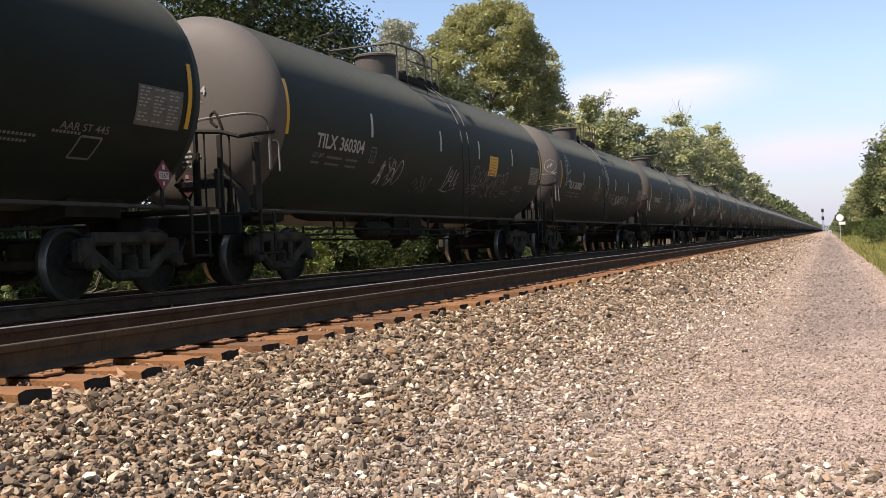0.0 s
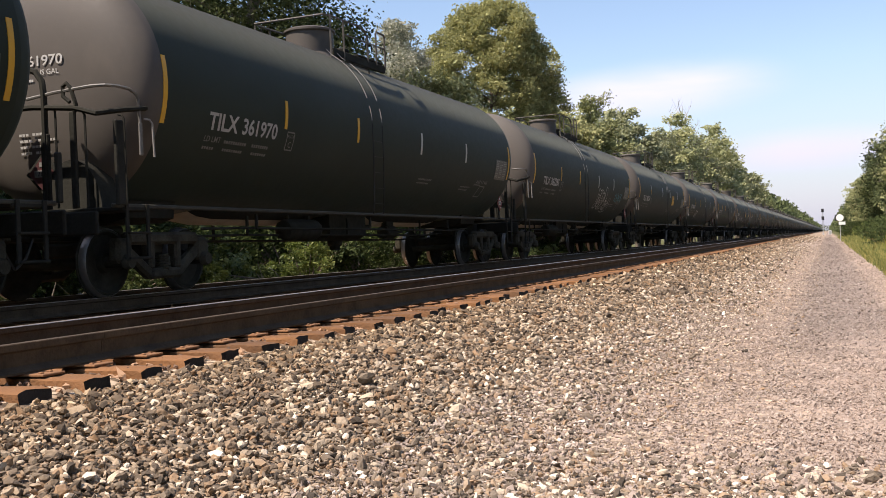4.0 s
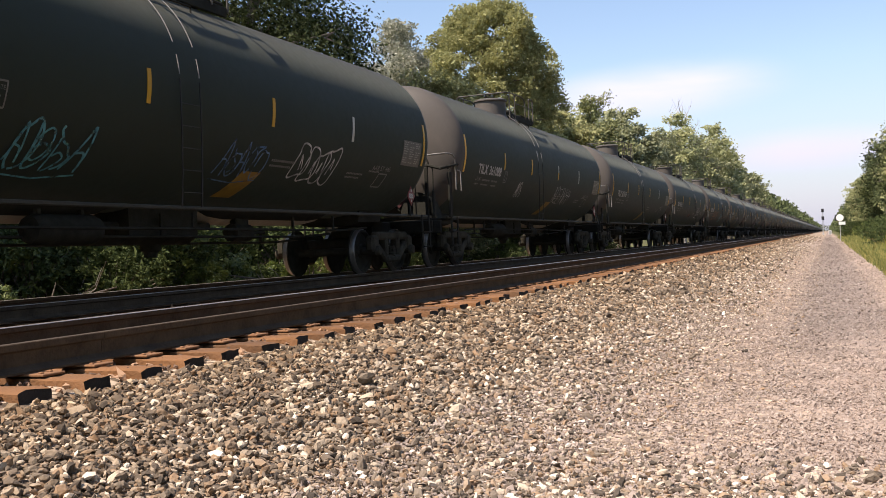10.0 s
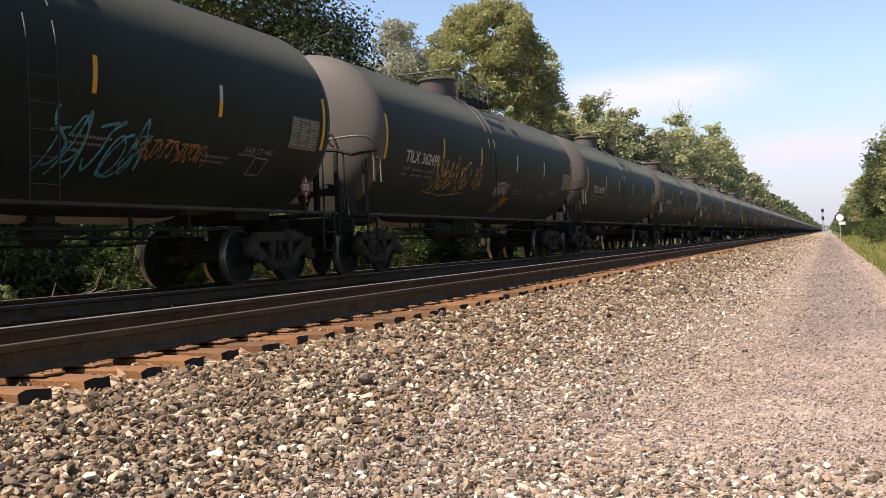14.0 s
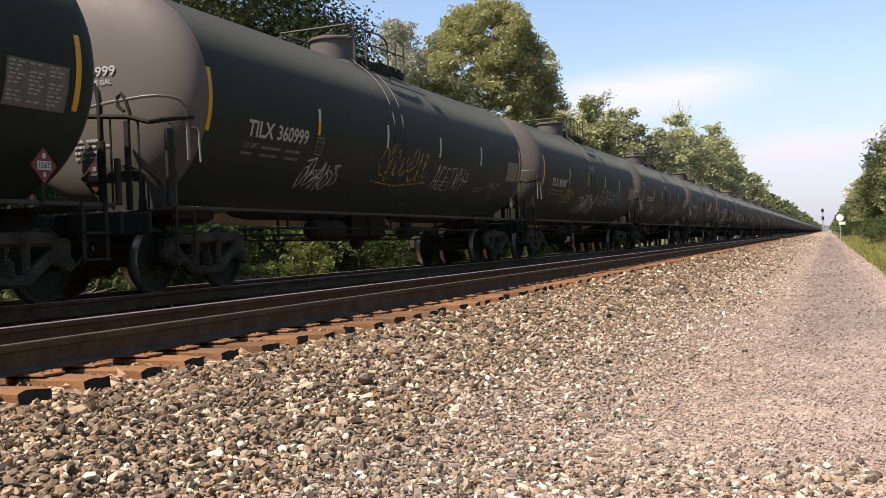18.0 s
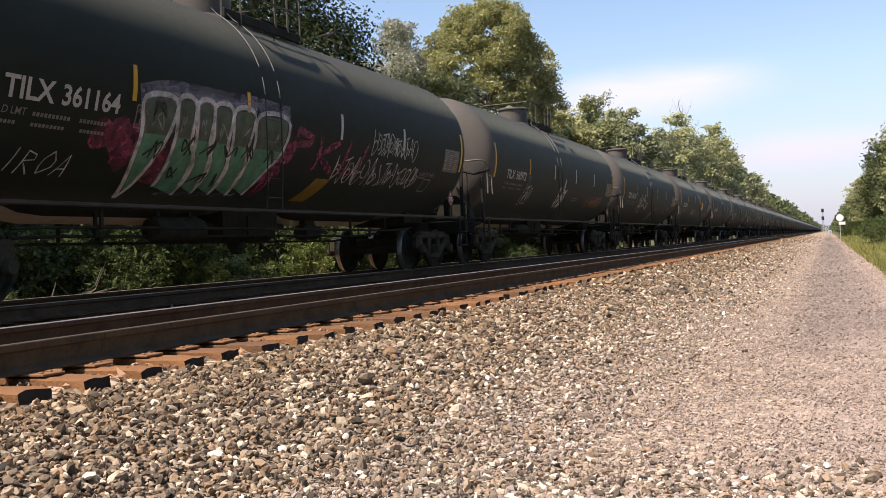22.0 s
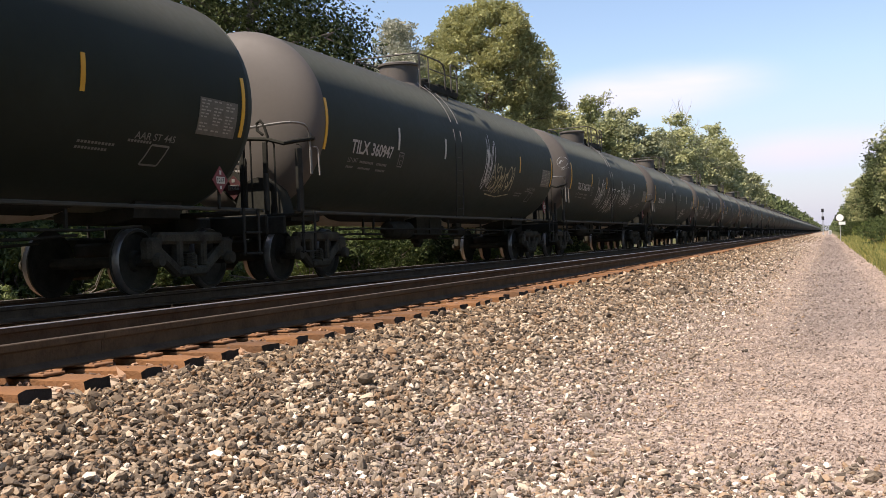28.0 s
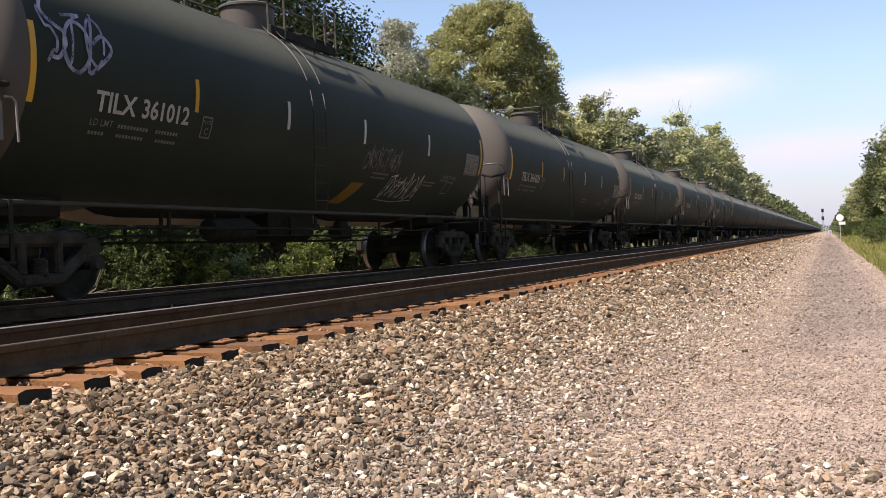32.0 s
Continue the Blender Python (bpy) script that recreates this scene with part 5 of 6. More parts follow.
def bare_tree(x, y, height):
    """A dead tree without leaves: a thin trunk, upswept limbs and twigs."""
    rnd = random.Random(9)
    tree = thing("tree", "bare grey dead tree among the green ones", "tree", "trees along the railway", at=pose(x, y, float(ground_z(x))))
    part("trunk", Shape().tube([(0, 0, -0.3), (0.2, 0, height * 0.4), (0.1, 0.2, height * 0.75), (0.3, 0, height)], [0.2, 0.16, 0.09, 0.02], 7), M_DEAD_BARK, tree)
    for i in range(16):
        z = height * (0.42 + 0.035 * i)
        a, reach = i * 2.4, (height - z) * 0.32 + 0.7
        mid = Vector((math.cos(a) * reach * 0.5, math.sin(a) * reach * 0.5, z + reach * 0.55))
        end = Vector((math.cos(a) * reach, math.sin(a) * reach, z + reach * 1.5))
        limb = Shape().tube([(0.15, 0.05, z), mid, end], [0.06, 0.04, 0.012], 5)
        for j in range(5):
            p = mid.lerp(end, j / 5)
            limb.tube([p, p + Vector((rnd.uniform(-0.6, 0.6), rnd.uniform(-0.6, 0.6), rnd.uniform(0.5, 1.2)))], [0.022, 0.008], 4)
        part("limb", limb, M_DEAD_BARK, tree)


bare_tree(-17.6, 139.0, 18.5)


def far_wood():
    """The wood that goes on to the vanishing point, too far to tell its trees apart."""
    rng = np.random.default_rng(4)
    cl = []
    for side, x0, h in ((-1, -17.5, 13.5), (1, 8.5, 9.5)):
        for yy in np.arange(330, 2400, 6.0):
            for k in range(5):
                cl.append((side * abs(x0) + rng.uniform(-2.5, 2.5), yy + rng.uniform(-3, 3), rng.uniform(1.0, h) * rng.uniform(0.8, 1.05), rng.uniform(1.8, 3.0)))
    for k in range(160):
        cl.append((rng.uniform(-30, 60), rng.uniform(2450, 2600), rng.uniform(1, 14), rng.uniform(3, 6)))
    me = leaf_mesh("far_wood", rng, np.array(cl), 22, 0.8, M_LEAF_DARK)
    thing("far_wood", "distant green lineside woods receding to the horizon", "woods", kind="stuff", data=me)


far_wood()

SHRUBS = [make_shrub(60 + i, h, r, lf, n, per, mt, lb) for i, (h, r, lf, n, per, mt, lb) in enumerate((
    (2.4, 1.7, 0.050, 84, 66, M_LEAF_UNDER, "dense dark green shrub beyond the train"), (1.7, 1.3, 0.048, 64, 60, M_LEAF_UNDER, "leafy green shrub beyond the train"), (1.5, 1.0, 0.046, 52, 60, M_LEAF_BRIGHT, "sunlit yellow-green shrub beyond the train"), (1.9, 1.2, 0.07, 40, 30, M_WEED, "yellow flowering weeds at the edge of the path")))]


def plant_shrubs():
    rnd = random.Random(21)
    used = set()
    spots = [(2, -13.4, 25.2, 1.0), (2, -13.4, 43.0, 1.1), (1, -13.8, 17.5, 0.9), (2, -13.7, 14.2, 0.55), (1, -13.6, 11.0, 0.8), (2, -14.2, 21.5, 0.7), (2, -15.6, 17.2, 1.35), (2, -15.8, 19.5, 1.4), (2, -15.5, 21.8, 1.3), (2, -16.0, 24.0, 1.4), (2, -13.3, 12.6, 0.4)]
    y = 7.0
    while y < 75:
        spots.append((rnd.choice((0, 0, 1)), rnd.uniform(-17.5, -15.0), y, rnd.uniform(0.9, 1.4)))
        spots.append((0, rnd.uniform(-21, -18.5), y + 1, rnd.uniform(1.4, 2.0)))
        if rnd.random() < 0.5:
            spots.append((rnd.choice((1, 2)), rnd.uniform(-14.6, -13.8), y + rnd.uniform(-1, 1), rnd.uniform(0.5, 0.8)))
        y += rnd.uniform(1.8, 2.8)
    for i in range(26):
        spots.append((rnd.choice((1, 2, 2)), rnd.uniform(2.6, 6.5), rnd.uniform(30, 150), rnd.uniform(0.5, 1.3)))
    for i in range(34):
        yy = 16 + 90 * rnd.random() ** 1.4
        spots.append((3, 1.75 + 0.012 * yy + rnd.uniform(0, 1.6), yy, rnd.uniform(0.22, 0.5)))
    for k, x, yy, s in spots:
        m = pose(x, yy, float(ground_z(x)), 0, 0, rnd.uniform(0, 360)) @ Matrix.Scale(s, 4)
        if k not in used:
            used.add(k)
            SHRUBS[k].matrix_basis = m
        else:
            copy_thing(SHRUBS[k], m).scale = (s, s, s)


plant_shrubs()


def blades(name, label, rng, xy, h, mat):
    """Upright grass blades, bent a little."""
    n = len(xy)
    a, b = rng.uniform(0, 6.28, n), rng.normal(0, 0.28, (n, 2))
    hh = h * np.exp(rng.normal(0, 0.35, n))
    w = 0.006 + 0.007 * hh
    z = ground_z(xy[:, 0])
    base = np.stack([xy[:, 0], xy[:, 1], z], 1)
    side = np.stack([np.cos(a), np.sin(a), np.zeros(n)], 1) * w[:, None]
    tip = base + np.stack([b[:, 0] * hh, b[:, 1] * hh, hh], 1)
    mid = base + np.stack([b[:, 0] * hh * 0.3, b[:, 1] * hh * 0.3, hh * 0.6], 1)
    v = np.stack([base - side, base + side, mid + side * 0.7, tip, mid - side * 0.7], 1)
    f = np.arange(n * 5).reshape(-1, 5)
    thing(name, label, "grass", kind="stuff", data=quick_mesh(name, v.reshape(-1, 3), f, mat))


def verge():
    rng = np.random.default_rng(12)
    p = np.stack([1.2 + rng.gamma(1.5, 1.1, 90000), 14 + 140 * rng.uniform(size=90000) ** 1.3], 1)
    p = np.concatenate([p, np.stack([1.3 + rng.gamma(1.5, 1.1, 24000), rng.uniform(-16, 14, 24000)], 1)])
    blades("verge_grass", "tall yellow-green grass and weeds along the path", rng, p, 0.22, M_GRASS)
    p = np.stack([rng.uniform(-16, -12.4, 9000), rng.uniform(6, 60, 9000)], 1)
    blades("far_grass", "green grass beyond the train's track", rng, p, 0.22, M_GRASS)


verge()

# ---- signal, sign and cabinet down the line ----
def signal_mast(x, y):
    mast = thing("signal_mast", "tall railway signal mast with two black heads", "railway signal", at=pose(x, y, 0))
    part("pole", Shape().tube([(0, 0, -0.3), (0, 0, 7.7)], 0.09, 10).box((0, 0, 0.15), (0.6, 0.6, 0.4), 0.05), M_GALV, mast)
    for z in (7.2, 4.9):
        sh = Shape().box((0, -0.15, z), (0.75, 0.12, 1.1), 0.05).box((0, -0.35, z + 0.2), (0.24, 0.3, 0.24), 0.05).box((0, -0.35, z - 0.2), (0.24, 0.3, 0.24), 0.05)
        part("signal_head", sh, M_DARK, mast)
    ld = Shape()
    for dx in (-0.2, 0.2):
        ld.tube([(dx, 0.3, 0), (dx, 0.3, 6.6)], 0.025, 5)
    for i in range(16):
        ld.tube([(-0.2, 0.3, 0.4 * i + 0.3), (0.2, 0.3, 0.4 * i + 0.3)], 0.015, 4)
    part("ladder", ld, M_GALV, mast)


signal_mast(-1.25, 330)


def round_sign(x, y):
    s = thing("trackside_sign", "white round trackside sign above a small white board on a post", "sign", at=pose(x, y, float(ground_z(x))))
    part("post", Shape().tube([(0, 0, -0.3), (0, 0, 2.6)], 0.035, 8), M_GALV, s)
    part("disc", Shape().lathe([(0.02, -0.07), (0.33, -0.07), (0.34, -0.06), (0.34, -0.045), (0.02, -0.04)], "y", 28, (0, 0, 2.32)), M_SIGN, s)
    part("board", Shape().box((0.18, -0.06, 1.78), (0.62, 0.02, 0.30), 0.006), M_SIGN, s)
    part("back_board", Shape().box((-0.32, 0.05, 2.32), (0.30, 0.02, 0.62), 0.006), M_DARK, s)


round_sign(1.15, 108)


def cabinet(x, y):
    c = thing("signal_cabinet", "white metal signal equipment cabinet beside the path", "cabinet", at=pose(x, y, 0))
    part("housing", Shape().box((0, 0, 0.55), (0.8, 0.7, 1.1), 0.05), M_SIGN, c)
    part("roof", Shape().box((0, 0, 1.14), (0.95, 0.85, 0.08), 0.03), M_SIGN, c)
    part("door", Shape().box((0, -0.37, 0.56), (0.62, 0.04, 0.9), 0.01), M_GALV, c)


cabinet(0.6, 300)


def fallen_branch(x, y, turn):
    b = Shape()
    rnd = random.Random(int(y * 10))
    p = [Vector((0, 0, 0.05)), Vector((0, 0.6, 0.22)), Vector((0.1, 1.3, 0.45)), Vector((0.0, 2.1, 0.6))]
    b.tube(p, [0.05, 0.042, 0.03, 0.012], 6)
    for i in range(4):
        a = p[0].lerp(p[-1], 0.2 + 0.16 * i)
        b.tube([a, a + Vector((rnd.uniform(-0.3, 0.3), rnd.uniform(0.1, 0.5), rnd.uniform(0.05, 0.5))), a + Vector((rnd.uniform(-0.5, 0.5), rnd.uniform(0.3, 0.9), rnd.uniform(0.1, 0.8)))], [0.016, 0.010, 0.004], 4)
    thing("fallen_branch", "bleached dead branch lying beyond the track", "branch", at=pose(x, y, float(ground_z(x)), 0, 0, turn), data=b.mesh("fallen_branch", M_PALE_BARK))


fallen_branch(-12.9, 13.6, -20)
fallen_branch(-13.1, 15.6, 40)
fallen_branch(-13.0, 24.2, 100)

# ---- the train put together ----
@functools.lru_cache(None)
def dash_mesh(p, z0, z1, w, c):
    """One reflector strip; mixed ones are white above and yellow below."""
    b = band(p, z0, z1, w)
    if c == "m":
        b.mi = [1 if 16 <= i < 32 or i == 33 else 0 for i in range(len(b.f))]
    return b.mesh("reflector", [M_YELLOW, M_WHITE] if c == "m" else M_YELLOW if c == "y" else M_WHITE)


SMALL_MARKS = flank_text("LD LMT", -6.74, 2.095, 0.42, 0.085, 0.004)
_more = bars([(-6.22, 2.10, 0.62, 0.048), (-5.45, 2.10, 0.5, 0.048), (-6.72, 1.98, 0.3, 0.042), (-6.2, 1.98, 0.55, 0.042), (-5.4, 1.98, 0.45, 0.042),
                    (1.6, 1.92, 0.8, 0.042), (1.6, 1.83, 0.7, 0.036), (4.4, 1.86, 0.7, 0.036), (4.4, 1.78, 0.6, 0.036), (5.3, 1.95, 0.5, 0.036)])
SMALL_MARKS = SMALL_MARKS.add(_more.v, _more.f).mesh("stencil_writing", M_DULL)
_pb = Shape()
for _a, _b in (((-4.46, 2.14), (-4.23, 2.14)), ((-4.23, 2.14), (-4.23, 2.43)), ((-4.23, 2.43), (-4.46, 2.43)), ((-4.46, 2.43), (-4.46, 2.14))):
    ribbon(_pb, [_a, _b], 0.022)
_vs, _fs = letters("C", 0.09, 0.10, 0.01)
_pb.add(wrap([(-4.39 + x, 2.18 + y) for x, y in _vs], 0.013), _fs)
_vs, _fs = letters("PLATE", 0.18, 0.05, 0.004)
_pb.add(wrap([(-4.435 + x, 2.335 + y) for x, y in _vs], 0.012), _fs)
PLATE_BOX = _pb.mesh("plate_box", M_DULL)
DATA_PANEL = band(7.15, 2.18, 2.70, 0.96, 0.006).mesh("data_panel", M_PANEL)
PANEL_TEXT = bars([(6.70 + 0.31 * c, 2.655 - 0.046 * i, 0.27 - 0.05 * ((i + c) % 3), 0.020) for i in range(10) for c in range(3) if (i * 3 + c) % 7 != 4], 0.11).mesh("panel_text", M_FINE)
WARN_PANEL = band(3.18, 2.25, 2.76, 0.70, 0.006).mesh("warning_panel", M_YELLOW)
WARN_TEXT = bars([(2.90 + 0.03 * (i % 2), 2.68 - 0.075 * i, 0.54 - 0.06 * (i % 2), 0.022) for i in range(6)], 0.10).mesh("panel_text", M_PATCH)
_wl = Shape()
for _i in range(5):
    _u, _v = _i / 5, (_i + 1) / 5
    _wl.add(wrap([(0.66 + 0.28 * _u, 1.12 + 0.58 * _u), (1.20 + 0.28 * _u, 1.12 + 0.58 * _u), (1.20 + 0.28 * _v, 1.12 + 0.58 * _v), (0.66 + 0.28 * _v, 1.12 + 0.58 * _v)], 0.010), [(0, 1, 2, 3)])
WARN_LOW = _wl.mesh("warning_panel", M_PATCH)

REPORT_MARK = flank_text("TILX", -6.72, 2.27, 0.78, 0.25, 0.024).mesh("reporting_mark", M_LETTER)
AAR_TEXT = flank_text("AAR ST 445", 5.40, 2.00, 0.86, 0.10, 0.01).mesh("test_mark", M_DULL)
_sq = Shape()
for _a, _b in (((5.74, 1.64), (6.12, 1.64)), ((6.12, 1.64), (6.19, 1.94)), ((6.19, 1.94), (5.81, 1.94)), ((5.81, 1.94), (5.74, 1.64))):
    ribbon(_sq, [_a, _b], 0.03)
SQUARE_MARK = _sq.mesh("square_mark", M_DULL)

TRAIN_T0 = 22.531        # where the first car's middle is at the clip's start
# car lengths gone by at some seconds; the train gains speed slowly
GONE = ((0, 0.000), (1, 1.045), (2, 2.088), (3, 3.130), (6, 6.285), (7, 7.336), (8, 8.390), (9, 9.463), (10.5, 11.054), (11.5, 12.117), (12.5, 13.187), (13, 13.724), (13.5, 14.252), (14.5, 15.316), (17, 18.042), (18, 19.122), (19, 20.194), (20, 21.238), (21, 22.323), (22, 23.391), (23, 24.480), (23.5, 25.007), (24.5, 26.100), (25.5, 27.186), (27.5, 29.356), (28, 29.925), (29, 31.018), (30, 32.114), (31, 33.220), (32, 34.311))


def cars_gone(t):
    """Smooth curve through GONE."""
    n = len(GONE)
    slope = [(GONE[i + 1][1] - GONE[i][1]) / (GONE[i + 1][0] - GONE[i][0]) for i in range(n - 1)]
    tang = [slope[0]] + [(slope[i] + slope[i - 1]) / 2 for i in range(1, n - 1)] + [slope[-1]]
    i = max(j for j in range(n - 1) if GONE[j][0] <= t)
    h = GONE[i + 1][0] - GONE[i][0]
    u = (t - GONE[i][0]) / h
    return ((2 * u ** 3 - 3 * u ** 2 + 1) * GONE[i][1] + (u ** 3 - 2 * u ** 2 + u) * h * tang[i]
            + (3 * u ** 2 - 2 * u ** 3) * GONE[i + 1][1] + (u ** 3 - u ** 2) * h * tang[i + 1])


NUMBERS = {0: "360304", 1: "363082", 2: "363152", 3: "362534", 6: "360234", 7: "361063", 8: "361147", 9: "360332", 10: "362707", 11: "361088", 12: "361133", 13: "361026",
           14: "361061", 15: "362491", 17: "362493", 18: "361122", 19: "360999", 20: "361007", 21: "361157", 22: "360273", 23: "361164", 24: "360972", 25: "361101",
           26: "360231", 27: "360958", 29: "362511", 30: "360947", 31: "362741", 32: "361093", 33: "361024", 34: "361012"}
UPRIGHT_PANEL, LOW_PATCH = (0, 6, 9, 22, 26), (3, 10, 11, 12, 15, 18, 21, 22, 23, 25, 29, 34)
CARS = {}


def build_train():
    near, far = make_car(True), make_car(False)
    rnd = random.Random(3)
    used = [False, False]
    for k in range(-3, 106):
        full = k <= 38
        src = near if full else far
        if used[full]:
            car = copy_thing(src, pose(TRAIN_C, TRAIN_T0 + k * PITCH_L, RAIL_TOP + 0.02))
        else:
            car, used[full] = src, True
            car.matrix_basis = pose(TRAIN_C, TRAIN_T0 + k * PITCH_L, RAIL_TOP + 0.02)
        CARS[k] = car
    for k, car in CARS.items():
        if k <= 38:
            number = NUMBERS.get(k, "36" + str(rnd.randrange(1000, 3000)))
            panel = 3 if k == 22 else 1 if k in UPRIGHT_PANEL else 2 if k in LOW_PATCH or k > 35 and rnd.random() < 0.4 else 0
            flank_marks(car, (k, number, panel))


build_train()


# ---- graffiti on the flanks ----
SPRAY = {"white": (0.60, 0.60, 0.58), "grey": (0.20, 0.20, 0.20), "gold": (0.40, 0.27, 0.07), "rust": (0.16, 0.06, 0.035), "pink": (0.25, 0.085, 0.16), "teal": (0.09, 0.30, 0.36),
         "green": (0.05, 0.20, 0.09), "blue": (0.10, 0.20, 0.36), "orange": (0.36, 0.16, 0.06), "cream": (0.52, 0.48, 0.30), "lilac": (0.38, 0.36, 0.50), "black": (0.012, 0.012, 0.012), "smoke": (0.055, 0.055, 0.055), "jade": (0.10, 0.27, 0.18), "silver": (0.26, 0.29, 0.27), "olive": (0.075, 0.105, 0.075), "mist": (0.30, 0.28, 0.36), "rose": (0.26, 0.045, 0.10)}
SPRAY = {n: material("spray_" + n, c, 0.65, var=0.3, scale=3) for n, c in SPRAY.items()}


def thin_paint(m, low, high):
    """Sprayed paint that covers unevenly, so that the black shows through in places."""
    nt = m.node_tree
    co, no, rng = nt.nodes.new("ShaderNodeTexCoord"), nt.nodes.new("ShaderNodeTexNoise"), nt.nodes.new("ShaderNodeMapRange")
    no.inputs["Scale"].default_value, no.inputs["Detail"].default_value = 7.0, 5.0
    rng.inputs[1].default_value, rng.inputs[2].default_value, rng.inputs[3].default_value, rng.inputs[4].default_value = 0.35, 0.62, low, high
    nt.links.new(co.outputs["Object"], no.inputs["Vector"])
    nt.links.new(no.outputs[0], rng.inputs[0])
    nt.links.new(rng.outputs[0], nt.nodes["Principled BSDF"].inputs["Alpha"])


for spray_name, m in SPRAY.items():
    thin_paint(m, *{"mist": (0.02, 0.42), "rose": (0.1, 0.75), "jade": (0.75, 1.0), "olive": (0.75, 1.0), "black": (0.8, 1.0)}.get(spray_name, (0.38, 0.95)))


def squiggle(rnd, s, z, w, h, n):
    """A loose letter stroke in a box, through n turning points."""
    pts = [(s + w * rnd.uniform(-0.1, 1.1), z + h * (0.05 if i % 2 == 0 else 0.95) + h * rnd.uniform(-0.12, 0.30 if i % 2 == 0 else 0.12)) for i in range(n)]
    out = []
    for i in range(len(pts) - 1):
        p0, p1, p2, p3 = pts[max(i - 1, 0)], pts[i], pts[i + 1], pts[min(i + 2, n - 1)]
        for j in range(6):
            u = j / 6
            out.append(tuple(0.5 * (2 * b + (c - a) * u + (2 * a - 5 * b + 4 * c - d) * u * u + (3 * b - a - 3 * c + d) * u ** 3) for a, b, c, d in zip(p0, p1, p2, p3)))
    return out + [pts[-1]]


def glyph(rnd, s, z, w, h):
    """One sprayed letter: a loop, a hook, an S, a stem with an arc or a zigzag."""
    kind = rnd.randrange(5)
    j = lambda v: v + rnd.uniform(-0.06, 0.06) * h
    slant = rnd.uniform(0.0, 0.25) * h
    if kind == 0:
        a0 = rnd.uniform(0, 6.28)
        pts = [(s + w * (0.5 + 0.5 * math.cos(a0 + 0.6 * i)), j(z + h * (0.5 + 0.48 * math.sin(a0 + 0.6 * i)))) for i in range(11)]
    elif kind == 1:
        pts = [(s + w * (0.5 + 0.45 * math.sin(5.2 * u)), j(z + h * u)) for u in (i / 9 for i in range(10))]
    elif kind == 2:
        pts = [(s + w * 0.1, z + h), (s + w * 0.08, j(z + h * 0.5)), (s + w * 0.1, z), (s + w * 0.5, j(z + h * 0.1)), (s + w * 0.9, j(z + h * 0.4)), (s + w * 0.5, j(z + h * 0.62)), (s + w * 0.15, j(z + h * 0.5))]
    elif kind == 3:
        pts = [(s, z), (s + w * 0.4, j(z + h)), (s + w * 0.55, j(z + h * 0.9)), (s + w * 0.8, z - 0.05 * h), (s + w * 0.6, j(z + h * 0.4)), (s + w * 0.1, j(z + h * 0.45))]
    elif kind == 4:
        pts = [(s, j(z + h * 0.9)), (s + w, z + h), (s + w * 0.55, j(z + h * 0.85)), (s + w * 0.5, j(z + h * 0.4)), (s + w * 0.4, z), (s + w * 0.05, j(z + h * 0.2))]
    else:
        pts = squiggle(rnd, s, z, w, h, 4)
    return [(a + slant * (b - z) / h, b) for a, b in pts]


def flow(pts):
    """A smooth curve through the points."""
    out, n = [], len(pts)
    for i in range(n - 1):
        p0, p1, p2, p3 = pts[max(i - 1, 0)], pts[i], pts[i + 1], pts[min(i + 2, n - 1)]
        for j in range(4):
            u = j / 4
            out.append(tuple(0.5 * (2 * b + (c - a) * u + (2 * a - 5 * b + 4 * c - d) * u * u + (3 * b - a - 3 * c + d) * u ** 3) for a, b, c, d in zip(p0, p1, p2, p3)))
    return out + [pts[-1]]


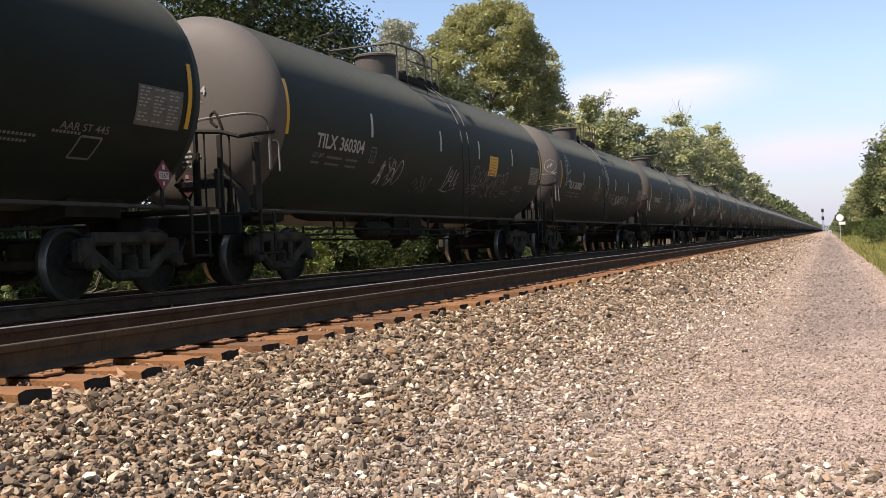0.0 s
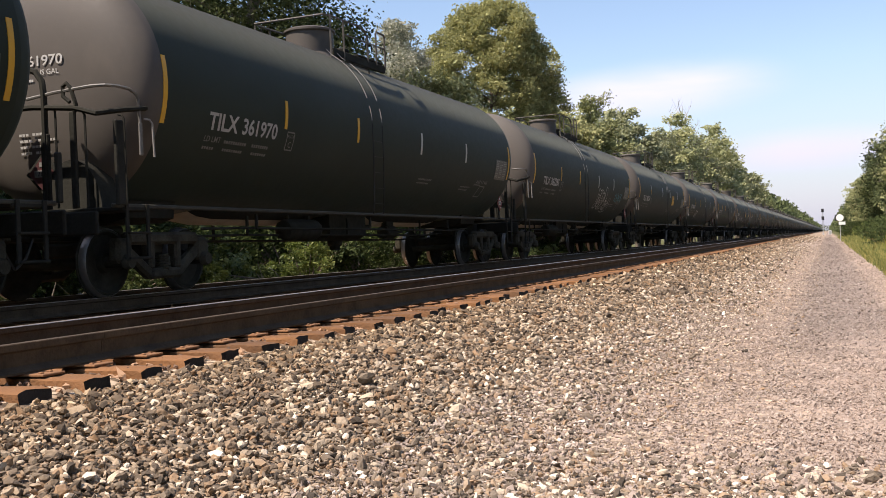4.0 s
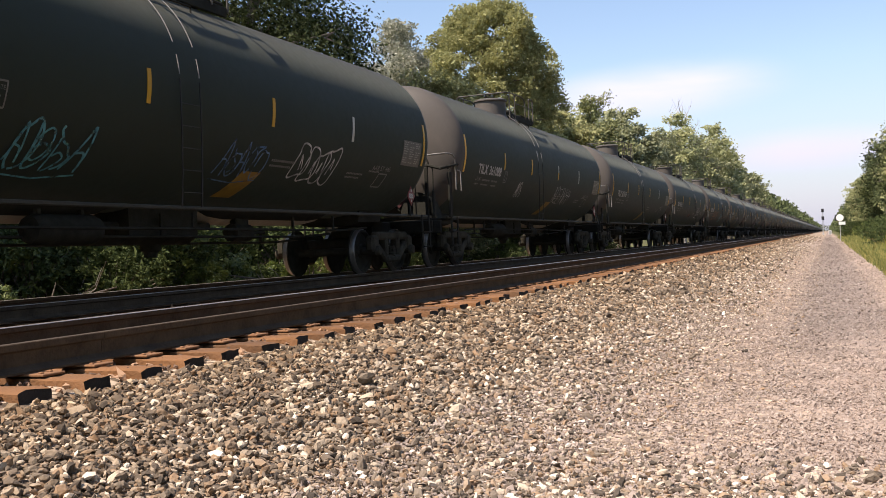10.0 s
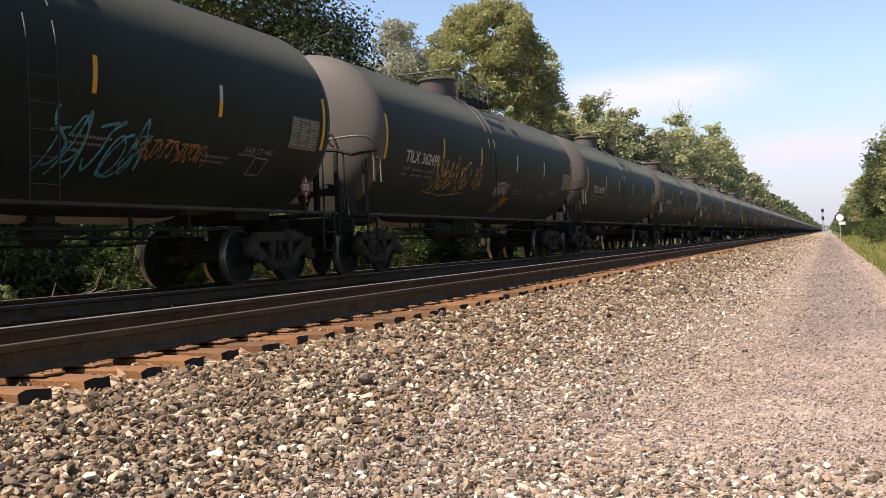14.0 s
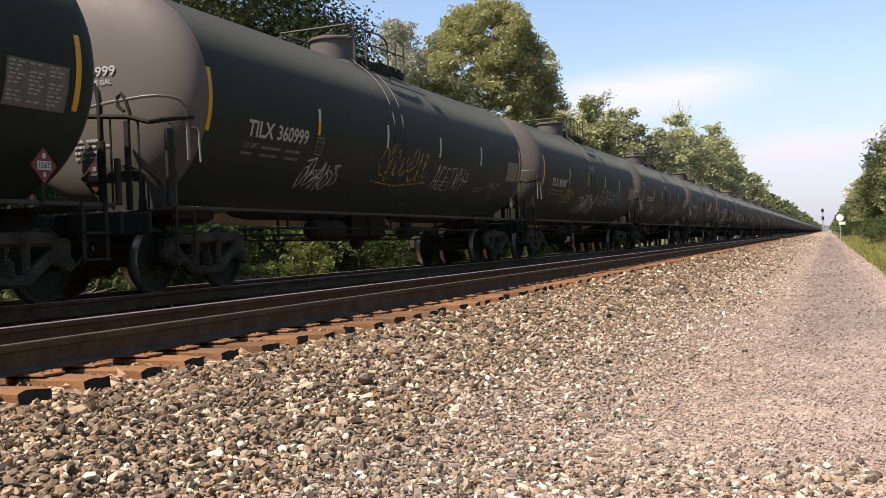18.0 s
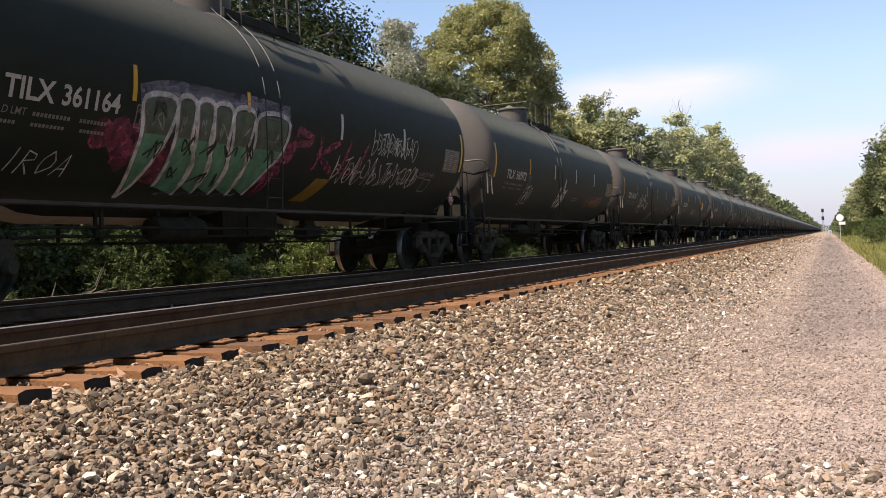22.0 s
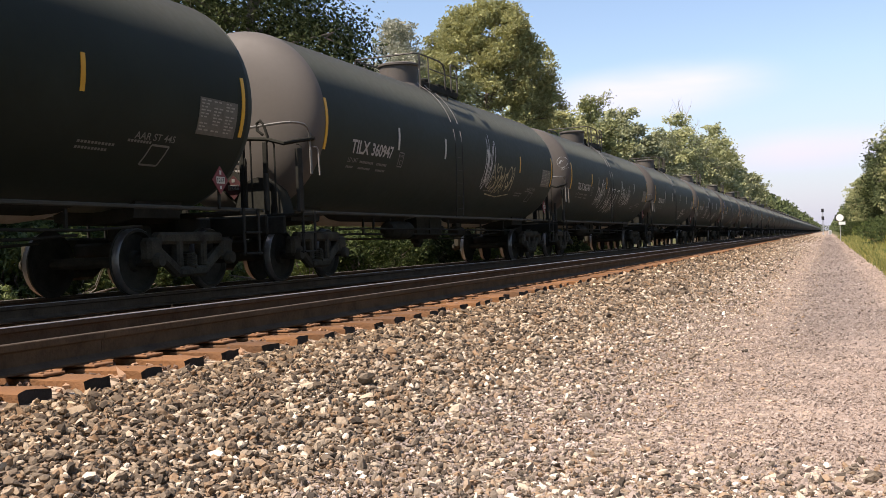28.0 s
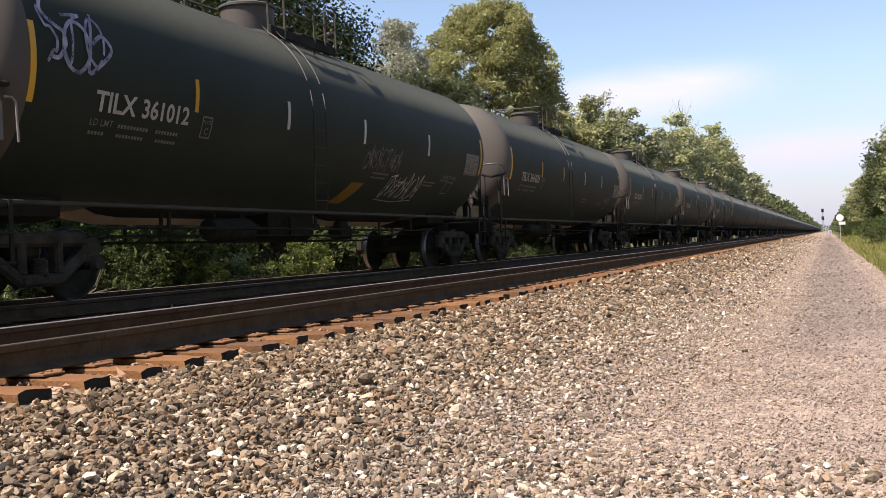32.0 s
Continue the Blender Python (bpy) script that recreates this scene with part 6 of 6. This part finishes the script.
def graffiti(k, s, z, w, h, colour, bold=1.0):
    """A sprayed tag on the flank of car k: a row of loose letters."""
    rnd = random.Random(int(k * 1000 + s * 70 + z * 9))
    sh = Shape()
    style = rnd.random()
    if h > 0.40 and style < 0.40 and bold == 1.0:
        # rounded bubble letters or one flowing line of loops
        n = max(3, round(w / h * (2.1 if style < 0.22 else 2.6)))
        width = min(0.036, max(0.022, h * 0.045))
        run = []
        for i in range(n):
            c, ww = s + w * (i + 0.5) / n, w / n * 0.62
            hh, zc = h * rnd.uniform(0.38, 0.5), z + h * rnd.uniform(0.44, 0.56)
            if style < 0.22:
                ph, e = rnd.uniform(0, 6.28), rnd.uniform(0.5, 0.75)
                ring = []
                for j in range(17):
                    a = ph + 6.5 * j / 16
                    wob = 1 + 0.16 * math.sin(3 * a + ph) + rnd.uniform(-0.05, 0.05)
                    ring.append((c + ww * wob * math.copysign(abs(math.cos(a)) ** e, math.cos(a)) + 0.2 * hh * math.sin(a), zc + hh * wob * math.copysign(abs(math.sin(a)) ** e, math.sin(a))))
                ribbon(sh, flow(ring), width, 0.010 + 0.0015 * (i % 4))
                ribbon(sh, squiggle(rnd, c - ww * 0.4, zc - hh * 0.5, ww * 0.8, hh, 3), width * 0.9, 0.017)
            else:
                tall, wide = hh * rnd.uniform(0.35, 1.25), ww * rnd.uniform(0.25, 1.2)
                run += [(c - ww * 0.8 + ww * 1.6 * j / 14 + wide * math.cos(6.283 * j / 14) + 0.3 * tall * math.sin(6.283 * j / 14), zc + tall * math.sin(6.283 * j / 14)) for j in range(14)]
        if run:
            ribbon(sh, run, width, 0.011)
            ribbon(sh, [(s - 0.1 * w, z - 0.02 * h), (s + w * 0.4, z - 0.1 * h), (s + w * 1.05, z + 0.1 * h)], width * 0.8, 0.017)
        part("graffiti", sh, SPRAY[colour], CARS[k], colour + " sprayed graffiti tag", smooth=0)
        return
    n = max(3, round(w / h * 2.4))
    width = min(0.045, max(0.024, h * 0.05)) * rnd.uniform(0.8, 1.2) * bold
    for i in range(n):
        hh = h * rnd.uniform(0.65, 1.0)
        ribbon(sh, flow(glyph(rnd, s + w * i / n, z + rnd.uniform(0, h - hh), w / n * 1.15, hh)), width, 0.010 + 0.0015 * (i % 4))
        if rnd.random() < 0.75:
            ribbon(sh, flow(glyph(rnd, s + w * i / n, z + h * rnd.uniform(0.05, 0.25), w / n * 0.8, h * 0.65)), width * 0.8, 0.016)
    if rnd.random() < 0.35:
        ribbon(sh, [(s, z - 0.05 * h), (s + w * 0.5, z - 0.12 * h), (s + w * 1.02, z + 0.02 * h)], width * 0.8, 0.017)
    part("graffiti", sh, SPRAY[colour], CARS[k], colour + " sprayed graffiti tag", smooth=0)


# letters as pen strokes: points on a grid of 5 by 9, strokes parted by blanks
PEN = {"A": "00 29 40 .. 13 33", "C": "48 19 05 01 20 41", "E": "48 08 00 40 .. 05 35", "T": "09 49 .. 29 20", "W": "09 10 26 30 49", "H": "00 09 .. 40 49 .. 05 45", "V": "09 20 49",
       "I": "20 29", "L": "09 00 40", "R": "00 09 38 36 05 40", "O": "10 03 06 29 46 43 10", "N": "00 09 40 49", "G": "48 19 05 01 30 44 24", "P": "00 09 38 36 05", "M": "00 09 24 49 40", "S": "48 19 07 34 41 10 02",
       ">": "05 45 .. 28 45 22", "K": "00 09 .. 49 04 40", "U": "09 01 20 41 49"}


def word(k, s, z, w, h, colour, text, weight=1.0):
    """Sprayed pen letters on the flank of car k."""
    rnd = random.Random(k)
    sh = Shape()
    step = w / len(text)
    for i, ch in enumerate(text):
        tilt, drop = rnd.uniform(0.05, 0.2), rnd.uniform(-0.06, 0.06) * h
        for stroke in PEN.get(ch, "").split(".."):
            pts = [(int(p[0]) / 4.8, int(p[1]) / 9) for p in stroke.split()]
            if len(pts) > 1:
                ribbon(sh, [(s + step * (i + 0.86 * x + tilt * y) + rnd.uniform(-0.02, 0.02) * h, z + drop + h * y + rnd.uniform(-0.03, 0.03) * h) for x, y in pts], max(0.022, h * 0.045) * weight, 0.011 + 0.0012 * (i % 3))
    part("graffiti", sh, SPRAY[colour], CARS[k], colour + " sprayed graffiti letters", smooth=0)


def spikes(k, s, z, w, h, colour):
    """A row of tall zigzag spikes over two humps."""
    rnd = random.Random(k + 5)
    pts = []
    for i in range(33):
        u = i / 32
        base = z + h * 0.62 * abs(math.sin(3.3 * u + 0.25)) * (1 - 0.35 * u)
        pts.append((s + w * u + rnd.uniform(-0.04, 0.04), base + (h * rnd.uniform(0.22, 0.45) if i % 2 else 0)))
    sh = Shape()
    ribbon(sh, pts, 0.026, 0.011)
    part("graffiti", sh, SPRAY[colour], CARS[k], "row of " + colour + " sprayed zigzag spikes", smooth=0)


def column(k, s, z, w, h, colour):
    """A tall loose scribble that runs down the flank."""
    rnd = random.Random(k * 7 + int(s * 10))
    sh = Shape()
    for i in range(7):
        x0 = s + w * rnd.uniform(0.0, 0.8)
        top = z + h * rnd.uniform(0.6, 1.0)
        ribbon(sh, flow([(x0, top), (x0 + w * rnd.uniform(-0.2, 0.3), top - h * 0.25), (x0 + w * rnd.uniform(-0.1, 0.4), top - h * 0.45), (x0 + w * rnd.uniform(-0.2, 0.2), top - h * rnd.uniform(0.5, 0.6))]), 0.028, 0.010 + 0.0012 * i)
    part("graffiti", sh, SPRAY[colour], CARS[k], "tall " + colour + " sprayed scribble", smooth=0)


def basket(k, s, z, w, h, colour):
    """Crossed slanting strokes inside a crown-like outline."""
    rnd = random.Random(k + 2)
    sh = Shape()
    for i in range(9):
        u = i / 8
        ribbon(sh, flow([(s + w * (0.15 + 0.85 * u), z + h * (0.9 + 0.1 * (i % 2))), (s + w * (0.1 + 0.8 * u), z + h * 0.5), (s + w * (0.2 + 0.35 * u), z + h * rnd.uniform(0, 0.2))]), 0.024, 0.010 + 0.0012 * (i % 3))
    for v in (0.25, 0.45, 0.65, 0.85):
        ribbon(sh, squiggle(rnd, s + w * 0.1, z + h * v, w * 0.85, h * 0.16, 7), 0.022, 0.015)
    ribbon(sh, [(s + w * (0.15 + 0.085 * i), z + h * (0.92 + 0.16 * (i % 2))) for i in range(11)], 0.024, 0.016)
    part("graffiti", sh, SPRAY[colour], CARS[k], colour + " sprayed crosshatched tag", smooth=0)


def blade(sh, left, right, v0, v1, lift):
    """The part from v0 to v1 (0 at the top) of a painted letter between its two edges."""
    pts, n = [], 9
    for i in range(n):
        v = v0 + (v1 - v0) * i / (n - 1)
        a, b = along(left, v), along(right, v)
        for j in range(4):
            pts.append((a[0] + (b[0] - a[0]) * j / 3, a[1] + (b[1] - a[1]) * j / 3))
    sh.add(wrap(pts, lift), [(i * 4 + j, i * 4 + 4 + j, i * 4 + 5 + j, i * 4 + 1 + j) for i in range(n - 1) for j in range(3)])


def along(line, v):
    """The point at the share v of a line through evenly counted points."""
    u = v * (len(line) - 1)
    i = min(int(u), len(line) - 2)
    return tuple(p + (q - p) * (u - i) for p, q in zip(line[i], line[i + 1]))


def mural(k):
    """A large filled piece: tall blade-like letters, olive above and green below, outlined in white, with lilac mist over them and rose clouds beside."""
    rnd = random.Random(88)
    car = CARS[k]

    def painted(colour, what, sh):
        part("graffiti", sh, SPRAY[colour], car, what, smooth=0)
    blades = [([(-4.33, 2.55), (-4.27, 2.1), (-4.18, 1.6), (-3.92, 0.99)], [(-3.66, 2.59), (-3.70, 2.1), (-3.80, 1.75), (-3.90, 0.97)])]
    for top0, top1, low0, low1, foot in ((-3.60, -3.22, -3.40, -2.80, 1.12), (-3.15, -2.76, -2.85, -2.38, 1.18), (-2.73, -2.28, -2.42, -1.92, 1.18), (-2.20, -1.66, -1.95, -1.45, 1.18), (-1.52, -0.62, -1.48, -1.02, 1.22)):
        bend = 0.12 if top0 > -1.6 else -0.06
        blades.append(([(top0, 2.60), (top0 + 0.35 * (low0 - top0), 2.1), (low0 - 0.05, 1.6), (low0, foot + 0.16)], [(top1, 2.62), (top1 + 0.3 * (low1 - top1) + bend, 2.1), (low1 + bend, 1.7), (low1, foot)]))
    cloud = Shape()
    for c, z, r in ((-5.0, 1.98, 0.22), (-4.72, 2.02, 0.24), (-4.5, 1.95, 0.28), (-4.4, 1.75, 0.24), (-3.62, 1.55, 0.26), (-3.65, 1.85, 0.24), (-0.66, 1.72, 0.24), (-0.82, 1.42, 0.26), (-0.70, 2.0, 0.2), (-0.38, 2.1, 0.2)):
        ring = [(c + r * math.cos(0.5236 * i) * rnd.uniform(0.8, 1.15), z + r * math.sin(0.5236 * i) * rnd.uniform(0.8, 1.15)) for i in range(12)]
        cloud.add(wrap([(c, z)] + ring, 0.007 + 0.0004 * len(cloud.f) / 12), [(0, i + 1, (i + 1) % 12 + 1) for i in range(12)])
    painted("rose", "rose sprayed clouds beside a large mural", cloud)
    for lift, grow in ((0.0065, 0.22), (0.008, 0.14), (0.0095, 0.08)):
        glow = Shape()
        ribbon(glow, flow([(-4.42, 2.50 + grow * 0.4), (-3.9, 2.60 + grow * 0.5), (-3.3, 2.62 + grow * 0.55), (-2.5, 2.63 + grow * 0.5), (-1.6, 2.64 + grow * 0.55), (-0.55, 2.62 + grow * 0.5)]), grow, lift)
        painted("mist", "lilac sprayed mist over a large mural", glow)
    olive, jade, halo, rim = Shape(), Shape(), Shape(), Shape()
    for i, (left, right) in enumerate(blades):
        blade(olive, left, right, 0.0, 0.36, 0.011)
        blade(jade, left, right, 0.34, 1.0, 0.0118)
        edge = flow(left[::-1] + right)
        ribbon(halo, edge, 0.13, 0.0135 + 0.0006 * (i % 2))
        ribbon(rim, edge, 0.072, 0.0155 + 0.0006 * (i % 2))
    ribbon(halo, [(-3.3, 1.14), (-2.4, 1.16), (-1.2, 1.2)], 0.10, 0.0135)
    painted("olive", "olive sprayed tops of large letters", olive)
    painted("jade", "green sprayed filling of large letters", jade)
    painted("mist", "soft white sprayed rim of large letters", halo)
    painted("white", "white sprayed outline of large letters", rim)
    dark, spark = Shape(), Shape()
    for x, z, w in ((-4.05, 1.75, 0.3), (-3.3, 1.85, 0.28), (-2.85, 1.85, 0.3), (-2.3, 1.85, 0.34), (-1.8, 1.85, 0.32), (-1.2, 1.85, 0.4), (-3.3, 1.40, 0.45), (-2.75, 1.36, 0.45), (-2.2, 1.36, 0.4), (-4.15, 2.25, 0.3)):
        ribbon(dark, squiggle(rnd, x, z, w, 0.26, 5), 0.034, 0.018)
    for x in (-4.1, -3.45, -3.0, -2.5, -1.9, -1.1):
        ribbon(spark, squiggle(rnd, x, 2.15, 0.22, 0.24, 4), 0.026, 0.020)
    painted("black", "black sprayed scribble across a large mural", dark)
    painted("silver", "pale sprayed glints on a large mural", spark)


def strokes(k, lines, colour, width):
    """A tag of loose strokes on the flank of car k: points (along, up) parted by blanks."""
    for i, line in enumerate(lines):
        sh = Shape()
        pts = [tuple(float(v) for v in p.split(",")) for p in line.split()]
        ribbon(sh, flow(pts), width, 0.011 + 0.0012 * (i % 4))
        part("graffiti", sh, SPRAY[colour], CARS[k], colour + " sprayed stroke of a large tag", smooth=0)


def head_tag(k, x, z, r):
    """A small looped tag on the leading end of car k's tank."""
    rnd = random.Random(k)
    sh = Shape()
    loops = [flow([(x + r * math.cos(0.7 * i + 1) * 0.9, z + r * math.sin(0.7 * i + 1)) for i in range(10)]), squiggle(rnd, x - r * 0.5, z - r * 0.3, r, r * 0.7, 6), squiggle(rnd, x - r * 0.2, z - r * 1.5, r * 1.2, r * 0.5, 6)]
    for line in loops:
        pts = []
        for i, (px, pz) in enumerate(line):
            a, b = line[max(i - 1, 0)], line[min(i + 1, len(line) - 1)]
            d = math.hypot(b[0] - a[0], b[1] - a[1]) or 1.0
            for side in (0.0045, -0.0045):
                hx, hz = px - (b[1] - a[1]) / d * side, pz + (b[0] - a[0]) / d * side
                pts.append((hx, SEAM_NEAR - head_depth(math.hypot(hx, hz - TANK_Z) / TANK_R) - 0.012, hz))
        sh.add(pts, [(2 * i, 2 * i + 1, 2 * i + 3, 2 * i + 2) for i in range(len(line) - 1)])
    part("graffiti", sh, SPRAY["white"], CARS[k], "small white looped tag on the end of the tank", smooth=0)


head_tag(1, 1.36, 2.95, 0.20)
head_tag(31, 1.42, 3.16, 0.18)
mural(23)
graffiti(0, -3.88, 1.70, 1.03, 0.61, "white")
graffiti(0, -0.11, 1.75, 0.85, 0.62, "white")
graffiti(0, -1.90, 1.56, 0.95, 0.47, "grey")
graffiti(0, 1.75, 1.66, 2.71, 0.76, "grey")
column(1, -7.50, 2.10, 0.9, 1.45, "white")
graffiti(1, -2.45, 1.99, 0.99, 0.52, "gold")
column(1, -0.75, 1.85, 0.75, 1.75, "white")
word(1, 0.30, 1.95, 1.35, 0.34, "white", "EVIL")
graffiti(1, 1.75, 1.92, 1.5, 0.36, "white")
word(1, 3.35, 1.95, 1.35, 0.34, "white", "CREW")
graffiti(2, -3.99, 1.72, 1.34, 0.69, "rust")
graffiti(2, -1.95, 1.82, 1.10, 0.61, "white")
graffiti(2, 1.76, 1.88, 4.59, 0.93, "white")
graffiti(1, 6.23, 1.60, 1.22, 0.93, "pink")
graffiti(3, -1.67, 1.85, 0.76, 0.46, "white")
graffiti(3, 2.21, 1.44, 1.24, 1.19, "white")
graffiti(3, 4.00, 2.00, 1.03, 0.47, "white")
graffiti(5, 1.60, 1.60, 1.54, 0.87, "white")
graffiti(5, 3.17, 1.55, 0.98, 0.62, "white")
graffiti(5, 4.80, 2.00, 1.49, 0.39, "teal")
graffiti(7, -3.68, 1.57, 1.01, 0.64, "white")
graffiti(8, -3.69, 1.93, 1.02, 0.50, "green")
graffiti(8, -1.17, 1.88, 1.38, 0.48, "green")
graffiti(9, -3.88, 1.86, 1.89, 0.48, "white")
graffiti(9, -1.60, 1.72, 1.86, 0.61, "white")
graffiti(9, -4.66, 1.56, 0.96, 0.37, "white")
graffiti(9, 1.41, 1.47, 1.08, 0.50, "white")
graffiti(9, 2.67, 1.58, 3.22, 0.58, "grey")
graffiti(10, -3.94, 1.37, 1.27, 0.71, "teal")
graffiti(10, 0.14, 1.54, 1.24, 0.63, "blue")
graffiti(10, 2.39, 1.56, 1.44, 0.75, "white")
graffiti(11, -3.00, 1.73, 0.55, 0.50, "white")
word(11, 1.35, 1.67, 2.2, 0.58, "white", "ACETWH>")
graffiti(13, -2.18, 1.97, 1.15, 0.41, "grey")
graffiti(13, 3.07, 1.70, 1.42, 0.64, "white")
graffiti(13, -0.35, 1.65, 1.21, 0.21, "rust")
graffiti(14, -4.35, 1.63, 3.56, 0.67, "orange")
graffiti(14, 1.19, 1.34, 1.93, 0.95, "teal", 1.05)
graffiti(14, 2.86, 1.71, 1.65, 0.34, "orange")
graffiti(15, -5.07, 1.69, 2.46, 0.89, "gold")
graffiti(15, -2.20, 1.82, 0.68, 0.63, "gold")
graffiti(15, -0.22, 1.73, 1.18, 0.42, "white")
graffiti(17, -3.83, 1.42, 1.28, 0.80, "teal")
graffiti(17, -2.60, 1.74, 0.58, 0.37, "white")
graffiti(17, -1.77, 1.64, 2.76, 0.76, "gold")
graffiti(18, -3.05, 1.59, 1.47, 0.68, "white")
graffiti(18, 2.55, 1.44, 1.85, 0.93, "orange")
graffiti(18, 4.41, 1.60, 1.61, 0.86, "blue")
graffiti(19, -1.61, 1.79, 2.47, 0.81, "gold")
word(19, 1.39, 1.73, 2.28, 0.60, "white", "ACETWH>")
graffiti(19, -4.66, 1.45, 1.38, 0.64, "white")
graffiti(20, -4.74, 1.71, 1.23, 0.53, "gold")
graffiti(20, -2.39, 1.28, 2.87, 0.92, "white")
word(20, 0.90, 1.79, 2.3, 0.60, "white", "ACETWH>")
graffiti(20, 3.19, 1.81, 2.11, 0.68, "teal")
graffiti(21, -4.81, 1.45, 1.38, 0.66, "white")
graffiti(21, -3.07, 1.67, 1.72, 0.50, "gold")
graffiti(21, 2.56, 1.51, 1.72, 0.71, "cream")
spikes(22, -4.98, 1.20, 2.82, 1.0, "white")
graffiti(22, -0.50, 2.05, 1.59, 0.49, "gold")
word(22, 1.28, 2.06, 1.6, 0.42, "cream", "RIPNMS", 1.8)
graffiti(22, 1.85, 1.46, 2.73, 0.62, "grey")
word(23, -0.42, 1.88, 3.0, 0.60, "rose", "PKU", 5.0)
word(23, -6.35, 1.36, 1.15, 0.34, "white", "IROA")
graffiti(23, 2.70, 2.28, 2.2, 0.50, "white")
graffiti(23, 1.40, 1.64, 3.9, 0.55, "white")
graffiti(24, -0.58, 1.52, 0.95, 0.97, "white", 1.7)
graffiti(24, 3.59, 1.65, 2.72, 0.41, "orange")
graffiti(24, -4.51, 1.51, 0.70, 0.62, "white")
strokes(25, ["-3.74,1.98 -3.57,1.81 -3.41,1.65",
            "-3.72,2.28 -3.59,2.31 -3.65,2.20 -3.59,2.03 -3.46,1.86 -3.48,1.70",
            "-3.59,2.16 -3.44,2.33 -3.44,2.40",
            "-3.58,2.12 -3.30,1.92 -3.20,2.00 -3.22,2.53",
            "-3.41,2.23 -3.20,2.06 -3.10,2.25",
            "-3.21,1.85 -3.22,2.04 -2.91,1.67",
            "-2.76,1.59 -2.87,1.88 -2.93,2.10 -2.73,2.49 -2.83,2.24",
            "-2.95,2.10 -2.52,1.95 -2.44,2.51 -2.28,2.38 -2.55,2.26",
            "-2.52,2.26 -1.98,2.24 -1.49,1.99 -1.67,1.86 -2.23,2.04 -2.52,1.95",
            "-1.58,2.17 -1.29,2.13 -1.18,1.93 -1.36,1.96",
            "-1.18,1.93 -1.38,1.80"], "white", 0.055)
graffiti(25, -0.21, 1.95, 1.35, 0.28, "rust")
word(25, 3.9, 1.98, 1.5, 0.32, "grey", "OA")
graffiti(26, -1.85, 1.69, 1.08, 0.52, "white", 1.2)
graffiti(26, -0.62, 1.72, 1.44, 0.50, "grey", 1.3)
graffiti(27, -4.08, 1.87, 1.34, 0.66, "grey")
graffiti(27, -2.23, 1.89, 2.23, 0.65, "grey")
graffiti(27, 1.75, 1.99, 3.09, 0.58, "grey")
graffiti(30, 1.08, 1.85, 0.58, 1.48, "white")
graffiti(30, 1.79, 1.80, 1.98, 0.86, "cream")
graffiti(31, -3.44, 1.68, 1.33, 1.18, "white")
graffiti(31, -1.55, 1.44, 2.27, 1.09, "white")
graffiti(31, 1.22, 1.91, 2.10, 0.81, "white")
basket(32, 2.81, 1.20, 1.75, 0.86, "white")
word(33, -7.70, 2.10, 1.15, 0.62, "grey", "WRONG")
graffiti(33, -3.19, 1.78, 1.38, 0.87, "white")
graffiti(33, -0.13, 1.57, 0.75, 0.69, "white")
graffiti(33, 2.64, 1.54, 1.27, 0.66, "white")
graffiti(33, 2.86, 1.44, 1.33, 0.74, "white")
graffiti(33, 4.48, 1.93, 1.19, 0.49, "grey")
graffiti(34, -7.73, 2.64, 1.20, 0.95, "lilac")
graffiti(34, 2.46, 1.36, 1.83, 0.62, "white")
graffiti(34, 1.01, 1.99, 1.72, 0.48, "grey")


def motions():
    times = [1.0 * i for i in range(33)]
    for k, car in CARS.items():
        walk(car, [(t, pose(TRAIN_C, TRAIN_T0 + (k - cars_gone(t)) * PITCH_L, RAIL_TOP + 0.02)) for t in times])
    # the tall tree leans in the light wind
    base = SWAYING_TREE.matrix_basis.copy()
    place = Matrix.Translation(base.translation)
    turn = place.inverted() @ base
    walk(SWAYING_TREE, [(t, place @ pose(0, 0, 0, 0, a, 0) @ turn) for t, a in
                        ((0, 0.3), (1, 0.9), (2, 1.2), (3, 0.9), (5, 0.45), (8, 0.05), (14, 0.0), (17, -0.15), (18.5, -0.6), (21, -0.2), (22.5, -0.9), (25, -0.6), (28, -0.9), (29, -0.85), (30, 0.0), (32, 0.0))])
    # wheels turn as they roll past
    fine = [i / 30 for i in range(961)]
    gone = [cars_gone(t) * PITCH_L for t in fine]
    for k, car in CARS.items():
        if not -1 <= k <= 38:
            continue
        for truck in car.children:
            if not truck.name.startswith("truck"):
                continue
            y0 = TRAIN_T0 + k * PITCH_L + truck.location.y
            idx = [i for i in range(961) if 7.0 < y0 - gone[i] < 34.0]
            if len(idx) < 3:
                continue
            for ws in truck.children:
                if not ws.name.startswith("wheelset"):
                    continue
                yy = ws.location.y
                rows = [(fine[i], pose(0, yy, 0.457) @ Matrix.Rotation((gone[i] - gone[idx[0]]) / 0.457, 4, "X")) for i in idx]
                if idx[0] > 0:
                    rows.insert(0, (0.0, rows[0][1]))
                if idx[-1] < 960:
                    rows.append((32.0, rows[-1][1]))
                walk(ws, rows)


motions()
